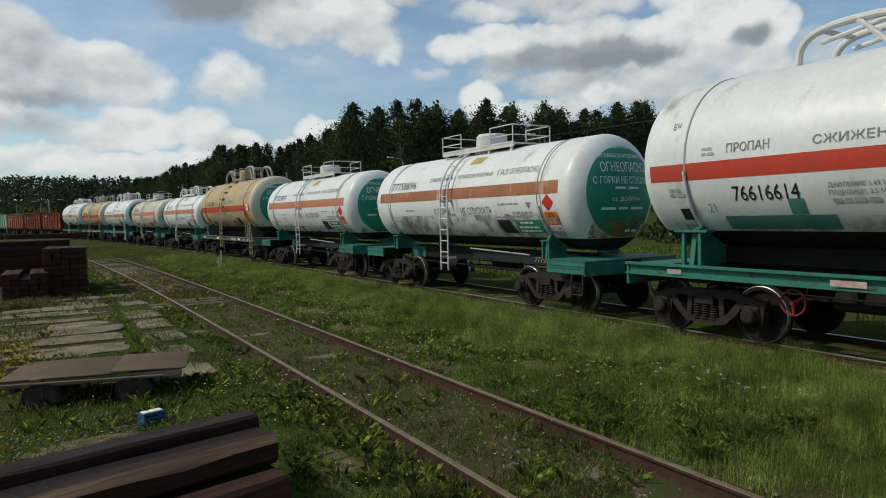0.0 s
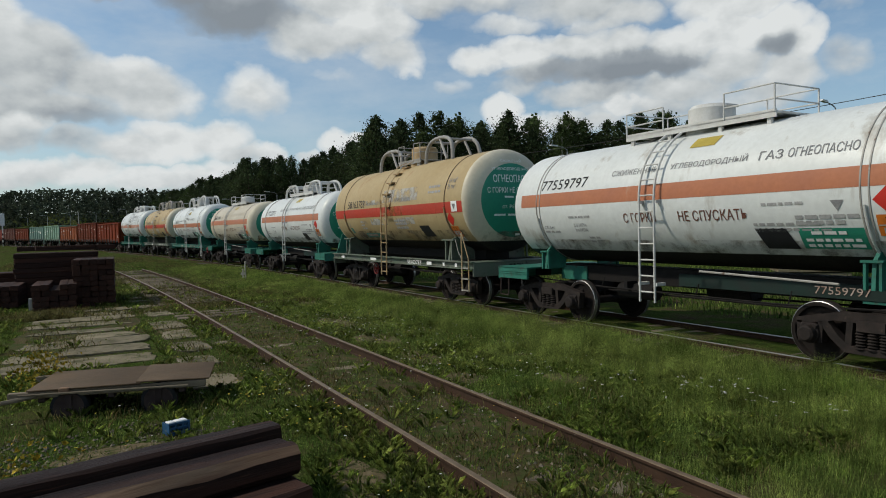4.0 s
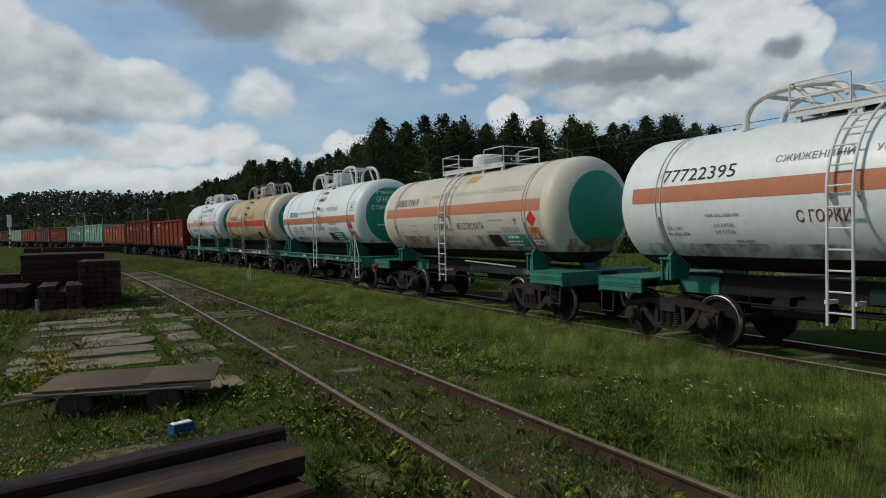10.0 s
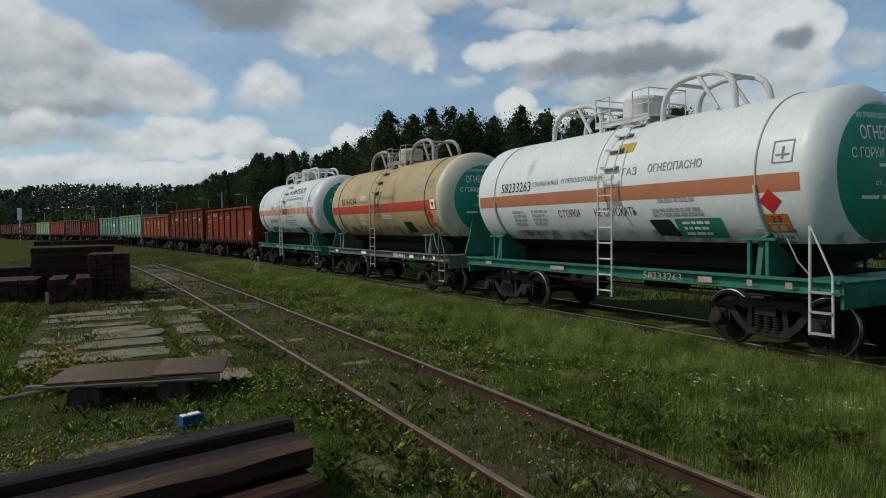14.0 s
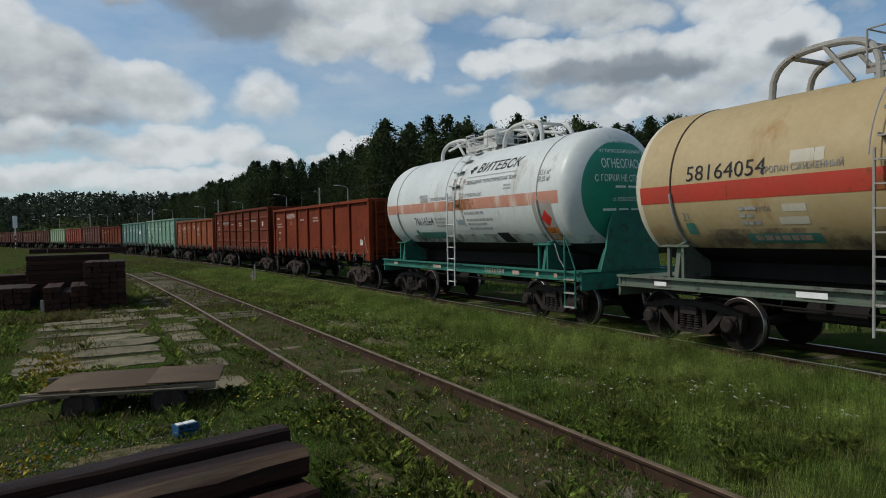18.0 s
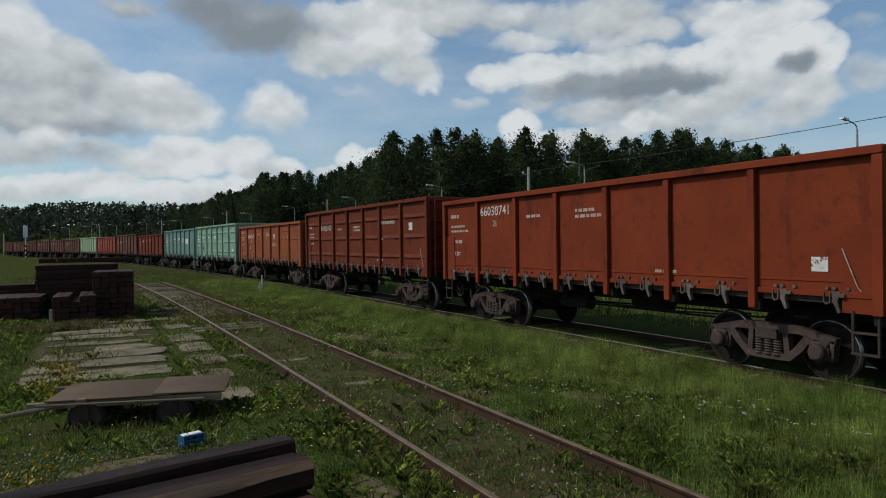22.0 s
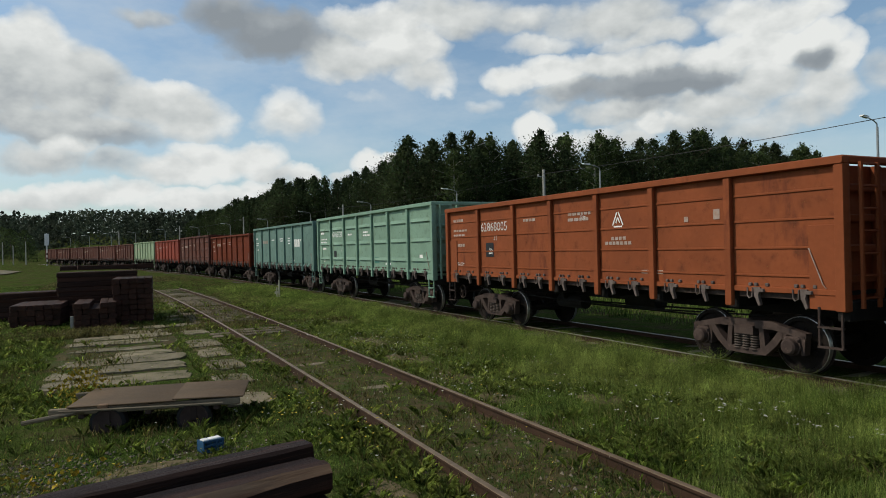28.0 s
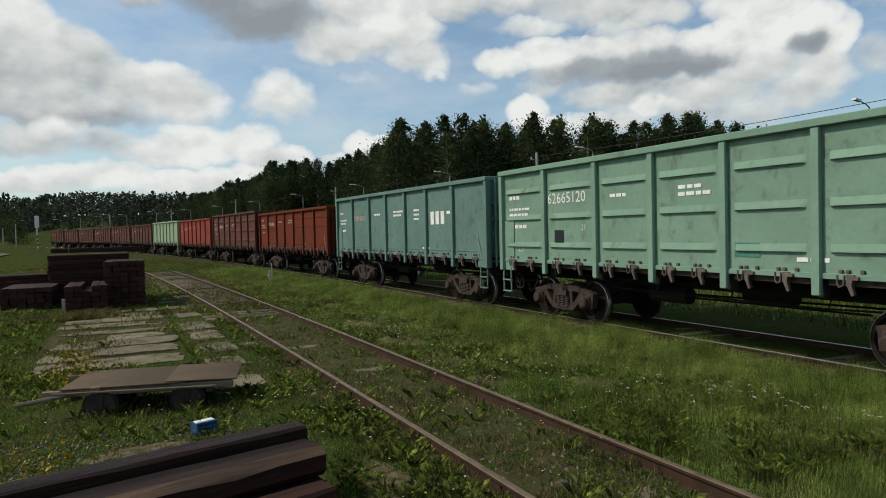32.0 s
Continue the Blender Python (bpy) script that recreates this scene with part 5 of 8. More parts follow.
def tank_wagon_heavy(spec):
    """The larger type on a full-length frame."""
    r, zc, half, depth = spec["r"], spec["zc"], spec["half"], spec["depth"]
    rng = random.Random(spec["number"])
    wagon = thing("tank_wagon", Matrix(), spec["label"], "tank wagon", "tank wagons of the train")
    axles = running_gear(wagon, (-3.9, 3.9), "bogie_tank", 5.32)
    metal, frame_paint = spec["metal"], spec["chassis"]
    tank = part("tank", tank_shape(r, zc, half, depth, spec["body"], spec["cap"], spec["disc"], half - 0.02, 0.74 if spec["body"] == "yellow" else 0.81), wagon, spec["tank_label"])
    z0, z1 = spec["stripe"]
    part("band", stripe_shape(r, zc, spec["stripe_ink"], z0, z1, -half, half), tank, spec["stripe_label"])
    for y in (-3.95, 3.95):
        part("strap", band_shape(r, zc, "steel_grey" if spec["body"] == "white" else "bogie", 0.03, 0.014, y=y), tank, "thin steel strap")
        for k in (-1, 1):
            part("strap_clamp", Shape(metal).tube([(k * (r + 0.03) * math.cos(a), y, zc + (r + 0.03) * math.sin(a)) for a in np.linspace(-0.95, -0.1, 7)], 0.03, 7), tank)
            part("saddle", Shape(frame_paint).prism([(k * 0.5, 1.28), (k * 1.38, 1.28), (k * 1.28, 1.9), (k * 1.05, 1.98), (k * 0.5, 1.55)], "y", y - 0.05, y + 0.05).box(k * 1.3 - 0.12, k * 1.3 + 0.1, y - 0.34, y + 0.34, 1.86, 1.9).box(k * 1.36 - 0.03, k * 1.36 + 0.03, y - 0.2, y - 0.14, 1.28, 1.88).box(k * 1.36 - 0.03, k * 1.36 + 0.03, y + 0.14, y + 0.2, 1.28, 1.88), wagon, "painted saddle under the barrel")
    for k in (-1, 1):
        a, b = sorted((k * 1.40, k * 1.52))
        part("side_beam", Shape(frame_paint).box(a, b, -5.40, 5.40, 1.24, 1.29, 0, 0.008).box(a if k > 0 else b - 0.03, a + 0.03 if k > 0 else b, -5.40, 5.40, 1.07, 1.26, 0, 0.008).box(a, b, -5.40, 5.40, 1.06, 1.09, 0, 0.006), wagon, "long painted side beam with worn patches")
        y0, y1 = sorted((k * 4.6, k * 5.42))
        part("end_deck", Shape(frame_paint).box(-1.42, 1.42, y0, y1, 1.22, 1.262).box(-1.45, 1.45, y1 - 0.07 if k > 0 else y0, y1 if k > 0 else y0 + 0.07, 0.86, 1.26, 0, 0.01), wagon)
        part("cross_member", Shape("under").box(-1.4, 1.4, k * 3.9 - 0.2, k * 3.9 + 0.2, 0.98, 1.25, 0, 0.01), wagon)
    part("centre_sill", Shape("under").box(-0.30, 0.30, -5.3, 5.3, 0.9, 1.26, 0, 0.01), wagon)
    # a plain black box closes the gap between centre sill and barrel
    part("cradle", Shape("under").box(-0.42, 0.42, -4.5, 4.5, 1.265, zc - r + 0.12, 0, 0.02), wagon, "black block that fills the gap under the barrel")
    part("brake_gear", shared("brake_gear", brake_gear_shape), wagon)
    low = 0.72 if spec.get("cage") else 1.0
    step_ladder_parts(wagon, r, zc, spec.get("ladder_y", 0.02), 0.66, metal)
    walkway_parts(wagon, zc + r + 0.05, -0.75, 0.95, spec.get("rail_metal", metal), 0.55, 0.62 * low)
    dome_parts(wagon, zc + r + 0.02, -0.05, spec.get("dome", metal), 0.46, 0.6)
    arch_parts(wagon, zc + r, 0.75, 2.55, spec.get("guard_metal", metal), 0.62 * low, braces=True)
    arch_parts(wagon, zc + r, -2.85, -1.1, spec.get("guard_metal", metal), 0.68 * low, braces=True)
    if spec.get("cage"):
        for x in (-0.45, 0.45):
            part("cage_bar", Shape(metal).tube([(x, 2.2, zc + r + 0.2), (x, 0.9, zc + r + 0.4), (x, -1.4, zc + r + 0.4), (x, -2.5, zc + r + 0.2)], 0.04, 8), wagon)
    # handrail frame and steps at the front corner
    for k in (-1,):
        y = k * 4.95
        g = part("corner_handrail", Shape(frame_paint if spec.get("shield") else metal).tube([(-1.54, y, 0.45), (-1.54, y, 2.1)], 0.022, 7).tube([(-1.54, y, 2.1), (-1.54, y - 0.35, 1.35)], 0.016, 6).tube([(-1.54, y - 0.35, 1.35), (-1.54, y - 0.36, 0.45)], 0.02, 6), wagon, "bent pipe handrail with steps")
        for z in (0.48, 0.8, 1.1):
            part("rung", Shape("steel_grey").box(-1.58, -1.5, y - 0.36, y, z - 0.015, z + 0.015), g)
        part("safety_chain", Shape("steel_grey").tube([(-1.5, k * 4.55, 1.9), (-1.53, k * 4.75, 1.55), (-1.54, k * 4.95, 1.35)], 0.012, 5), wagon)
    if spec.get("shield"):
        shield_part(wagon, zc)
    f = on_tank(r, zc)
    spec["letters"](f, tank, wagon, rng)
    soot(tank, r, zc, half, depth, 1.0 if spec["body"] == "yellow" else 0.7)
    if spec["stripe_ink"] != "orange" and not spec.get("wheel") == 2.2:
        rust_runs(tank, on_tank(r, zc, 0.010), [(0.15 + rng.uniform(-0.3, 0.3), zc + rng.uniform(-0.1, 1.0), rng.uniform(0.03, 0.09), rng.uniform(0.25, 0.6)) for _ in range(8)] + [(rng.uniform(-4, 4), zc + rng.uniform(-0.3, 0.6), rng.uniform(0.006, 0.014), rng.uniform(0.2, 0.5)) for _ in range(7)])
    smear = Shape("rust_smear")
    sheet(smear, on_tank(r, zc, 0.013), ((-0.7, z0 + 0.01), (1.15, z0 + 0.01), (1.0, z1), (-0.5, z1)))
    if spec["body"] == "yellow" or spec.get("ladder_y") == 0.0:
        part("rust_stain", smear, tank, "blotchy rust stain on the band", smooth=0)
    if spec.get("hazard", True):
        hazard_parts(tank, f, 4.18, spec.get("hazard_z", 2.50))
    lines("beam_number", on_side(-1.532), "white_ink" if spec["body"] != "white" else "pale_ink", [(spec["number"], 2.0, 1.165, 0.95, 0.13), (None, 3.0, 1.165, 0.3, 0.1), (None, 3.9, 1.165, 0.1, 0.1), (None, 4.6, 1.165, 0.12, 0.1), (None, -1.2, 1.165, 0.5, 0.09), (None, -4.2, 1.165, 0.3, 0.08)], wagon)
    if spec.get("end_text", True):
        end_lettering(tank, r, zc, half, depth, spec["place"])
    if spec.get("wheel") is not None:
        part("handwheel", shared("handwheel", handwheel_shape), wagon, "red brake handwheel", at=pose(-1.2, spec["wheel"], 0.78))
    return wagon, axles


def letters_white_big(f, tank, wagon, rng):
    """First wagon: propane lettering above and number under the band."""
    lines("number", f, "black", [("76616614", -2.52, 2.5, 1.12, 0.24)], tank, "black stencilled wagon number")
    lines("lettering", f, "grey_ink", [("ПРОПАН", -2.75, 3.24, 0.75, 0.15), ("СЖИЖЕННЫЙ ГАЗ ОГНЕОПАСНО", 0.1, 3.24, 3.6, 0.17), ("ДАВЛЕНИЕ 1.65 МПА", -1.05, 2.56, 0.95, 0.08), ("ГИДРОИСП. 2.5 МПА", -1.08, 2.45, 0.9, 0.08), ("21", -3.55, 2.28, 0.14, 0.15), ("БЧ", -4.2, 3.72, 0.16, 0.12)] + rows_of_bars(rng, -1.5, 2.34, 0.8, 1, 0.06) + rows_of_bars(rng, -4.35, 2.6, 0.35, 2, 0.06) + rows_of_bars(rng, -4.3, 1.98, 0.35, 2, 0.06) + rows_of_bars(rng, -3.6, 3.26, 0.2, 2), tank, "black stencilled lettering")
    part("green_panel", laid(f, "teal_ink", [(None, -2.45, 2.03, 1.85, 0.22), (None, -2.05, 2.27, 0.25, 0.24)]), tank, "green painted strip", smooth=0)
    part("code_mark", laid(f, "dark_panel", [(None, -4.12, 2.18, 0.2, 0.2)]), tank, smooth=0)


def letters_yellow(number, old):
    def go(f, tank, wagon, rng):
        lines("number", f, "black", [(number, -2.78, 3.18, 1.6, 0.27)], tank, "black stencilled wagon number")
        patches = [(None, 0.9, 3.36, 2.6, 0.42), (None, -1.6, 3.2, 1.1, 0.16), (None, -0.9, 2.5, 1.4, 0.22), (None, 1.2, 2.5, 1.3, 0.22)] if old else [(None, -1.55, 2.5, 0.4, 0.12), (None, -1.6, 2.3, 0.5, 0.12), (None, 0.7, 2.52, 1.0, 0.14), (None, -1.3, 3.28, 0.55, 0.2)]
        part("paint_patch", laid(on_tank(1.5, 3.0, 0.004), "grey_patch" if old else "cream_white", patches), tank, "pale overpainted patches", smooth=0)
        lines("lettering", f, "grey_ink", ([("СЖИЖЕННЫЙ ГАЗ", -1.15, 3.17, 1.4, 0.14), ("ОГНЕОПАСНО", 1.15, 3.2, 1.2, 0.15)] if old else [("ПРОПАН СЖИЖЕННЫЙ", -1.4, 3.13, 1.35, 0.13), ("ГАЗ ОГНЕОПАСНО", 0.95, 3.2, 1.5, 0.13)]) + [("2 МПА", -2.1, 2.5, 0.3, 0.09), ("21", -3.7, 2.42, 0.14, 0.15)] + rows_of_bars(rng, -2.55, 2.52, 0.35, 3, 0.06, 0.12) + rows_of_bars(rng, 0.4, 2.52, 0.9, 3, 0.07, 0.12) + rows_of_bars(rng, 2.9, 3.5, 0.8, 2, 0.07, 0.16), tank, "black stencilled lettering")
        lines("capacity_lettering", f, "grey_ink", [("64 тм³", 4.28, 3.62, 0.45, 0.14), ("75 тм³", 4.28, 3.44, 0.45, 0.14)], tank)
        s = Shape("dark_panel")
        sheet(s, f, ((2.15, 1.98), (2.8, 1.98), (2.68, 2.33), (2.05, 2.33)))
        part("black_panel", s, tank, "black painted panel", smooth=0)
        part("green_strip", laid(f, "teal_ink", [(None, -1.9, 2.02, 1.3, 0.16)]), tank, "dark green lettered strip", smooth=0)
        part("strip_lettering", laid(on_tank(1.5, 3.0, 0.014), "pale_ink", rows_of_bars(rng, -2.4, 2.03, 1.0, 1, 0.08)), tank, smooth=0)
        part("code_mark", laid(f, "teal_ink", [(None, -3.65, 2.2, 0.2, 0.2)]), tank, smooth=0)
        part("warning_label", laid(on_tank(1.5, 3.0, 0.014), "white_ink", [(None, 4.5, 2.86, 0.32, 0.3)]), tank, "white warning label", smooth=0)
        tri = Shape("hazard_red" if not old else "grey_ink")
        g = on_tank(1.5, 3.0, 0.02)
        sheet(tri, g, ((4.4, 2.93), (4.5, 2.76), (4.5, 2.76), (4.6, 2.93)))
        part("triangle_mark", tri, tank, smooth=0)
    return go


def letters_white_mid(f, tank, wagon, rng):
    lines("number", f, "black", [("58233263", -2.98, 3.12, 1.3, 0.24)], tank, "black stencilled wagon number")
    lines("lettering", f, "grey_ink", [("СЖИЖЕННЫЙ", -1.75, 3.17, 1.0, 0.15), ("УГЛЕВОДОРОДНЫЙ", -0.45, 3.17, 1.4, 0.15), ("ГАЗ", 1.05, 3.22, 0.4, 0.16), ("ОГНЕОПАСНО", 2.2, 3.24, 1.3, 0.16)] + rows_of_bars(rng, -3.2, 2.5, 0.5, 4, 0.06, 0.1) + rows_of_bars(rng, -2.4, 2.5, 0.6, 4, 0.06, 0.1) + rows_of_bars(rng, 1.8, 2.6, 0.8, 1, 0.07) + rows_of_bars(rng, 1.6, 2.42, 1.3, 2, 0.06), tank, "black stencilled lettering")
    lines("warning_lettering", f, "brown_ink", [("С ГОРКИ", -0.95, 2.42, 0.75, 0.18), ("НЕ СПУСКАТЬ", 0.55, 2.42, 1.25, 0.18)], tank, "stencilled shunting warning")
    s = Shape("dark_panel")
    sheet(s, f, ((1.55, 1.92), (2.1, 1.92), (1.98, 2.24), (1.45, 2.24)))
    part("black_panel", s, tank, "black painted panel", smooth=0)
    part("green_panel", laid(f, "end_green", [(None, 2.62, 2.07, 1.05, 0.36)]), tank, "green owner panel", smooth=0)
    part("panel_lettering", laid(on_tank(1.45, 2.92, 0.014), "white_ink", rows_of_bars(rng, 2.25, 2.17, 0.75, 3, 0.05, 0.1)), tank, smooth=0)
    part("warning_plate", laid(f, "hazard_yellow", [(None, 0.75, 3.72, 0.5, 0.2)]), tank, "yellow warning plate", smooth=0)
    part("emblem_frame", laid(f, "grey_ink", [(None, 4.42, 3.44, 0.36, 0.02), (None, 4.42, 3.1, 0.36, 0.02), (None, 4.25, 3.27, 0.02, 0.34), (None, 4.59, 3.27, 0.02, 0.34), (None, 4.42, 3.25, 0.04, 0.2), (None, 4.36, 3.22, 0.12, 0.03), (None, 4.48, 3.22, 0.12, 0.03)]), tank, "small square emblem", smooth=0)


def letters_zone(f, tank, wagon, rng):
    lines("zone_lettering", f, "black", [("ВИТЕБСК", 2.0, 3.98, 2.1, 0.27)], tank, "bold black town name")
    lines("zone_line", f, "black", [(None, 1.75, 3.74, 2.5, 0.022), ("СВОБОДНАЯ ЭКОНОМИЧЕСКАЯ ЗОНА", 1.78, 3.58, 2.5, 0.13)], tank)
    s = Shape("black")
    for q in (((0.28, 3.95), (0.42, 3.83), (0.5, 3.9), (0.4, 3.98)), ((0.38, 4.0), (0.52, 4.07), (0.62, 3.98), (0.52, 3.92))):
        s.face([f(p[0] + 0.25, p[1]) for p in q])
    part("zone_mark", s, tank, smooth=0)
    lines("number", f, "black", [("76616564", -2.15, 2.56, 1.25, 0.25)], tank, "black stencilled wagon number")
    lines("lettering", f, "grey_ink", [("ПРОПАН", -2.0, 3.34, 0.55, 0.1), ("СЖИЖЕННЫЙ ГАЗ", -0.9, 3.24, 1.4, 0.13), ("ОГНЕОПАСНО", 1.0, 3.24, 0.9, 0.1), ("63.6 м³", 4.2, 3.6, 0.42, 0.13), ("70.35 м³", 4.2, 3.44, 0.46, 0.13)] + rows_of_bars(rng, -1.4, 2.62, 0.8, 3, 0.06, 0.1) + rows_of_bars(rng, 0.45, 2.74, 1.1, 1, 0.07) + rows_of_bars(rng, 0.5, 2.55, 1.3, 3, 0.06, 0.12) + rows_of_bars(rng, 2.5, 3.4, 0.4, 2), tank, "black stencilled lettering")
    part("paint_patch", laid(f, "steel_grey", [(None, -1.95, 3.22, 0.5, 0.14)]), tank, smooth=0)
    part("grey_patch", laid(on_tank(1.55, 3.1, 0.004), "steel_grey", [(None, 4.1, 2.4, 0.75, 1.1)]), tank, "bare grey patch behind the signs", smooth=0)
    part("green_panel", laid(f, "teal_ink", [(None, -1.9, 2.12, 1.7, 0.2), (None, -2.9, 2.16, 0.2, 0.25)]), tank, "green painted strip", smooth=0)
    s = Shape("dark_panel")
    sheet(s, f, ((1.9, 1.92), (2.45, 1.92), (2.3, 2.18), (1.75, 2.18)))
    part("black_panel", s, tank, "black painted panel", smooth=0)


# ---- open wagons ----
def gondola_body_shape(paint, top):
    s = Shape(paint)
    s.box(-1.472, -1.435, -6.42, 6.42, 1.46, top - 0.12)
    s.box(-1.51, -1.40, -6.42, 6.42, 1.38, 1.47, 0, 0.01)
    return s


POSTS = (-4.38, -2.55, -0.86, 0.86, 2.55, 4.45)


def panel_shape(paint, style, y0, y1, top):
    """Pressed ribs of one panel of the side, between two posts."""
    s = Shape(paint)
    m = 0.1
    if style == "bulge":
        for z in (1.78, 2.38, 2.98):
            zz = 1.47 + (z - 1.47) * (top - 1.5) / 2.0
            a, b = y0 + m + 0.08, y1 - m - 0.08
            s.hull([(-1.47, a, zz - 0.05), (-1.47, b, zz - 0.05), (-1.47, b, zz + 0.09), (-1.47, a, zz + 0.09)],
                   [(-1.53, a + 0.07, zz - 0.04), (-1.53, b - 0.07, zz - 0.04), (-1.515, b - 0.10, zz + 0.0), (-1.515, a + 0.10, zz + 0.0)])
    elif style == "groove":
        for z in (1.66, 2.11, 2.56, 3.0):
            s.box(-1.492, -1.47, y0 + m - 0.02, y1 - m + 0.02, z - 0.018, z + 0.018, 0, 0.006)
    elif style == "low":
        s.box(-1.486, -1.47, y0 + m, y1 - m, 1.60, 1.64, 0, 0.005)
    if not s.f:
        return None
    return s


def post_shape(paint, top):
    return Shape(paint).box(-1.56, -1.472, -0.075, 0.075, 1.12, top - 0.12, 0, 0.018)


def lock_shape():
    s = Shape("lock")
    s.prism([(-0.06, 1.46), (0.07, 1.46), (0.055, 1.31), (-0.02, 1.15), (-0.06, 1.17), (-0.015, 1.32)], "x", -1.535, -1.47)
    for y in (-0.19, 0.02, 0.13):
        s.box(-1.51, -1.465, y, y + 0.06, 1.475, 1.53, 0, 0.008)
    s.box(-1.55, -1.46, -0.13, -0.02, 1.38, 1.44, 0, 0.01)
    s.tube([(-1.52, 0.1, 1.45), (-1.53, 0.1, 1.3), (-1.53, 0.16, 1.27), (-1.52, 0.2, 1.32), (-1.52, 0.2, 1.45)], 0.012, 5)
    return s


def gondola(spec):
    top, paint = spec["top"], spec["paint"]
    rng = random.Random(spec["seed"])
    wagon = thing("open_wagon", Matrix(), spec["label"], "freight wagon", "open wagons of the train")
    near = spec.get("near", False)
    axles = running_gear(wagon, (-4.33, 4.33), "bogie", 6.35)
    key = paint + "_%d" % round(top * 100)
    part("floor", shared("gondola_floor", lambda: Shape("under").box(-1.4, 1.4, -6.3, 6.3, 1.38, 1.44)), wagon)
    for k in (-1, 1):
        part("side_wall", shared("side_wall_" + key, lambda: gondola_body_shape(paint, top)), wagon, at=pose(0, 0, 0, 0, 0, 0 if k < 0 else 180))
        part("end_wall", shared("end_wall_" + key, lambda: Shape(paint).box(-1.43, 1.43, -6.24, -6.19, 1.3, top - 0.12)), wagon, at=pose(0, 0, 0, 0, 0, 0 if k < 0 else 180))
        part("top_chord", shared("top_chord_" + key, lambda: Shape(paint).box(-1.585, -1.42, -6.47, 6.47, top - 0.13, top, 0, 0.02)), wagon, at=pose(0, 0, 0, 0, 0, 0 if k < 0 else 180))
        part("end_chord", shared("end_chord_" + key, lambda: Shape(paint).box(-1.45, 1.45, -6.48, -6.36, top - 0.12, top - 0.003, 0, 0.02)), wagon, at=pose(0, 0, 0, 0, 0, 0 if k < 0 else 180))
        for kk in (-1, 1):
            part("corner_post", shared("corner_post_" + key, lambda: Shape(paint).box(-0.085, 0.085, -0.08, 0.08, 1.15, top - 0.12, 0, 0.015)), wagon, at=pose(kk * 1.485, k * 6.38, 0))
        for z in (1.62, 2.08, 2.54, 3.0):
            part("end_rib", shared("end_rib_" + paint, lambda: Shape(paint).box(-1.4, 1.4, -6.34, -6.24, -0.06, 0.06, 0, 0.02)), wagon, at=pose(0, 0, z, 0, 0, 0) if k < 0 else pose(0, 0, z, 0, 0, 180))
        for x in (-0.5, 0.5):
            part("end_post", shared("end_post_" + key, lambda: Shape(paint).box(-0.06, 0.06, -6.36, -6.24, 1.2, top - 0.12, 0, 0.015)), wagon, at=pose(x, 0, 0) if k < 0 else pose(x, 0, 0, 0, 0, 180))
        part("end_sill", shared("end_sill_" + paint, lambda: Shape("under").box(-1.45, 1.45, -6.45, -6.25, 1.0, 1.3, 0, 0.015)), wagon, at=pose(0, 0, 0, 0, 0, 0 if k < 0 else 180))
    if near:
        for k in (-1, 1):
            part("corner_plate", shared("corner_plate_" + paint, lambda: Shape(paint).box(-1.496, -1.474, -0.24, 0.24, 1.16, 2.45, 0, 0.006)), wagon, at=pose(0, k * 6.08, 0))
    for y in POSTS:
        for k in (-1, 1):
            part("post", shared("post_" + key, lambda: post_shape(paint, top)), wagon, at=pose(0, y, 0, 0, 0, 0 if k < 0 else 180))
    edges = (-6.38,) + POSTS + (6.38,)
    for i, (a, b) in enumerate(zip(edges, edges[1:])):
        p = panel_shape(paint, spec["style"], a, b, top)
        if p:
            part("panel_rib", p, wagon)
        if near:
            dirt = sheet(Shape("grime"), on_side(-1.4765), ((-b + 0.09, 1.5), (-a - 0.09, 1.5), (-a - 0.09, top - 0.16), (-b + 0.09, top - 0.16)), 2)
            part("grime_patch", dirt, wagon, "blotchy grime on the side", smooth=0)
        for y in (a + (b - a) * 0.3, a + (b - a) * 0.72):
            part("hatch_lock", shared("hatch_lock", lock_shape), wagon, at=pose(0, y, 0))
        # hinged floor hatches seen under the side
        part("hatch_edge", shared("hatch_edge_%d" % round((b - a) * 100), lambda: Shape("bogie").box(-1.43, -1.39, -(b - a) / 2 + 0.12, (b - a) / 2 - 0.12, 1.28, 1.38, 0, 0.01)), wagon, at=pose(0, (a + b) / 2, 0))
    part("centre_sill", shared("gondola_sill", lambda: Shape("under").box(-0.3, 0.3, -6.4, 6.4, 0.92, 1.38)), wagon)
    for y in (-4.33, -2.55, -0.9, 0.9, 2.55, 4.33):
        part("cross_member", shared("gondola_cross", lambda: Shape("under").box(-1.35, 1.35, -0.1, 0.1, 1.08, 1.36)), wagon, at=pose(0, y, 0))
    part("brake_gear", shared("brake_gear", brake_gear_shape), wagon)
    for k in (-1, 1):
        lad = part("corner_step", shared("corner_step_" + paint, lambda: Shape("bogie" if "green" not in paint else paint).tube([(-1.5, -6.36, 1.2), (-1.5, -6.36, 0.6)], 0.022, 6).tube([(-1.5, -6.0, 1.2), (-1.5, -6.0, 0.6)], 0.022, 6).box(-1.53, -1.46, -6.38, -5.98, 0.58, 0.61).box(-1.53, -1.46, -6.38, -5.98, 0.88, 0.91)), wagon, at=pose(0, 0, 0) if k < 0 else pose(0, 12.36, 0))
    # ladder on the end wall
    lad = part("end_ladder", shared("end_ladder_" + key, lambda: Shape(paint).tube([(-1.3, -6.55, 1.2), (-1.3, -6.55, top - 0.1)], 0.035, 6).tube([(-0.9, -6.55, 1.2), (-0.9, -6.55, top - 0.1)], 0.035, 6)), wagon)
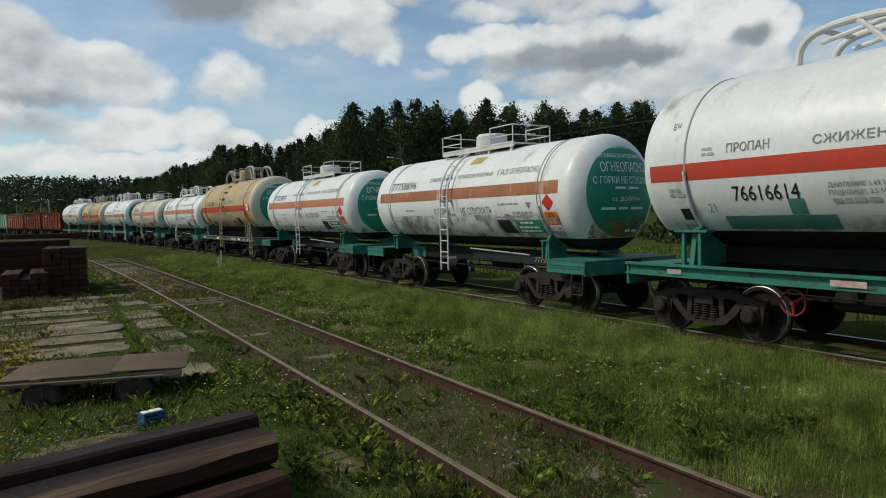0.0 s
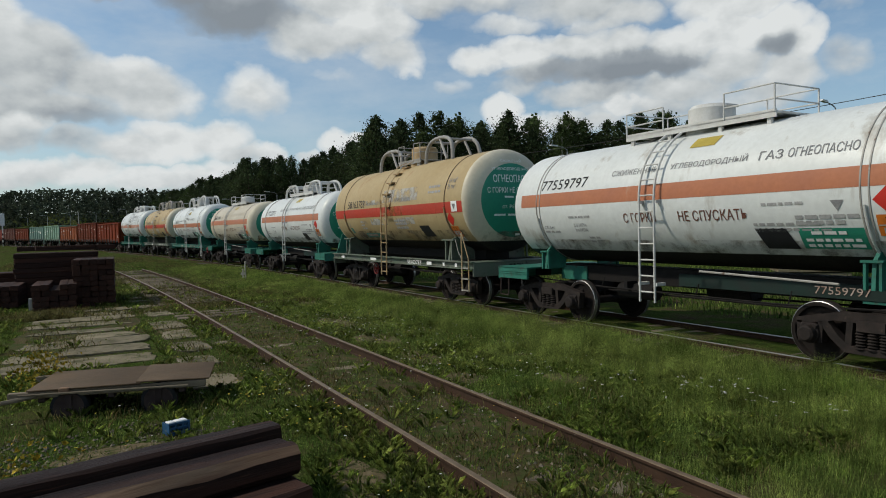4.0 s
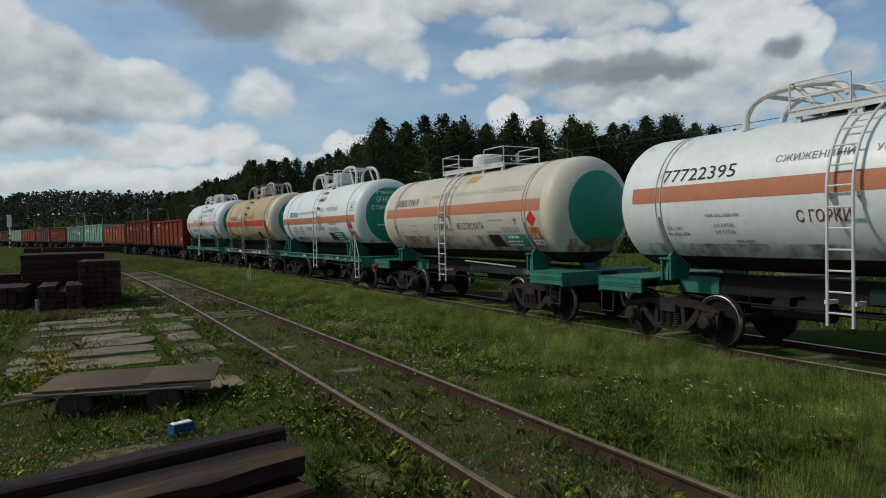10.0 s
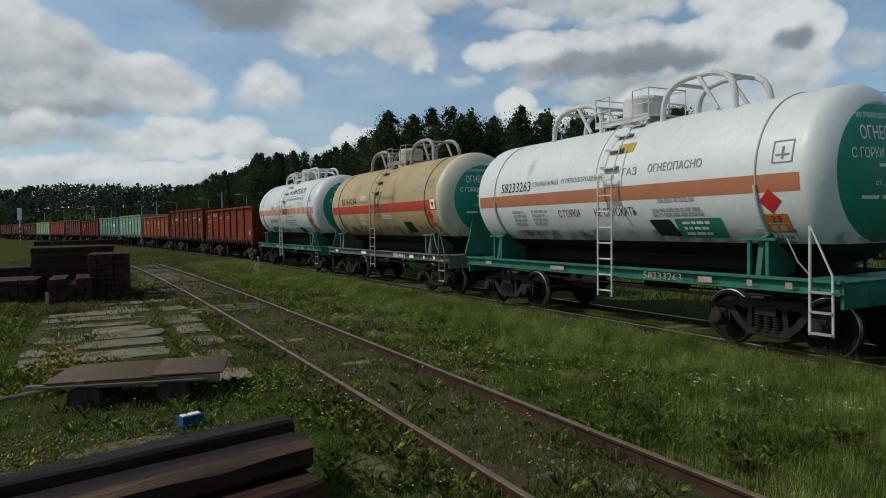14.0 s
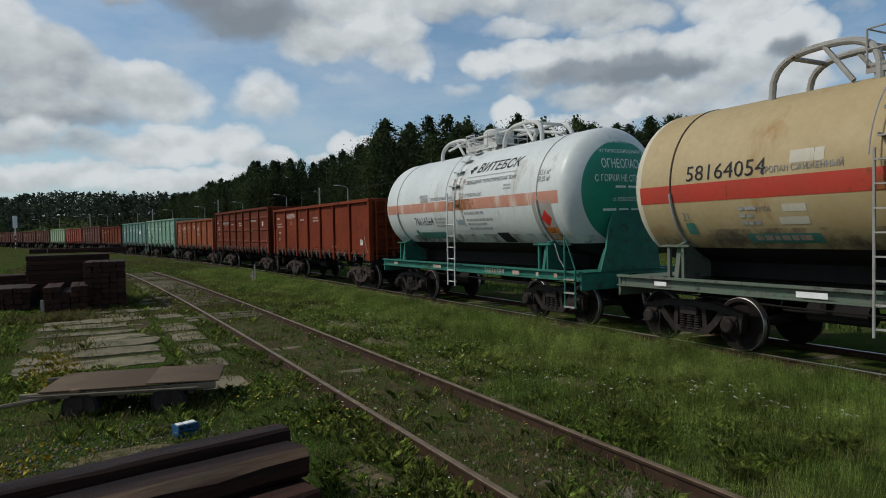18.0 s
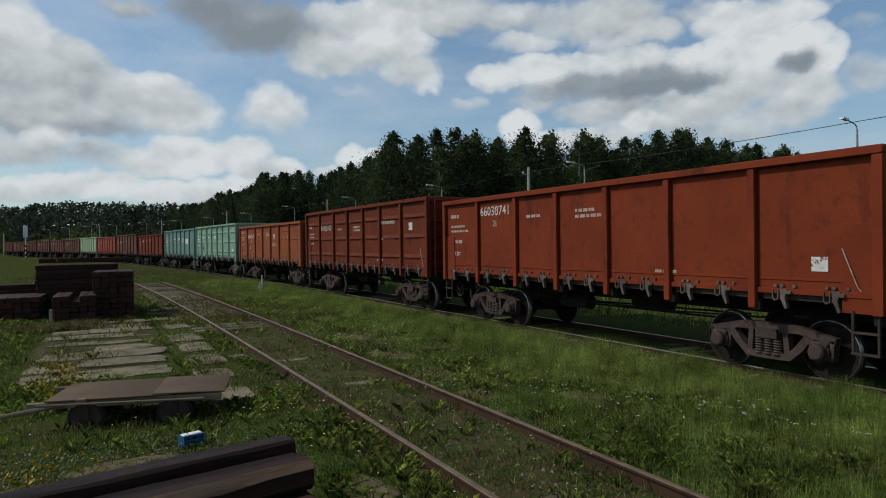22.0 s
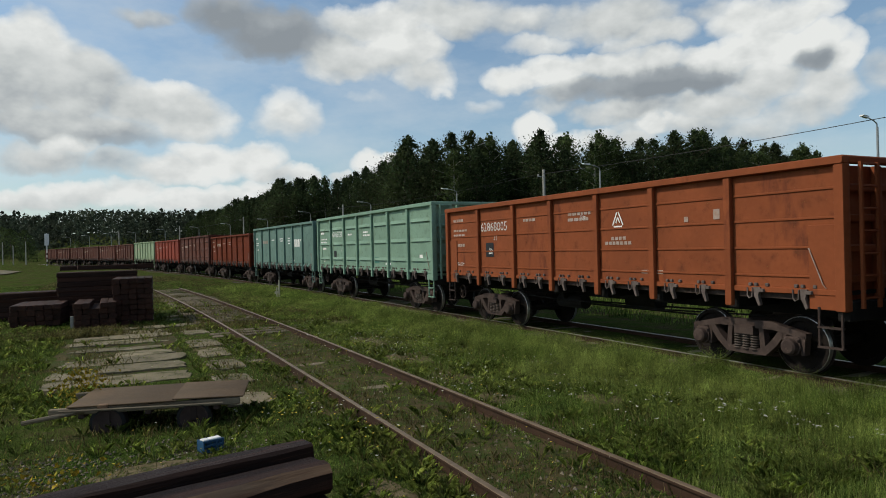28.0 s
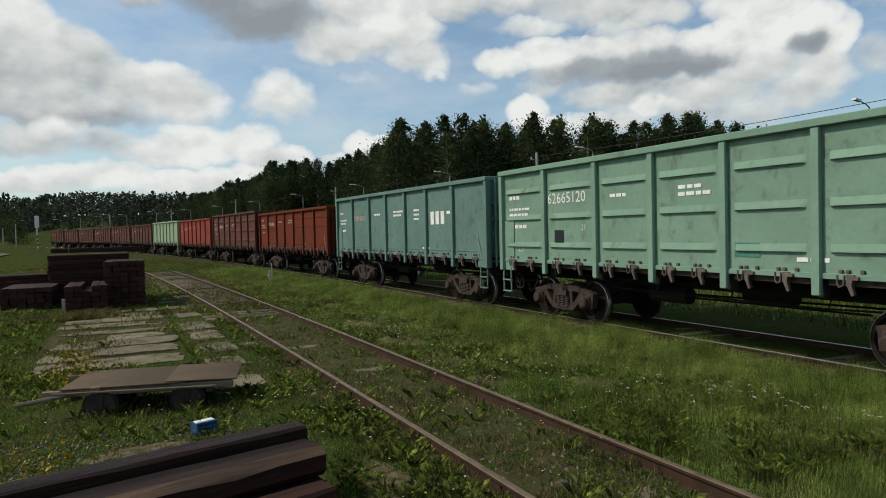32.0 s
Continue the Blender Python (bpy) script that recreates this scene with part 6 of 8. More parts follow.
    for z in np.arange(1.35, top - 0.1, 0.33):
        part("rung", shared("end_rung_" + paint, lambda: Shape(paint).tube([(-1.3, -6.55, 0), (-0.9, -6.55, 0)], 0.022, 5)), lad, at=pose(0, 0, float(z)))
    part("handle", shared("corner_handle", lambda: Shape("pale_ink").tube([(-1.5, -5.85, 2.1), (-1.52, -5.92, 1.95), (-1.52, -6.08, 1.55), (-1.5, -6.12, 1.48)], 0.010, 5)), wagon)
    f = on_side()
    if spec.get("number"):
        lines("number", f, "white_ink" if "green" in paint else "number_ink", [(spec["number"], -3.62, spec.get("number_z", 2.8), 1.42, 0.25)], wagon, "white stencilled wagon number")
    else:
        lines("number", f, "pale_ink", [(None, -3.62 + i * 0.16, 2.8, 0.1, 0.2) for i in range(-4, 4)], wagon, "white wagon number too far to read")
    ink = spec.get("ink", "pale_ink")
    bars = rows_of_bars(rng, -6.05, 3.05, 0.5, 1, 0.1) + rows_of_bars(rng, -6.05, 2.75, 0.9, 2, 0.06, 0.14) + rows_of_bars(rng, -5.8, 2.3, 0.4, 1, 0.09) + rows_of_bars(rng, -2.1, 2.9, 0.7, 1, 0.07) + rows_of_bars(rng, -0.2, 2.95, 0.8, 2, 0.07, 0.13)
    bars += rows_of_bars(rng, 2.2, 1.66, 0.6, 1, 0.07)
    tagged(part("small_type", laid(f, ink, bars), wagon, "small white stencilled figures", smooth=0), kind="stuff")
    if spec.get("bars"):
        tagged(part("lettering", laid(f, ink, spec["bars"]), wagon, "row of white lettering", smooth=0), kind="stuff")
    if spec.get("texts"):
        part("tare_lettering", laid(f, "number_ink", spec["texts"]), wagon, smooth=0)
    for colour, u, v, w, h in spec.get("panels", ()):
        part("painted_panel", laid(f, colour, [(None, u, v, w, h)]), wagon, smooth=0)
    if spec.get("triangle"):
        s = Shape("white_ink")
        for (a, b) in (((-0.16, 0.05), (-0.02, 0.33)), ((0.02, 0.33), (0.16, 0.05)), ((0.13, 0.02), (-0.13, 0.02)), ((-0.06, 0.1), (0.0, 0.22)), ((0.0, 0.22), (0.06, 0.1))):
            d = Vector((b[0] - a[0], b[1] - a[1])).normalized() * 0.016
            n = (-d.y, d.x)
            u0, v0 = 1.52, 2.58
            s.face([f(u0 + p[0] + q[0], v0 + p[1] + q[1]) for p, q in ((a, n), (b, n), (b, (-n[0], -n[1])), (a, (-n[0], -n[1])))])
        part("triangle_mark", s, wagon, "white triangle emblem", smooth=0)
    if near:
        part("handwheel", shared("dark_handwheel", lambda: handwheel_shape("bogie")), wagon, "dark brake handwheel", at=pose(-1.2, 6.05, 0.85))
    return wagon, axles


WHITE = dict(body="white", cap="white", disc="end_green", metal="steel_white", chassis="frame_green")
TRAIN = []


def hitch(made, centre, rolls=True, half=3.9):
    TRAIN.append((made[0], made[1], centre, rolls, half))


P0 = 26.4          # middle of the last tank wagon at 16 s
hitch(tank_wagon_heavy(dict(number="76616614", r=1.55, zc=3.08, half=4.72, depth=0.62, stripe=(2.76, 3.05), stripe_ink="red", stripe_label="red colour band", place="ст. НОВОПОЛОЦК", letters=letters_white_big, wheel=2.2, cage=True, label="white propane tank wagon with a red band on a green frame", tank_label="white barrel with domed ends", **WHITE)), P0 - 8 * 12.02)
hitch(tank_wagon_light(dict(number="77758696", body="white", label="white gas tank wagon with orange band and a stained green end", tank_label="grimy white barrel with a green end disc", warn="grey_ink", band="dirty_orange", soot=1.7)), P0 - 7 * 12.02)
hitch(tank_wagon_light(dict(number="77559797", body="white", label="white gas tank wagon with orange band and bright green end frames", tank_label="clean white barrel with a lettered green end")), P0 - 6 * 12.02)
hitch(tank_wagon_heavy(dict(number="58163783", r=1.5, zc=3.0, half=4.93, depth=0.48, body="yellow", cap="cap", disc="end_green", stripe=(2.68, 3.0), stripe_ink="red", stripe_label="red colour band", metal="rusty_ochre", dome="rusty_ochre", guard_metal="steel_grey", rail_metal="steel_grey", chassis="frame_olive", place="ст. РЕЧИЦА", letters=letters_yellow("58163783", True), wheel=1.7, label="ochre gas tank wagon with white overpainted patches", tank_label="ochre barrel with patched lettering")), P0 - 5 * 12.02)
hitch(tank_wagon_light(dict(number="77722395", body="white", arches=True, shield=True, panel=False, label="white gas tank wagon with pipe guards and a green shield", tank_label="white barrel with a green end disc")), P0 - 4 * 12.02)
hitch(tank_wagon_light(dict(number="50853969", body="cream_white", cap="cap", end_text=False, share=0.76, wheel=True, soot=1.2, ink="cream_white", label="yellowed white tank wagon with a plain green end", tank_label="yellowed barrel with rust runs")), P0 - 3 * 12.02)
hitch(tank_wagon_heavy(dict(number="58233263", r=1.45, zc=2.92, half=4.72, depth=0.58, stripe=(2.64, 2.93), stripe_ink="orange", stripe_label="orange colour band", place="ст. ДОЛИНА", letters=letters_white_mid, ladder_y=-0.5, label="white gas tank wagon on a long green frame", tank_label="white barrel with a green end disc", **WHITE)), P0 - 2 * 12.02)
hitch(tank_wagon_heavy(dict(number="58164054", r=1.5, zc=3.0, half=4.72, depth=0.58, body="yellow", cap="cap", disc="end_green", stripe=(2.68, 3.0), stripe_ink="red", stripe_label="red colour band", metal="steel_grey", dome="cap", chassis="frame_olive", place="ст. РЕЧИЦА", letters=letters_yellow("58164054", False), shield=True, label="ochre gas tank wagon with an ivory end", tank_label="ochre barrel with rust stains")), P0 - 12.02)
hitch(tank_wagon_heavy(dict(number="76616564", r=1.55, zc=3.1, half=4.74, depth=0.62, stripe=(2.84, 3.14), stripe_ink="pale_red", stripe_label="faded red band with rust runs", place="ст. НОВОПОЛОЦК", letters=letters_zone, cage=True, shield=True, ladder_y=0.0, label="white gas tank wagon with a bold town name", tank_label="white barrel with a worn green end", **WHITE)), P0)

G0 = P0 + 6.01 + 6.96
OPEN = [
    dict(paint="brown", top=3.53, style="low", near=True, number="66038741", number_z=3.12, texts=[("ТАРА 23т", -5.85, 1.95, 0.7, 0.12), ("21", -3.6, 2.78, 0.16, 0.17)], panels=[("number_ink", 5.5, 1.86, 0.26, 0.22)], label="smooth-sided brown open freight wagon"),
    dict(paint="brown_b", top=3.78, slack=0.12, style="bulge", near=True, number="61023107", number_z=3.0, panels=[("number_ink", 5.1, 2.85, 0.28, 0.26)], bars=[(None, 2.55 + i * 0.15, 3.04, 0.11, 0.12) for i in range(9)] + [(None, 2.7 + i * 0.14, 2.45, 0.1, 0.06) for i in range(8)], label="ribbed brown open freight wagon with a bank's lettering"),
    dict(paint="orange_brown", top=3.46, style="groove", near=True, number="62868005", texts=[("21", -3.55, 2.5, 0.16, 0.16), ("ТАРА 23т", -5.7, 1.72, 0.6, 0.12), ("70т", 0.35, 2.85, 0.2, 0.1)], panels=[("dark_panel", -3.85, 2.15, 0.42, 0.4), ("white_ink", -3.8, 2.12, 0.2, 0.18)], triangle=True, bars=[(None, 1.35 + i * 0.12, 2.35, 0.09, 0.07) for i in range(4)] + [(None, 1.15 + i * 0.12, 2.25, 0.09, 0.07) for i in range(7)] + [(None, 3.4, 2.66, 0.1, 0.1), (None, 4.1, 2.72, 0.14, 0.18)], label="orange-brown open freight wagon with a triangle emblem"),
    dict(paint="pale_green", top=3.79, style="bulge", near=True, number="62665120", number_z=2.95, ink="white_ink", texts=[("22т", -5.5, 1.72, 0.3, 0.13), ("21", -3.0, 2.25, 0.13, 0.13)], panels=[("dark_panel", -3.9, 1.98, 0.36, 0.42), ("teal_ink", 1.3, 1.8, 0.5, 0.24), ("white_ink", 5.4, 1.9, 0.26, 0.22)], label="pale green open freight wagon with pressed ribs"),
    dict(paint="teal_green", top=3.74, slack=-0.3, style="low", near=True, ink="white_ink", bars=[(None, 2.95 + i * 0.36, 2.65, 0.24, 0.42) for i in range(3)] + [(None, 1.75, 2.95 - i * 0.15, 0.42, 0.06) for i in range(3)] + [(None, 4.2, 2.8, 0.5, 0.09)], label="blue-green open freight wagon with white initials"),
]
FAR_PAINT = [("brown_b", 3.5, "groove", "brown"), ("dark_brown", 3.74, "bulge", "dark brown"), ("rust_red", 3.62, "low", "bright red-brown"), ("lime_green", 3.7, "low", "light green")] + [("dark_brown", 3.6, "low", "dark brown")] * 6
for i, spec in enumerate(OPEN):
    spec["seed"] = i
    hitch(gondola(spec), G0 + i * 13.92 + spec.get("slack", 0.0), True, 4.33)
for i, (paint, top, style, word) in enumerate(FAR_PAINT):
    hitch(gondola(dict(paint=paint, top=top, style=style, seed=20 + i, label="%s open freight wagon far down the train" % word)), G0 + (5 + i) * 13.92, False, 4.33)


# ---- yard: stacked sleepers, slabs, trolley ----
stack_meshes = [sleeper_mesh("sleeper_block", "stack_wood", 2.7, 0.25, 0.18, 20 + i) for i in range(4)]


def sleeper_stack(x, y, turn, across, layers, base, group, length_way=True, seed=1):
    """Sleepers laid side by side in layers; x, y is the middle of the stack."""
    rng = random.Random(seed)
    place = pose(x, y, base, 0, 0, turn)
    for l in range(layers):
        for j in range(across):
            if l == layers - 1 and rng.random() < 0.12:
                continue
            m = place @ pose(rng.uniform(-0.06, 0.06), (j - (across - 1) / 2) * 0.253, 0.181 * (l + 1), 0, 0, rng.uniform(-1, 1))
            ob = new("railway_sleeper", rng.choice(stack_meshes))
            ob.matrix_basis = m
            tagged(ob, "dark creosoted wooden sleeper in a stack", "railway sleeper", group)


def gz(x, y):
    return land(x, y)


sleeper_stack(0.28, 26.75, 88, 5, 9, gz(0.3, 26.6) - 0.03, "tall sleeper stack", seed=1)
sleeper_stack(-0.95, 29.4, 2, 6, 10, gz(-0.9, 29) - 0.03, "long sleeper stack", seed=2)
sleeper_stack(-0.92, 26.2, 90, 5, 5, gz(-0.9, 26.2) - 0.05, "low sleeper stack", seed=3)
sleeper_stack(-2.72, 27.7, 88, 6, 4, gz(-2.7, 27.7) + 0.05, "reddish sleeper stack", seed=4)
sleeper_stack(-3.6, 30.6, 4, 5, 6, gz(-3.3, 30.6) - 0.03, "far sleeper stack", seed=5)
# a few sleepers lying beside the tall stack, and two thrown on top
rng = random.Random(5)
for x, y, z, turn in ((-0.3, 29.3, 1.87, 8), (-0.9, 29.5, 1.86, -5)):
    ob = new("railway_sleeper", rng.choice(stack_meshes))
    ob.matrix_basis = pose(x, y, gz(x, y) + z + 0.17, 0, 0, turn)
    tagged(ob, "loose dark wooden sleeper", "railway sleeper", "loose sleepers")

for x, y, h in ((-2.42, 28.3, 0.75), (-1.62, 25.3, 0.42), (-1.45, 25.15, 0.35)):
    post = thing("marker_post", pose(x, y, gz(x, y)), "short pale stake in the grass", "stake", "short stakes")
    post_mesh = Shape("pole_concrete").box(-0.05, 0.05, -0.04, 0.04, -0.1, h, 0, 0.01)
    part("stake", post_mesh, post)


def slab_shape(w, l, seed):
    """A broken concrete slab with chipped, uneven edges."""
    rng = random.Random(seed)
    s = Shape("concrete")
    n = 18
    ring = []
    for i in range(n):
        a = 2 * math.pi * i / n
        c, q = math.cos(a), math.sin(a)
        k = 1 / max(abs(c), abs(q)) ** 0.85
        ring.append((w / 2 * c * k * rng.uniform(0.9, 1.03), l / 2 * q * k * rng.uniform(0.88, 1.04)))
    s.hull([(x * 1.01, y * 1.01, -0.12) for x, y in ring], [(x, y, rng.uniform(-0.012, 0.008)) for x, y in ring])
    return s


rng = random.Random(11)
for i in range(9):
    y = 14.3 + i * 1.22
    x0 = -1.5 + 0.02 * i
    split = rng.choice((0.0, 0.0, 0.0, 0.35, 0.7))
    spans = [(0.0, 1.0)] if not split else [(0.0, split), (split, 1.0)]
    for a, b in spans:
        w, x = 2.75 * (b - a) * rng.uniform(0.93, 1.0), x0 + 2.65 * (a + b) / 2
        ob = new("concrete_slab", slab_shape(w, rng.uniform(0.98, 1.16), i * 3 + int(x * 10)).mesh("concrete_slab"))
        ob.matrix_basis = pose(x + rng.uniform(-.08, .08), y + rng.uniform(-.08, .08), gz(x, y) + rng.uniform(0.01, 0.04), rng.uniform(-1.5, 1.5), rng.uniform(-0.8, 0.8), rng.uniform(-3, 3))
        tagged(ob, "broken weathered concrete slab sunk in grass", "concrete slab", "old paving slabs")
for x, y, w, l in ((1.3, 27.6, 1.1, 0.6), (1.4, 26.2, 1.2, 0.5), (1.75, 24.2, 0.8, 0.9), (1.85, 22.0, 0.7, 2.0), (1.85, 19.0, 0.8, 1.7), (1.9, 16.9, 0.75, 1.5), (1.88, 14.9, 0.7, 1.3), (1.8, 13.2, 0.7, 1.1), (1.75, 11.25, 0.75, 1.0)):
    ob = new("concrete_slab", slab_shape(w, l, int(y * 7)).mesh("concrete_slab"))
    ob.matrix_basis = pose(x, y, gz(x, y) + 0.03, 0, 0, rng.uniform(-5, 5))
    tagged(ob, "pale broken concrete slab beside the weedy track", "concrete slab", "slabs along the siding")


def trolley():
    """A low flat trolley with a sheet deck, half sunk in the weeds."""
    t = thing("flat_trolley", pose(0.48, 10.62, gz(0.3, 10.6) - 0.03, 0, 0, -14), "low rusty flat trolley with a brown sheet deck in weeds", "trolley")
    part("deck", Shape("rust_sheet").box(-1.12, 0.28, -0.62, 0.66, 0.41, 0.43, 0, 0.006), t, "brown rusty sheet")
    part("deck_plate", Shape("rust_sheet").box(0.2, 1.15, -0.6, 0.62, 0.432, 0.452, 0, 0.006), t, "second overlapping sheet", at=pose(0, 0, 0.0, 0, 1.2, 1.0))
    for y in (-0.55, 0.55):
        part("frame_rail", Shape("old_wood").box(-1.35, 1.12, y - 0.04, y + 0.04, 0.31, 0.40, 0, 0.01), t)
    for x in (-0.95, -0.1, 0.8):
        part("cross_bar", Shape("bogie").box(x - 0.04, x + 0.04, -0.58, 0.58, 0.25, 0.33, 0, 0.01), t)
    part("draw_bar", Shape("old_wood").tube([(-0.9, -0.6, 0.36), (-1.6, -0.8, 0.29)], 0.03, 7), t)
    part("side_bar", Shape("old_wood").tube([(-1.2, -0.66, 0.38), (0.9, -0.68, 0.36)], 0.018, 6), t)
    part("block", Shape("raw_edge").box(-0.72, -0.60, -0.66, -0.58, 0.36, 0.44, 0, 0.01), t)
    wheel = Shape("tyre", "bogie").lathe([(0.05, -0.10), (0.13, -0.085), (0.19, -0.10), (0.235, -0.075), (0.245, 0.0), (0.235, 0.075), (0.19, 0.10), (0.13, 0.085), (0.05, 0.10)], "y", n=20, ks=[1, 1, 0, 0, 0, 0, 1, 1])
    me = wheel.mesh("wheel")
    for x, y in ((-0.62, -0.5), (-0.62, 0.5), (0.5, -0.5), (0.5, 0.5)):
        part("wheel", me, t, "solid black wheel", at=pose(x, y, 0.165))
        for k in (-0.11, 0.11):
            part("fork", Shape("bogie").box(x - 0.04, x + 0.04, y + k - 0.01, y + k + 0.01, 0.14, 0.33), t)


trolley()


def crate():
    t = thing("plastic_crate", pose(0.90, 8.62, gz(0.93, 8.68) + 0.01, 0, 0, 18) @ Matrix.Scale(0.82, 4), "small faded blue plastic crate with white rags on it", "crate")
    part("bottom", Shape("blue").box(-0.16, 0.16, -0.11, 0.11, 0.0, 0.015), t)
    part("wall", Shape("blue").box(-0.16, 0.16, 0.1, 0.115, 0.0, 0.17), t)
    part("wall", Shape("blue").box(-0.16, -0.145, -0.11, 0.11, 0.0, 0.17), t)
    part("wall", Shape("blue").box(0.145, 0.16, -0.11, 0.11, 0.0, 0.17), t)
    for z in (0.02, 0.085, 0.15):
        part("slat", Shape("blue").box(-0.16, 0.16, -0.115, -0.1, z, z + 0.028), t)
    for x in (-0.15, -0.05, 0.05, 0.14):
        part("upright", Shape("blue").box(x - 0.01, x + 0.01, -0.118, -0.103, 0.0, 0.17), t)
    for x in (-0.09, 0.02, 0.1):
        part("rag", Shape("white_ink").box(x - 0.05, x + 0.045, -0.06, 0.07, 0.165, 0.185, 0, 0.01), t, "white rag")


crate()


def timber(x, y, z, turn, l, w, h, wood, seed, tilt=0.0):
    rng = random.Random(seed)
    s = Shape(wood, "raw_edge")
    n = 14
    rings = []
    for i in range(n):
        t = i / (n - 1)
        a = rng.uniform(-0.006, 0.006)
        c = 0.05 if seed == 3 else 0.022
        ring = [(-w / 2 + c, 0), (w / 2 - c, 0), (w / 2, c), (w / 2, h - c), (w / 2 - c * rng.uniform(0.6, 1.8), h), (-w / 2 + c * rng.uniform(0.6, 1.8), h), (-w / 2, h - c * rng.uniform(0.6, 2)), (-w / 2, c)]
        rings.append([(-l * t + (rng.uniform(-0.012, 0.012) if i in (0, n - 1) else 0), p + a, q + rng.uniform(-0.004, 0.004)) for p, q in ring])
    for q in rings:
        s.v += q
    for i in range(n - 1):
        for j in range(8):
            k = (j + 1) % 8
            s.f.append((i * 8 + j, i * 8 + k, i * 8 + 8 + k, i * 8 + 8 + j))
            s.k.append(1 if j == 5 and seed == 3 else 0)
    s.f += [tuple(range(8)), tuple((n - 1) * 8 + 7 - j for j in range(8))]
    s.k += [0, 0]
    ob = new("timber_beam", s.mesh("timber_beam", 30))
    ob.matrix_basis = pose(x, y, z, 0, tilt, turn)
    return ob


# beams piled before the camera; x, y is the middle of the end
for x, y, z, w, h, wood, seed, label in (
        (1.51, 6.24, 0.20, 0.27, 0.27, "tarred_wood", 1, "tarred black timber beam with a glossy top"),
        (1.50, 5.88, 0.16, 0.24, 0.24, "tarred_wood", 2, "tarred timber beam set a little lower"),
        (1.52, 5.64, 0.19, 0.23, 0.25, "stack_wood", 3, "brown split timber beam with a raw edge"),
        (1.50, 5.30, -0.05, 0.26, 0.26, "stack_wood", 4, "brown timber beam at the front of the pile"),
        (1.50, 6.20, -0.08, 0.27, 0.26, "tarred_wood", 5, "tarred timber beam at the bottom of the pile"),
        (1.49, 5.90, -0.10, 0.26, 0.25, "tarred_wood", 6, "tarred timber beam at the bottom of the pile"),
        (1.50, 5.60, -0.08, 0.26, 0.25, "tarred_wood", 7, "tarred timber beam at the bottom of the pile")):
    tagged(timber(x, y, z, 13.0, 5.2, w, h, wood, seed), label, "timber beam", "beam pile")

stake = thing("white_stakes", pose(6.9, 33.4, gz(6.9, 33.4)), "pair of white painted stakes nailed together", "stake")
part("stake", Shape("cream_white").box(-0.04, 0.02, -0.03, 0.03, -0.1, 0.95, 0, 0.008), stake)
part("stake", Shape("cream_white").box(-0.16, -0.10, -0.03, 0.03, -0.1, 0.6, 0, 0.008), stake)
part("board", Shape("cream_white").box(-0.24, -0.02, -0.045, -0.03, 0.3, 0.42, 0, 0.006), stake)


# ---- beyond the line: lamps, poles, wires, concrete stack ----
def street_lamp(x, y, top, turn):
    g = gz(x, y)
    t = thing("street_lamp", pose(x, y, g, 0, 0, turn), "grey street lamp with a white head behind the line", "street lamp", "street lamps")
    h = top - g
    part("pole", Shape("galv").tube([(0, 0, -0.2), (0, 0, h * 0.5), (0, 0, h - 0.25)], [0.11, 0.085, 0.06], 9), t)
    part("arm", Shape("galv").tube([(0, 0, h - 0.3), (-0.06, 0, h - 0.05), (-0.5, 0, h + 0.08), (-1.5, 0, h + 0.18)], 0.035, 7), t)
    part("head", Shape("lamp_head").hull([(-2.25, -0.08, h + 0.15), (-1.35, -0.1, h + 0.12), (-1.35, 0.1, h + 0.12), (-2.25, 0.08, h + 0.15)], [(-2.2, -0.13, h + 0.23), (-1.4, -0.09, h + 0.25), (-1.4, 0.09, h + 0.25), (-2.2, 0.13, h + 0.23)]), t, "white lamp shell")


LAMPS = [(38.4, 23.8, 8.9), (35.3, 44.8, 8.8), (33.0, 67.0, 8.8), (29.7, 86.6, 8.8), (26.7, 107.7, 8.8), (24.1, 130.3, 8.8), (19.7, 148.4, 8.8), (14.9, 164.7, 8.8), (8.2, 176.5, 8.8), (1.9, 194.1, 8.8), (-4.1, 205.5, 8.8), (-9.9, 218.2, 8.8), (-15.6, 232.6, 8.8)]
for i, (x, y, top) in enumerate(LAMPS):
    street_lamp(x + 0.9, y, top, 12 + i * 1.5)


def line_pole(x, y, top):
    g = gz(x, y)
    t = thing("line_pole", pose(x, y, g, 0, 0, 14), "concrete power line pole with a crossarm", "utility pole", "power line poles")
    h = top - g
    part("pole", Shape("pole_concrete").tube([(0, 0, -0.2), (0, 0, h)], [0.17, 0.12], 8), t)
    part("crossarm", Shape("galv").box(-0.85, 0.2, -0.04, 0.04, h - 0.73, h - 0.66), t)
    for k in (-0.78, 0.0):
        part("insulator", Shape("lamp_head").lathe([(0.02, h - 0.66), (0.06, h - 0.62), (0.05, h - 0.5), (0.02, h - 0.46)], "z", (k, 0, 0), n=8), t)


POLES = [(39.6, 2.0, 9.9), (36.6, 53.7, 9.7), (31.4, 102.1, 9.8), (22.1, 140.4, 10), (13.0, 184.7, 10), (-1.4, 226.6, 10)]
for p in POLES:
    line_pole(*p)
for a, b in zip(POLES, POLES[1:]):
    for off, sag in ((-0.75, 0.5),):
        s = Shape("wire")
        s.tube([(a[0] + (b[0] - a[0]) * t + off, a[1] + (b[1] - a[1]) * t, a[2] - 0.5 + (b[2] - a[2]) * t - sag * 4 * t * (1 - t)) for t in np.linspace(0, 1, 14)], 0.014 if a[1] > 10 else 0.022, 5)
        tagged(new("power_wire", s.mesh("power_wire")), "thin black power wire between the poles", "wire", "power wires")


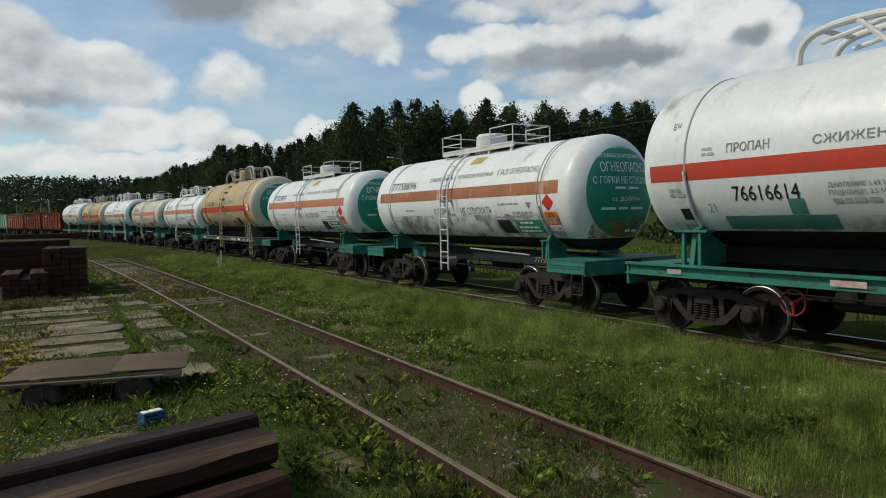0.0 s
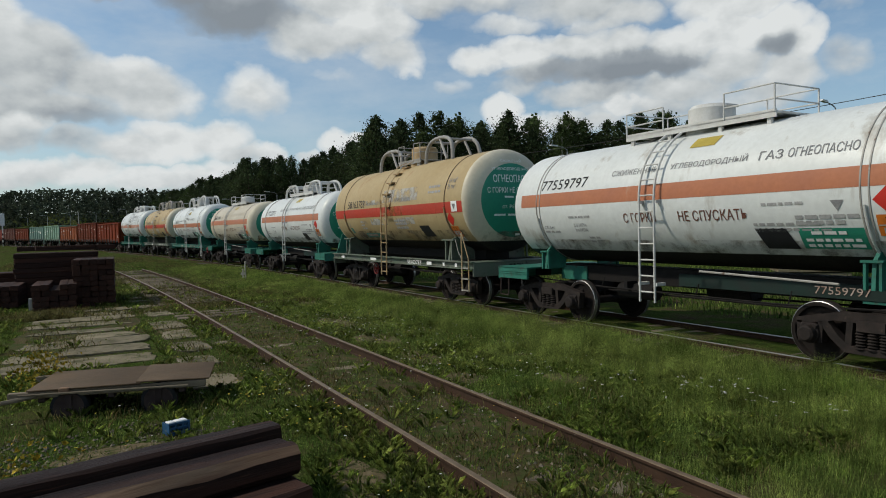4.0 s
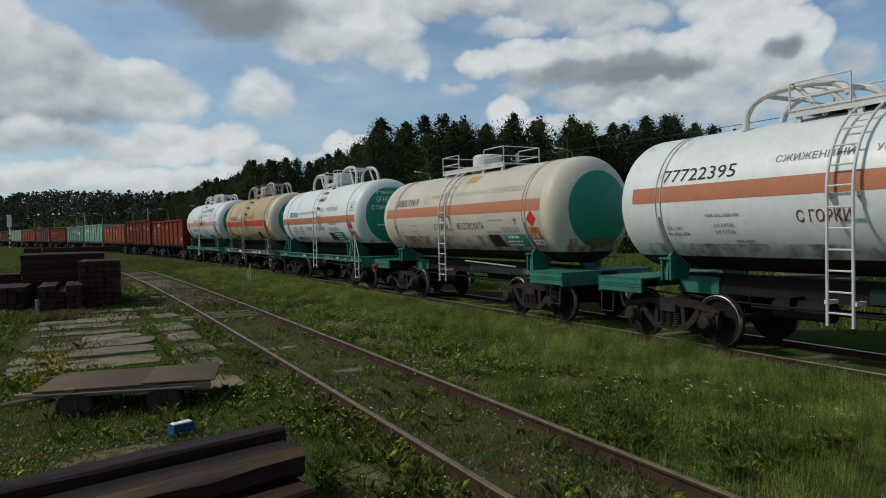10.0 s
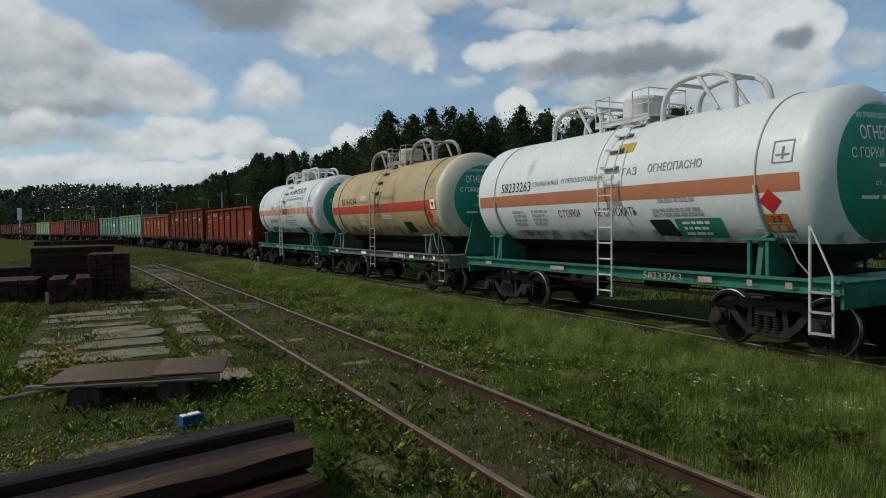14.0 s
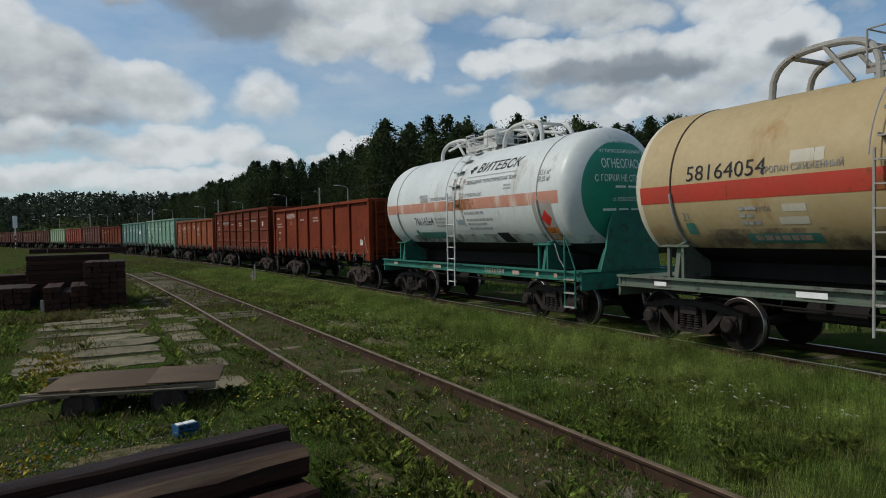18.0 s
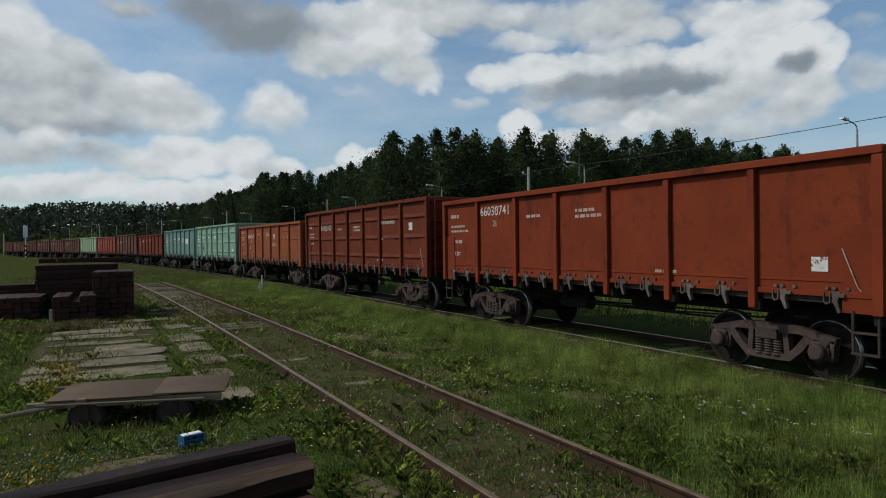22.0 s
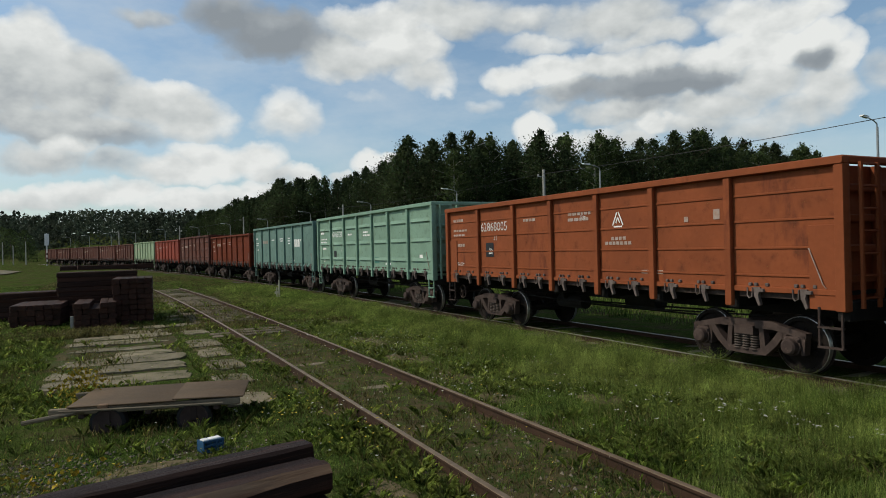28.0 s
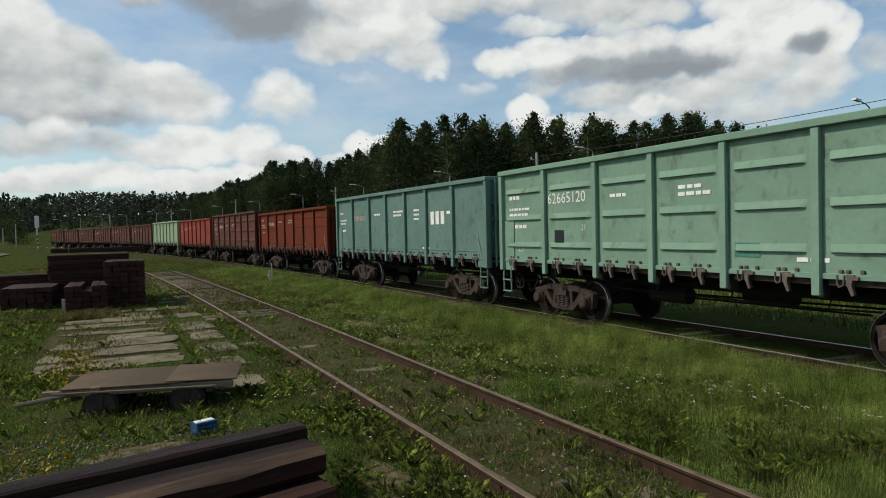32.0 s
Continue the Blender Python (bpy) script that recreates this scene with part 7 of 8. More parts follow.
def concrete_stack():
    rng = random.Random(3)
    me = Shape("concrete").prism([(-0.14, 0.0), (0.14, 0.0), (0.1, 0.2), (-0.1, 0.2)], "x", -1.35, 1.35).mesh("concrete_sleeper")
    for l in range(6):
        for j in range(5):
            ob = new("concrete_sleeper", me)
            ob.matrix_basis = pose(26.9, 17.4, gz(26.9, 17.4) + l * 0.27, 0, 0, -42) @ pose(rng.uniform(-.1, .1), (j - 2) * 0.32, 0)
            tagged(ob, "pale concrete sleeper in a stack behind the line", "concrete sleeper", "concrete sleeper stack")


concrete_stack()


def signal_mast(x, y):
    g = gz(x, y)
    t = thing("signal_mast", pose(x, y, g, 0, 0, 6), "white signal mast with a black and white striped foot", "railway signal")
    part("mast", Shape("lamp_head", "dark_panel").tube([(0, 0, 2.9), (0, 0, 7.4)], 0.12, 8), t)
    for i in range(6):
        part("foot_stripe", Shape("dark_panel" if i % 2 else "lamp_head").tube([(0, 0, i * 0.5 - 0.1), (0, 0, i * 0.5 + 0.4)], 0.12, 8), t)
    part("signal_head", Shape("lamp_head").box(-0.45, 0.45, -0.12, 0.12, 4.6, 7.3, 0, 0.1), t)


signal_mast(-16.0, 177.0)
for x, y, top in ((-27.5, 198.1, 7.0), (-25.3, 198.4, 6.0), (-22.6, 198.7, 7.0), (-12.5, 214, 7.0)):
    g = gz(x, y)
    p = thing("lamp_pole", pose(x, y, g), "thin pale pole in the far yard", "pole", "far poles")
    part("pole", Shape("pole_concrete").tube([(0, 0, -0.2), (0, 0, top - g)], [0.14, 0.1], 7), p)

road = Shape("concrete")
pts = [(-40, 88), (-30, 100), (-22, 112), (-16, 112), (-12.2, 102), (-12.4, 92), (-16, 84)]
road.face([(x, y, gz(x, y) + 0.12) for x, y in pts])
tagged(new("road", road.mesh("road")), "pale gravel road in the far yard", "road", kind="structure")


# ---- trees ----
def leaf_quads(centres, sizes, rng):
    """Small leaf clumps as bent quads, as arrays."""
    n = len(centres)
    a = rng.normal(size=(n, 3))
    a /= np.linalg.norm(a, axis=1)[:, None]
    b = np.cross(a, rng.normal(size=(n, 3)))
    b /= np.linalg.norm(b, axis=1)[:, None]
    c = np.cross(a, b)
    s = np.asarray(sizes)[:, None]
    j = rng.uniform(0.6, 1.3, size=(n, 4, 1))
    v = np.stack([centres - b * s * j[:, 0], centres - c * s * 0.7 * j[:, 1] + a * s * 0.25, centres + b * s * j[:, 2], centres + c * s * 0.7 * j[:, 3] + a * s * 0.2], 1)
    return v.reshape(-1, 3)


def quad_mesh(name, verts, material, per=4):
    n = len(verts)
    me = bpy.data.meshes.new(name)
    me.vertices.add(n)
    me.vertices.foreach_set("co", np.ascontiguousarray(verts, dtype=np.float32).ravel())
    me.loops.add(n)
    me.loops.foreach_set("vertex_index", np.arange(n, dtype=np.int32))
    me.polygons.add(n // per)
    me.polygons.foreach_set("loop_start", np.arange(0, n, per, dtype=np.int32))
    me.materials.append(M[material])
    me.update(calc_edges=True)
    return me


def tree_meshes(kind, seed, h):
    """Trunk with limbs, and a crown of leaf clumps gathered on the limbs."""
    rng = np.random.default_rng(seed)
    trunk = Shape("birch" if kind == "birch" else "bark")
    lean = rng.uniform(-0.02, 0.02, 2) * h
    trunk.tube([(0, 0, -0.3), (lean[0] * 0.3, lean[1] * 0.3, h * 0.35), (lean[0] * 0.7, lean[1] * 0.7, h * 0.7), (lean[0], lean[1], h * 0.97)], [0.02 * h, 0.014 * h, 0.009 * h, 0.002 * h], 8)
    cs, ss = [], []
    levels = 40 if kind == "spruce" else 34
    for i in range(levels):
        t = i / (levels - 1)
        if kind == "spruce":
            z0, reach = 0.12 + 0.86 * t, 0.175 * (1 - t) ** 0.9 + 0.006
        elif kind == "pine":
            z0, reach = 0.36 + 0.62 * t, 0.215 * math.sin(math.pi * min(1, 0.25 + 0.76 * t)) ** 0.8 + 0.012
        else:
            z0, reach = 0.22 + 0.75 * t, 0.23 * math.sin(math.pi * min(1, 0.16 + 0.82 * t)) ** 0.8 + 0.012
        for k in range(3):
            a = i * 2.4 + k * 2.1 + rng.uniform(-0.5, 0.5)
            l = h * reach * rng.uniform(0.4, 1.2)
            droop = -0.25 if kind == "spruce" else 0.3
            tip = np.array([math.cos(a) * l + lean[0] * z0, math.sin(a) * l + lean[1] * z0, h * z0 + droop * l + rng.uniform(-0.2, 0.2)])
            root = np.array([lean[0] * z0, lean[1] * z0, h * z0 - 0.1])
            if i % 4 == 0:
                trunk.tube([root, (root + tip) / 2 + [0, 0, 0.1], tip], [0.05, 0.035, 0.012], 4, caps=False)
            m = int(26 + 48 * l / (0.2 * h))
            u = rng.uniform(0.12, 1.06, m)[:, None]
            p = root + (tip - root) * u + np.clip(rng.normal(size=(m, 3)), -1.5, 1.5) * (0.26 + 0.17 * l) * [1, 1, 0.9]
            cs.append(p)
            ss.append(rng.uniform(0.06, 0.17, m) * (h / 18))
            cs.append(root + (tip - root) * rng.uniform(0.1, 0.8, 4)[:, None] + rng.normal(size=(4, 3)) * 0.3)
            ss.append(rng.uniform(0.26, 0.46, 4) * (h / 18))
    m = 60
    cs.append(np.array([lean[0], lean[1], h * 0.95]) + np.clip(rng.normal(size=(m, 3)), -1.4, 1.4) * [0.4, 0.4, h * 0.03])
    ss.append(rng.uniform(0.12, 0.3, m) * (h / 18))
    crown = quad_mesh("crown", leaf_quads(np.concatenate(cs), np.concatenate(ss), rng), "pine" if kind != "birch" else "leaf")
    return trunk.mesh("trunk"), crown


TREES = [(k, *tree_meshes(k, 40 + i, h)) for i, (k, h) in enumerate((("pine", 19), ("birch", 18), ("spruce", 20), ("pine", 17), ("birch", 16), ("spruce", 17)))]
WORD = {"pine": "dark pine with an open crown", "birch": "leafy birch with a rounded crown", "spruce": "dark pointed spruce"}
BASE_H = [19, 18, 20, 17, 16, 17]


def plant_tree(i, x, y, h, turn):
    kind, trunk, crown = TREES[i]
    k = h / BASE_H[i]
    t = thing("tree", pose(x, y, gz(x, y), 0, 0, turn) @ Matrix.Scale(k, 4), WORD[kind] + " at the wood's edge", "tree", "trees behind the line")
    part("trunk", trunk, t)
    part("crown", crown, t)


# the wood's edge: places along it, and how high the tree tops stand there above the camera's eye
EDGE = [(118, 83, 18.6), (112, 80, 18.8), (100, 78, 18.6), (88, 76, 19.0), (78, 74, 19.2), (72, 72, 19.0), (68, 80, 19.0), (62, 78, 18.8), (57, 77, 19.0), (55, 90, 19.0), (50, 87, 18.8), (45, 85, 19.0), (41, 85, 19.0), (39, 89, 19.0), (43, 109, 18.6), (44, 126, 19.0), (42, 140, 19.0), (33, 144, 18.8), (33, 167, 19.0), (31, 196, 18.5), (30, 224, 18.8), (27, 262, 18.6), (24, 298, 19.0)]
rng = random.Random(21)
ex, ey, ez = [np.array([e[i] for e in EDGE], float) for i in range(3)]
dist = np.concatenate([[0], np.cumsum(np.hypot(np.diff(ex), np.diff(ey)))])
d = 0.0
while d < dist[-1]:
    x, y, top = np.interp(d, dist, ex), np.interp(d, dist, ey), np.interp(d, dist, ez)
    for row in range(2):
        px, py = x + rng.uniform(-1.5, 1.5) + row * 4.5, y + rng.uniform(-1.5, 1.5) + row * 4.0
        h = (top - gz(px, py)) * rng.uniform(0.80, 1.03) + row * 0.8
        plant_tree(rng.choice((0, 0, 0, 1, 1, 2, 3, 3, 3, 4, 4)), px, py, max(7.0, h), rng.uniform(0, 360))
    d += rng.uniform(1.9, 3.6) + d * 0.004


def far_woods():
    """The ridge of woods in the distance and the depth of the near wood, as one mass of tree shapes."""
    rng = np.random.default_rng(5)
    out = []

    def tree(x, y, h, n, r, fine=1.0):
        t = rng.uniform(0.05, 1.0, n)
        a = rng.uniform(0, 2 * math.pi, n)
        rad = r * (1 - t) ** 0.6 * np.sqrt(rng.uniform(0.1, 1, n)) + 0.15
        p = np.stack([x + rad * np.cos(a), y + rad * np.sin(a), land(x, y) + t * h], 1)
        out.append(leaf_quads(p, rng.uniform(0.6, 1.3, n) * (h / 16) * fine, rng))
    for _ in range(2400):
        x = rng.uniform(-260, 190)
        y = rng.uniform(330, 470)
        tree(x, y, rng.uniform(11.5, 14), 36, rng.uniform(3.4, 5.0))
    for _ in range(620):
        k = rng.uniform(0, dist[-1])
        x, y = np.interp(k, dist, ex) + rng.uniform(5, 22), np.interp(k, dist, ey) + rng.uniform(4, 18)
        tree(x, y, (np.interp(k, dist, ez) - land(x, y)) * rng.uniform(0.74, 0.98), 96, rng.uniform(2.4, 3.6), 0.55)
    for _ in range(60):
        x, y = rng.uniform(-60, -26), rng.uniform(255, 300)
        tree(x, y, rng.uniform(9, 15), 40, rng.uniform(2.2, 3.4))
    tagged(new("far_woods", quad_mesh("far_woods", np.concatenate(out), "ridge")), "dark mixed woods on the ridge", "woods", kind="stuff")


far_woods()


def bushes():
    rng = np.random.default_rng(9)
    places = [(-11.5, 205, 3.2, 5.5), (-13, 203, 2.4, 3.6), (-30, 230, 4, 9), (-27, 236, 3.5, 8), (-33, 240, 4, 9), (-24, 215, 3.0, 5.0), (-38, 225, 4, 8), (-44, 232, 4, 9), (-50, 228, 4, 8)]
    places += [(rng.uniform(20, 75), rng.uniform(60, 84), rng.uniform(1.5, 2.6), rng.uniform(2, 4.5)) for _ in range(26)]
    places += [(rng.uniform(26, 66), rng.uniform(14, 62), rng.uniform(1.2, 2.4), rng.uniform(1.3, 3.0)) for _ in range(56)]
    for x, y, r, h in places:
        n = int(260 + 60 * h)
        a, t = rng.uniform(0, 6.283, n), rng.uniform(0, 1, n)
        rad = r * np.sin(np.pi * np.clip(0.25 + 0.72 * t, 0, 1)) * np.sqrt(rng.uniform(0.2, 1, n)) * (1 + 0.3 * np.sin(3 * a + x))
        p = np.stack([rad * np.cos(a), rad * np.sin(a), t * h], 1) + rng.normal(size=(n, 3)) * 0.15
        b = thing("bush", pose(x, y, gz(x, y)), "dense dark green bush before the wood", "bush", "bushes", data=None)
        part("foliage", quad_mesh("foliage", leaf_quads(p, rng.uniform(0.15, 0.35, n), rng), "leaf"), b)
        part("stem", Shape("bark").tube([(0, 0, -0.2), (0.1, 0, h * 0.5), (0.2, 0.1, h * 0.8)], [0.09, 0.06, 0.02], 6), b)


bushes()


# ---- grass and flowers ----
def blades(name, pts, hs, ws, material, label, rng, lean=0.35, category="grass", out=None, thin=False):
    """Each blade is one bent strip of two faces."""
    n = len(pts)
    a = rng.uniform(0, 2 * math.pi, n)
    side = np.stack([np.cos(a), np.sin(a), np.zeros(n)], 1)
    tilt = np.stack([np.cos(a + 1.57) , np.sin(a + 1.57), np.zeros(n)], 1) * (rng.uniform(-1, 1, n) * lean)[:, None]
    hs, ws = np.asarray(hs)[:, None], np.asarray(ws)[:, None]
    up = np.array([0, 0, 1.0])
    mid = pts + up * hs * 0.55 + tilt * hs * 0.3
    tip = pts + up * hs + tilt * hs
    if out is not None:
        side = np.stack([-np.sin(out), np.cos(out), np.zeros(n)], 1)
        tilt = np.stack([np.cos(out), np.sin(out), np.zeros(n)], 1) * (rng.uniform(0.25, 1, n) * lean)[:, None]
        mid, tip = pts + up * hs * 0.6 + tilt * hs * 0.35, pts + up * hs * (1 - 0.25 * lean) + tilt * hs
    if thin:
        v = np.stack([pts - side * ws, pts + side * ws, tip], 1).reshape(-1, 3)
        return tagged(new(name, quad_mesh(name, v, material, 3)), label, category, kind="stuff")
    v = np.stack([pts - side * ws, pts + side * ws, mid + side * ws * 0.8, tip, mid - side * ws * 0.8], 1).reshape(-1, 3)
    tagged(new(name, quad_mesh(name, v, material, 5)), label, category, kind="stuff")


def lands(x, y):
    return np.array([land(float(a), float(b)) for a, b in zip(x, y)])


def clumpy(rng, n, box, size, keep):
    """Points in a box, thick where a noise is high, thinner with distance."""
    x = rng.uniform(box[0], box[1], n)
    u = rng.uniform(0, 1, n)
    y = box[2] + (box[3] - box[2]) * u ** 1.7
    k = np.array([noise.noise((a / size, b / size, 5.0)) for a, b in zip(x, y)])
    ok = k + rng.uniform(-0.35, 0.35, n) > keep
    return x[ok], y[ok]


def track_x(y):
    return np.interp(y, _ty, _tx)


BALD = ((5.35, 9.3, 0.35, 0.5), (5.45, 11.2, 0.4, 0.8), (5.6, 13.6, 0.5, 0.9), (5.7, 16.6, 0.5, 1.1), (6.4, 21.5, 0.6, 1.2), (6.6, 8.3, 0.35, 0.5), (2.25, 6.0, 0.3, 0.7), (0.2, 8.1, 0.7, 0.35), (-0.9, 7.6, 0.8, 0.4), (-2.2, 8.0, 0.7, 0.4), (1.9, 11.4, 0.4, 0.6), (1.9, 17.8, 0.4, 0.7))


def bald(x, y, rng, share):
    """True where a blade falls on one of the thin spots."""
    hit = np.zeros(len(x), bool)
    for cx, cy, rx, ry in BALD:
        hit |= ((x - cx) / rx) ** 2 + ((y - cy) / ry) ** 2 < rng.uniform(0.5, 1.2, len(x))
    return hit & (rng.uniform(0, 1, len(x)) < share)


def sow():
    rng = np.random.default_rng(12)
    # turf everywhere near, but thin on the slabs, the beams and inside the siding
    x, y = clumpy(rng, 820000, (-9, 10.3, 4, 60), 0.8, 0.0)
    lat = x - track_x(y)
    sx = lat + TRACK_D - SIDING_D
    inside = abs(sx) < 0.8
    slab = (x > -1.6) & (x < 1.25) & (y > 13.6) & (y < 25)
    strip = (x > 1.4) & (x < 2.3) & (y > 10.5) & (y < 28) | (sx > 1.0) & (sx < 2.2) & (y > 8) & (y < 19) & (np.sin(y * 1.9) + np.sin(y * 0.83 + 1) > 0.1)
    pile = (y < 6.9) & (x < 1.75)
    truck = (x > -0.8) & (x < 1.5) & (y > 9.9) & (y < 11.4)
    dirt = (x > -2.5) & (x < 1.0) & (y > 6.8) & (y < 9.2)
    ok = (lat < -1.9) & ~pile & (rng.uniform(0, 1, len(x)) > np.where(inside, 0.55, np.where(slab | strip, 0.8, np.where(dirt, 0.72, np.where(truck, 0.9, 0.0)))))
    on_rail = (abs(abs(sx) - 0.8) < 0.06)
    ok &= ~on_rail & ~bald(x, y, rng, 0.68)
    x, y = x[ok], y[ok]
    z = lands(x, y)
    far = np.clip(y / 22, 0.7, 2.4)
    h = rng.uniform(0.03, 0.12, len(x)) * np.where((x - track_x(y)) < -5.2, 1.0, 1.25)
    blades("short_grass", np.stack([x, y, z], 1), h, 0.0025 * far * rng.uniform(0.6, 1.6, len(x)), "grass", "short uneven meadow grass", rng, 0.95, thin=True)
    # tall grass between the siding and the line
    x, y = clumpy(rng, 520000, (4.6, 9.6, 2.5, 46), 0.7, 0.02)
    lat = x - track_x(y)
    edge = np.clip((lat + 6.4) / 3.6, 0, 1)
    ok = ~bald(x, y, rng, 0.9) & (lat < -1.75) & (lat > -6.3) & (rng.uniform(0, 1, len(x)) < 0.25 + 0.75 * edge)
    x, y, edge = x[ok], y[ok], edge[ok]
    z = lands(x, y)
    h = rng.uniform(0.08, 0.22, len(x)) + 0.20 * edge * rng.uniform(0, 1, len(x))
    far = np.clip(y / 18, 0.8, 2.2)
    blades("tall_grass", np.stack([x, y, z], 1), h, 0.0022 * far * rng.uniform(0.6, 1.5, len(x)), "tall_grass", "tall fine grass beside the running line", rng, 0.75, thin=True)
    # the thick strip along the ballast's edge, highest where the siding comes near
    n = 170000
    y = 1.5 + 40 * rng.uniform(0, 1, n) ** 1.7
    x = track_x(y) + rng.uniform(-3.7, -1.32, n)
    lat = x - track_x(y)
    swell = np.array([noise.noise((a / 0.55, b / 0.9, 8.0)) for a, b in zip(x, y)])
    ok = swell + rng.uniform(-0.4, 0.4, n) > np.where(lat > -1.75, 0.12, -0.1)
    x, y, lat, swell = x[ok], y[ok], lat[ok], swell[ok]
    h = (rng.uniform(0.12, 0.30, len(x)) + 0.22 * np.clip(swell + 0.25, 0, 1)) * np.where(y < 17, 1.15, 0.85) * np.where(lat > -1.7, 0.8, 1.0)
    blades("line_grass", np.stack([x, y, lands(x, y)], 1), h, 0.0024 * np.clip(y / 14, 0.8, 2.2) * rng.uniform(0.6, 1.5, len(x)), "tall_grass", "high pale grass along the edge of the ballast", rng, 0.8, thin=True)
    # weeds with wide leaves: between the rails, near the crate and trolley
    x, y = clumpy(rng, 70000, (-4.5, 6.5, 4.5, 26), 0.6, 0.05)
    sx = x - track_x(y) + TRACK_D - SIDING_D
    ok = ~((y < 6.9) & (x < 1.75)) & (abs(abs(sx) - 0.8) > 0.05) & ~((x > -1.6) & (x < 1.2) & (y > 13.6) & (y < 25) & (rng.uniform(0, 1, len(x)) < 0.95)) & ~((abs(sx) < 0.8) & (rng.uniform(0, 1, len(x)) < 0.2))
    x, y = x[ok], y[ok]
    blades("weeds", np.stack([x, y, lands(x, y)], 1), rng.uniform(0.02, 0.065, len(x)), rng.uniform(0.003, 0.007, len(x)), "weed", "broad-leaved weeds", rng, 1.3, "weeds")
    # single tufts, wider and lusher outside the siding, small leafy rosettes between its rails
    for name, n, box, hs, w, leaf, material, label in (
            ("grass_tufts", 9000, (-4.5, 9.2, 4.2, 34), (0.07, 0.21), 0.0026, 13, "tall_grass", "lush tufts of grass"),
            ("leafy_weeds", 46000, (-4.5, 8.6, 4.2, 28), (0.016, 0.050), 0.0038, 7, "weed", "low rosettes of broad green leaves")):
        x, y = clumpy(rng, n * 2, box, 1.1 if leaf == 13 else 0.5, 0.02)
        sx = x - track_x(y) + TRACK_D - SIDING_D
        bare = (abs(sx) < 0.85) & (rng.uniform(0, 1, len(x)) < (0.88 if leaf == 13 else 0.30))
        bare |= (x > -1.6) & (x < 1.3) & (y > 13.6) & (y < 25) & (rng.uniform(0, 1, len(x)) < 0.93)
        bare |= (x > 1.4) & (x < 2.3) & (y > 10.5) & (y < 28) & (rng.uniform(0, 1, len(x)) < 0.85)
        bare |= (x > -2.5) & (x < 1.6) & (y > 6.8) & (y < 11.5) & (rng.uniform(0, 1, len(x)) < 0.7)
        ok = ~bare & ~bald(x, y, rng, 0.6) & (x - track_x(y) < -2.0) & ~((y < 6.9) & (x < 1.8)) & (abs(abs(sx) - 0.8) > 0.07)
        x, y = np.repeat(x[ok], leaf), np.repeat(y[ok], leaf)
        size = np.repeat(rng.uniform(hs[0], hs[1], ok.sum()), leaf)
        a = rng.uniform(0, 2 * math.pi, len(x))
        x, y = x + 0.035 * np.cos(a), y + 0.035 * np.sin(a)
        blades(name, np.stack([x, y, lands(x, y)], 1), size * rng.uniform(0.6, 1.1, len(x)), w * np.clip(y / 14, 0.9, 2.0) * rng.uniform(0.7, 1.4, len(x)), material, label, rng, 0.9, "grass" if leaf == 13 else "weeds", out=a)
    # dry tufts
    x, y = clumpy(rng, 60000, (-4, 9.3, 4, 40), 1.3, 0.16)
    ok = (x - track_x(y) < -1.6) & ~((y < 6.9) & (x < 1.75))
    x, y = x[ok], y[ok]
    blades("dry_grass", np.stack([x, y, lands(x, y)], 1), rng.uniform(0.05, 0.17, len(x)), rng.uniform(0.0025, 0.005, len(x)), "dry", "dry straw-coloured grass", rng, 0.7)
    # yellowed grass round the far end of the disused track
    x, y = clumpy(rng, 90000, (-5.5, 8.6, 22, 72), 2.2, 0.0)
    sx = x - track_x(y) + TRACK_D - SIDING_D
    ok = (x - track_x(y) < -2.4) & ~((abs(sx) < 0.8) & (rng.uniform(0, 1, len(x)) < 0.6)) & (abs(abs(sx) - 0.8) > 0.07) & ~((x < 1.1) & (y > 24.5) & (y < 31.5))
    x, y = x[ok], y[ok]
    blades("yellowed_grass", np.stack([x, y, lands(x, y)], 1), rng.uniform(0.06, 0.20, len(x)), rng.uniform(0.004, 0.009, len(x)), "dry", "yellowed grass round the far end of the disused track", rng, 0.7)
    # grass on the far side of the line and in the far yard
    x = rng.uniform(13, 34, 40000)
    y = rng.uniform(2, 70, 40000)
    ok = x - track_x(y) > 3.4
    x, y = x[ok], y[ok]
    blades("far_grass", np.stack([x, y, lands(x, y)], 1), rng.uniform(0.08, 0.28, len(x)), rng.uniform(0.010, 0.024, len(x)), "grass", "rough grass beyond the line", rng, 0.5)


sow()


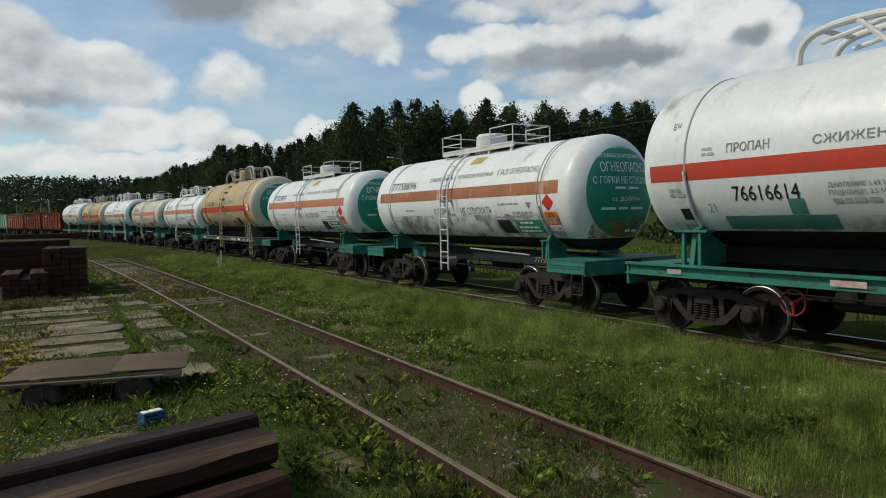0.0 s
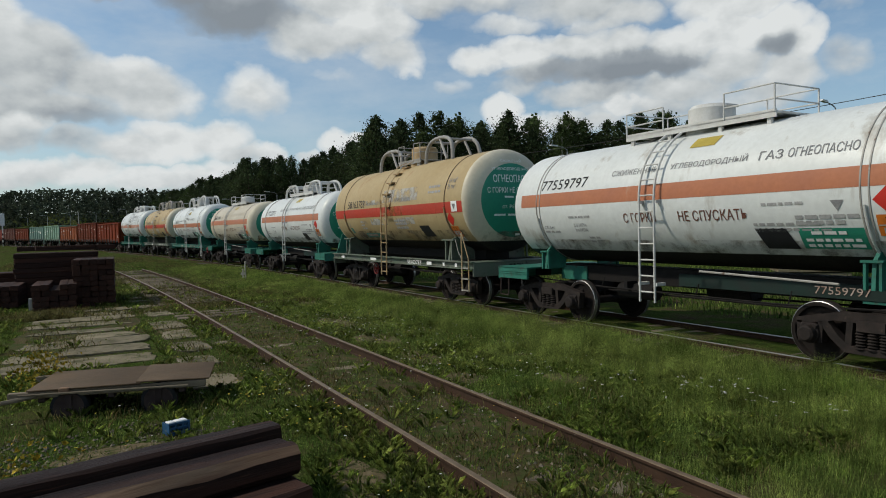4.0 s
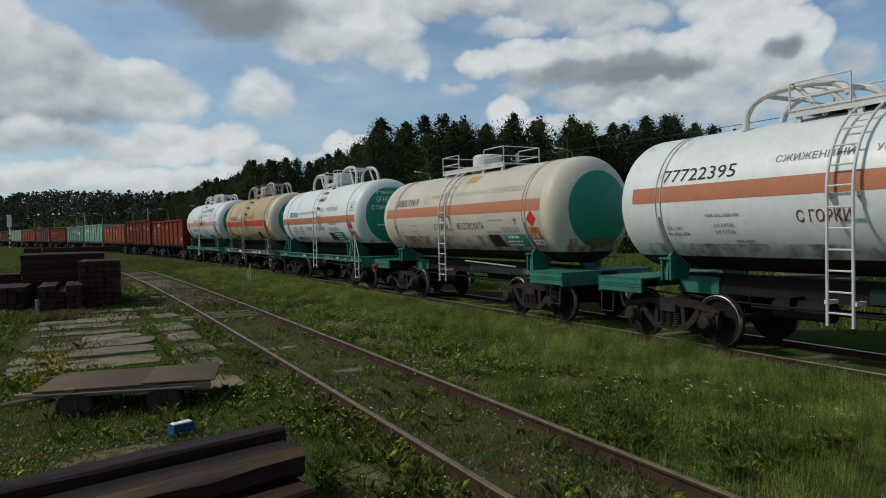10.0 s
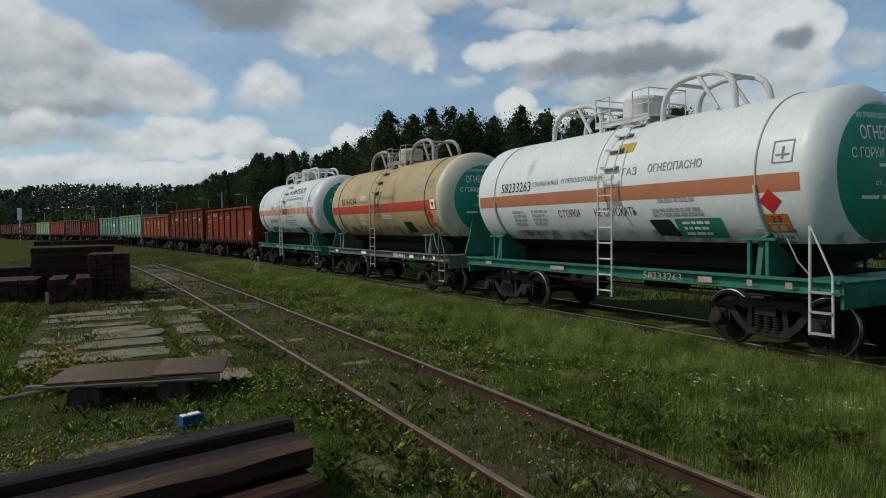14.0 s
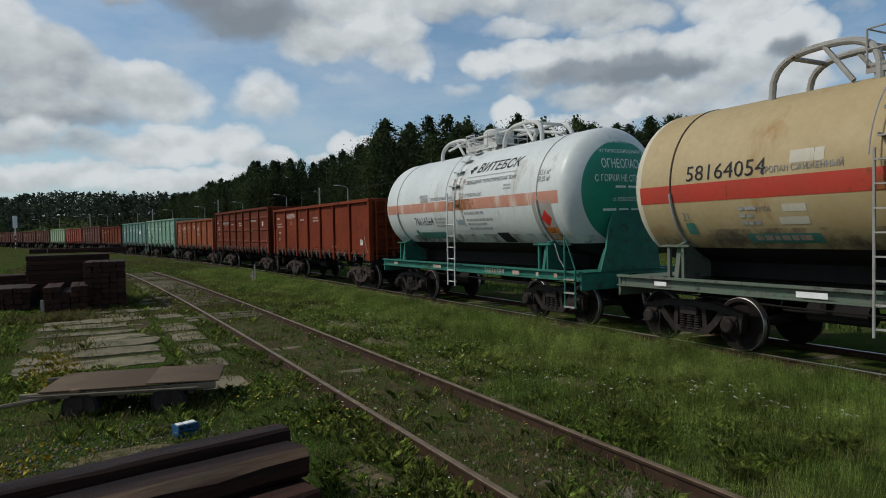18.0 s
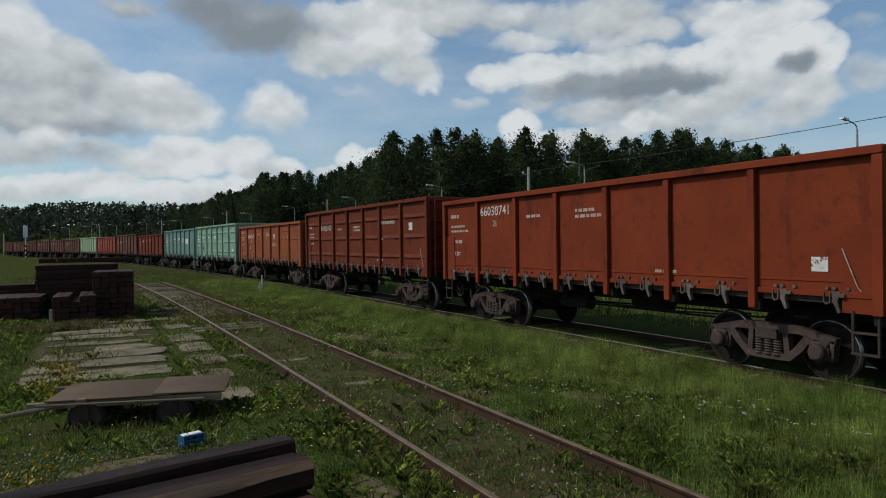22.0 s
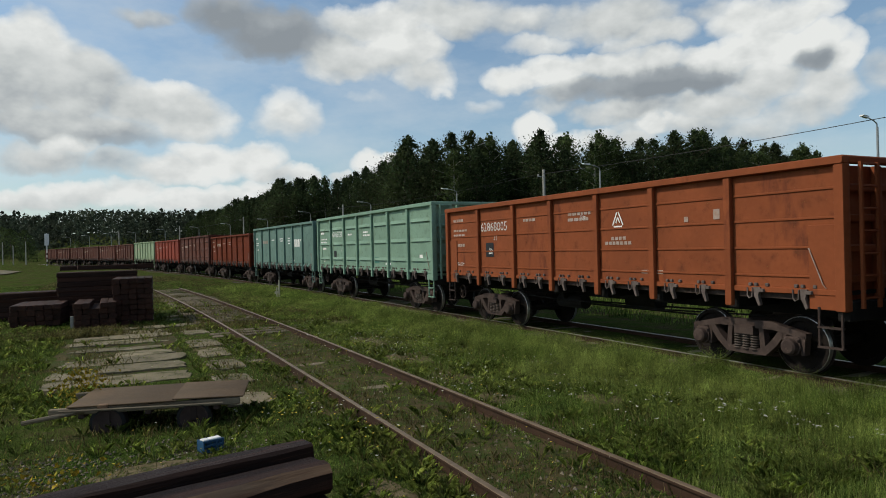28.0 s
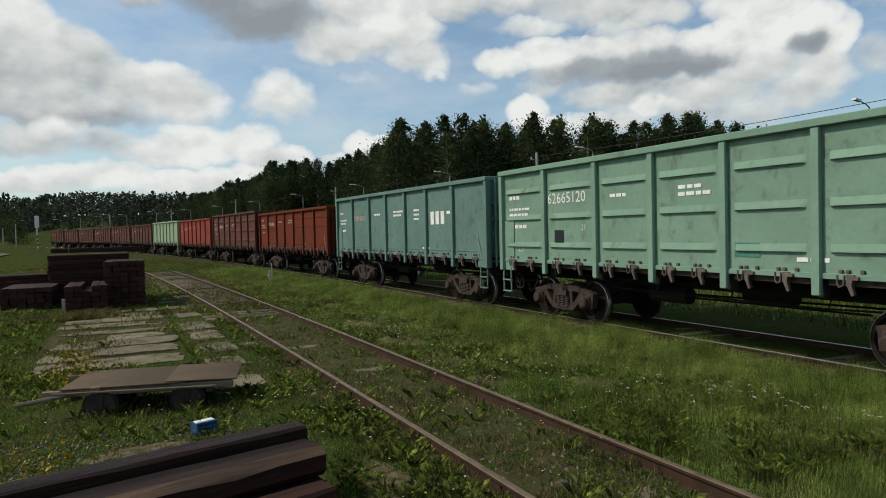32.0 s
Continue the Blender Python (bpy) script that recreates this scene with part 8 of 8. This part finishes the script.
def flowers():
    rng = np.random.default_rng(3)
    disc, stem, yellow = Shape("petal"), [], Shape("petal_yellow")

    def head(s, x, y, z, r):
        n = 6
        s.v += [(x + r * math.cos(2 * math.pi * i / n), y + r * math.sin(2 * math.pi * i / n), z + float(rng.uniform(-0.3, 0.3)) * r) for i in range(n)]
        s.f.append(tuple(range(len(s.v) - n, len(s.v))))
        s.k.append(0)
    # yarrow: flat umbels on tall stems near the line
    for cx, cy, n, spread in ((6.35, 6.75, 6, 0.35), (6.85, 5.9, 14, 0.4), (6.8, 5.05, 9, 0.35), (7.4, 5.4, 4, 0.3), (7.2, 4.5, 5, 0.3), (5.9, 6.3, 4, 0.4), (5.6, 8.1, 5, 0.5)):
        for _ in range(n):
            x, y = cx + rng.normal() * spread * 0.6, cy + rng.normal() * spread * 0.6
            z = land(x, y) + rng.uniform(0.28, 0.42)
            for _ in range(4):
                head(disc, x + rng.normal() * 0.016, y + rng.normal() * 0.016, z + rng.normal() * 0.004, rng.uniform(0.007, 0.013))
            stem.append((x, y))
    # daisies in drifts
    for cx, cy, n, spread in ((5.5, 17.2, 60, 0.6), (5.9, 16.0, 70, 0.6), (5.0, 21.0, 55, 0.9), (6.6, 15.2, 40, 0.8), (7.4, 15.5, 30, 0.9), (4.9, 13.2, 14, 0.4), (6.2, 12, 60, 0.9), (5.6, 14.5, 90, 0.6), (5.3, 10.0, 40, 0.4), (6.5, 28, 40, 1.6), (6.6, 8.6, 26, 0.4), (3.6, 15, 14, 0.9), (2.3, 9.2, 40, 0.7), (2.0, 10.2, 30, 0.5), (2.6, 8.0, 30, 0.5), (-1.8, 11, 40, 1.0), (-2.8, 15, 40, 1.2), (7.6, 20, 25, 1.0)):
        for _ in range(n):
            x, y = cx + rng.normal() * spread, cy + rng.normal() * spread * 1.3
            if x - track_x(y) > -2.2:
                continue
            z = land(x, y) + rng.uniform(0.08, 0.24)
            head(disc if rng.random() < (0.9 if x > 3.3 else 0.35) else yellow, x, y, z, rng.uniform(0.012, 0.02))
    for _ in range(1400):
        x, y = rng.uniform(-4, 9), 5 + 29 * rng.random() ** 1.3
        if x - track_x(y) < -2.2 and not (y < 6.9 and x < 1.8):
            head(disc if rng.random() < 0.5 else yellow, x, y, land(x, y) + rng.uniform(0.06, 0.2), rng.uniform(0.008, 0.014))
    tagged(new("white_flowers", disc.mesh("white_flowers", 0)), "small white daisies and yarrow heads in the grass", "flowers", kind="stuff")
    tagged(new("yellow_flowers", yellow.mesh("yellow_flowers", 0)), "small yellow flowers in the grass", "flowers", kind="stuff")
    sx = np.array([p[0] for p in stem])
    sy = np.array([p[1] for p in stem])
    blades("flower_stems", np.stack([sx, sy, lands(sx, sy)], 1), np.full(len(sx), 0.36), np.full(len(sx), 0.004), "weed", "thin flower stems", rng, 0.1, "flowers")
    # yellow weed beside the trolley and the rusty patch
    p = []
    for cx, cy, r, n, hh in ((-0.66, 11.75, 0.20, 420, 0.66), (-0.8, 8.35, 0.35, 130, 0.08), (-2.6, 9.0, 0.25, 50, 0.12)):
        q = np.stack([cx + rng.normal(size=n) * r, cy + rng.normal(size=n) * r, rng.uniform(0.05, 1, n) * hh], 1)
        q[:, 2] += lands(q[:, 0], q[:, 1])
        p.append(q)
    p = np.concatenate(p)
    tagged(new("yellow_weed", quad_mesh("yellow_weed", leaf_quads(p, rng.uniform(0.018, 0.045, len(p)), rng), "yellow_weed")), "yellow flowering weed by the trolley", "weeds", kind="stuff")


flowers()


def bare_patches():
    """Thin spots of pale gravelly soil beside the disused track and the beams."""
    rng = random.Random(31)
    for x, y, rx, ry in BALD + ((-0.2, 19.0, 1.5, 4.8),):
        s = Shape("dry_soil" if rx < 1 else "trackbed")
        for k in (0.0, 0.45, 0.8, 1.0):
            for j in range(18):
                a = 2 * math.pi * j / 18
                q = k * (1 + 0.35 * noise.noise((math.cos(a) * 1.7 + x, math.sin(a) * 1.7 + y, 0)))
                px, py = x + rx * q * math.cos(a), y + ry * q * math.sin(a)
                s.v.append((px, py, land(px, py) + (0.014 if k < 1 else -0.02)))
        for i in range(3):
            for j in range(18):
                m = (j + 1) % 18
                s.f.append((i * 18 + j, i * 18 + m, i * 18 + 18 + m, i * 18 + 18 + j) if i else (j, 18 + m, 18 + j))
                s.k.append(0)
        tagged(new("bare_soil", s.mesh("bare_soil", 180)), "thin patch of pale gravelly soil", "soil", "bare patches", kind="structure")


bare_patches()


def gravel():
    """Loose stones on the bare ground and between the rails."""
    rng = np.random.default_rng(17)
    s = Shape("stone")
    base = [(1, 0, 0), (0, 1, 0), (-1, 0, 0), (0, -1, 0), (0, 0, 0.8), (0.5, 0.5, -0.4)]
    for _ in range(3000):
        if rng.random() < 0.55:
            x, y, r = rng.uniform(-2.8, 1.6), rng.uniform(6.8, 9.4), rng.uniform(0.008, 0.03)
        else:
            y = 3 + 16 * rng.random() ** 1.4
            x, r = track_x(y) - TRACK_D + SIDING_D + rng.uniform(-1.3, 1.3), rng.uniform(0.012, 0.035)
        z = land(x, y) + r * 0.3
        k = rng.uniform(0.6, 1.3, (5, 1))
        q = np.array(base[:5]) * k * r + [x, y, z]
        i = len(s.v)
        s.v += [tuple(p) for p in q]
        for a, b in ((0, 1), (1, 2), (2, 3), (3, 0)):
            s.f.append((i + a, i + b, i + 4))
            s.k.append(0)
    tagged(new("gravel", s.mesh("gravel", 0)), "loose grey stones on bare soil", "gravel", kind="stuff")


gravel()


# ---- the moving train ----
def run(t):
    """Metres that the train has come by t seconds, from its place at 16 s."""
    u = (t - 16.0) / 16.0
    return (((-0.6966 * u - 0.25) * u - 0.2999) * u + 73.1217) * u + 0.13


def motions():
    for wagon, axles, centre, rolls, half in TRAIN:
        rows = []
        for t in range(0, 33):
            s = centre - run(t)
            xa, ya, za, _ = track(s - half)
            xb, yb, zb, _ = track(s + half)
            rows.append((float(t), pose((xa + xb) / 2, (ya + yb) / 2, (za + zb) / 2, math.degrees(math.atan2(zb - za, 2 * half)), 0, math.degrees(math.atan2(xa - xb, yb - ya)))))
        walk(wagon, rows)
        if rolls:
            for wheelset, y in axles:
                walk(wheelset, [(f / 30.0, pose(0, y, 0.475, math.degrees(run(f / 30.0) / 0.475), 0, 0)) for f in range(0, 961, 4)])


motions()
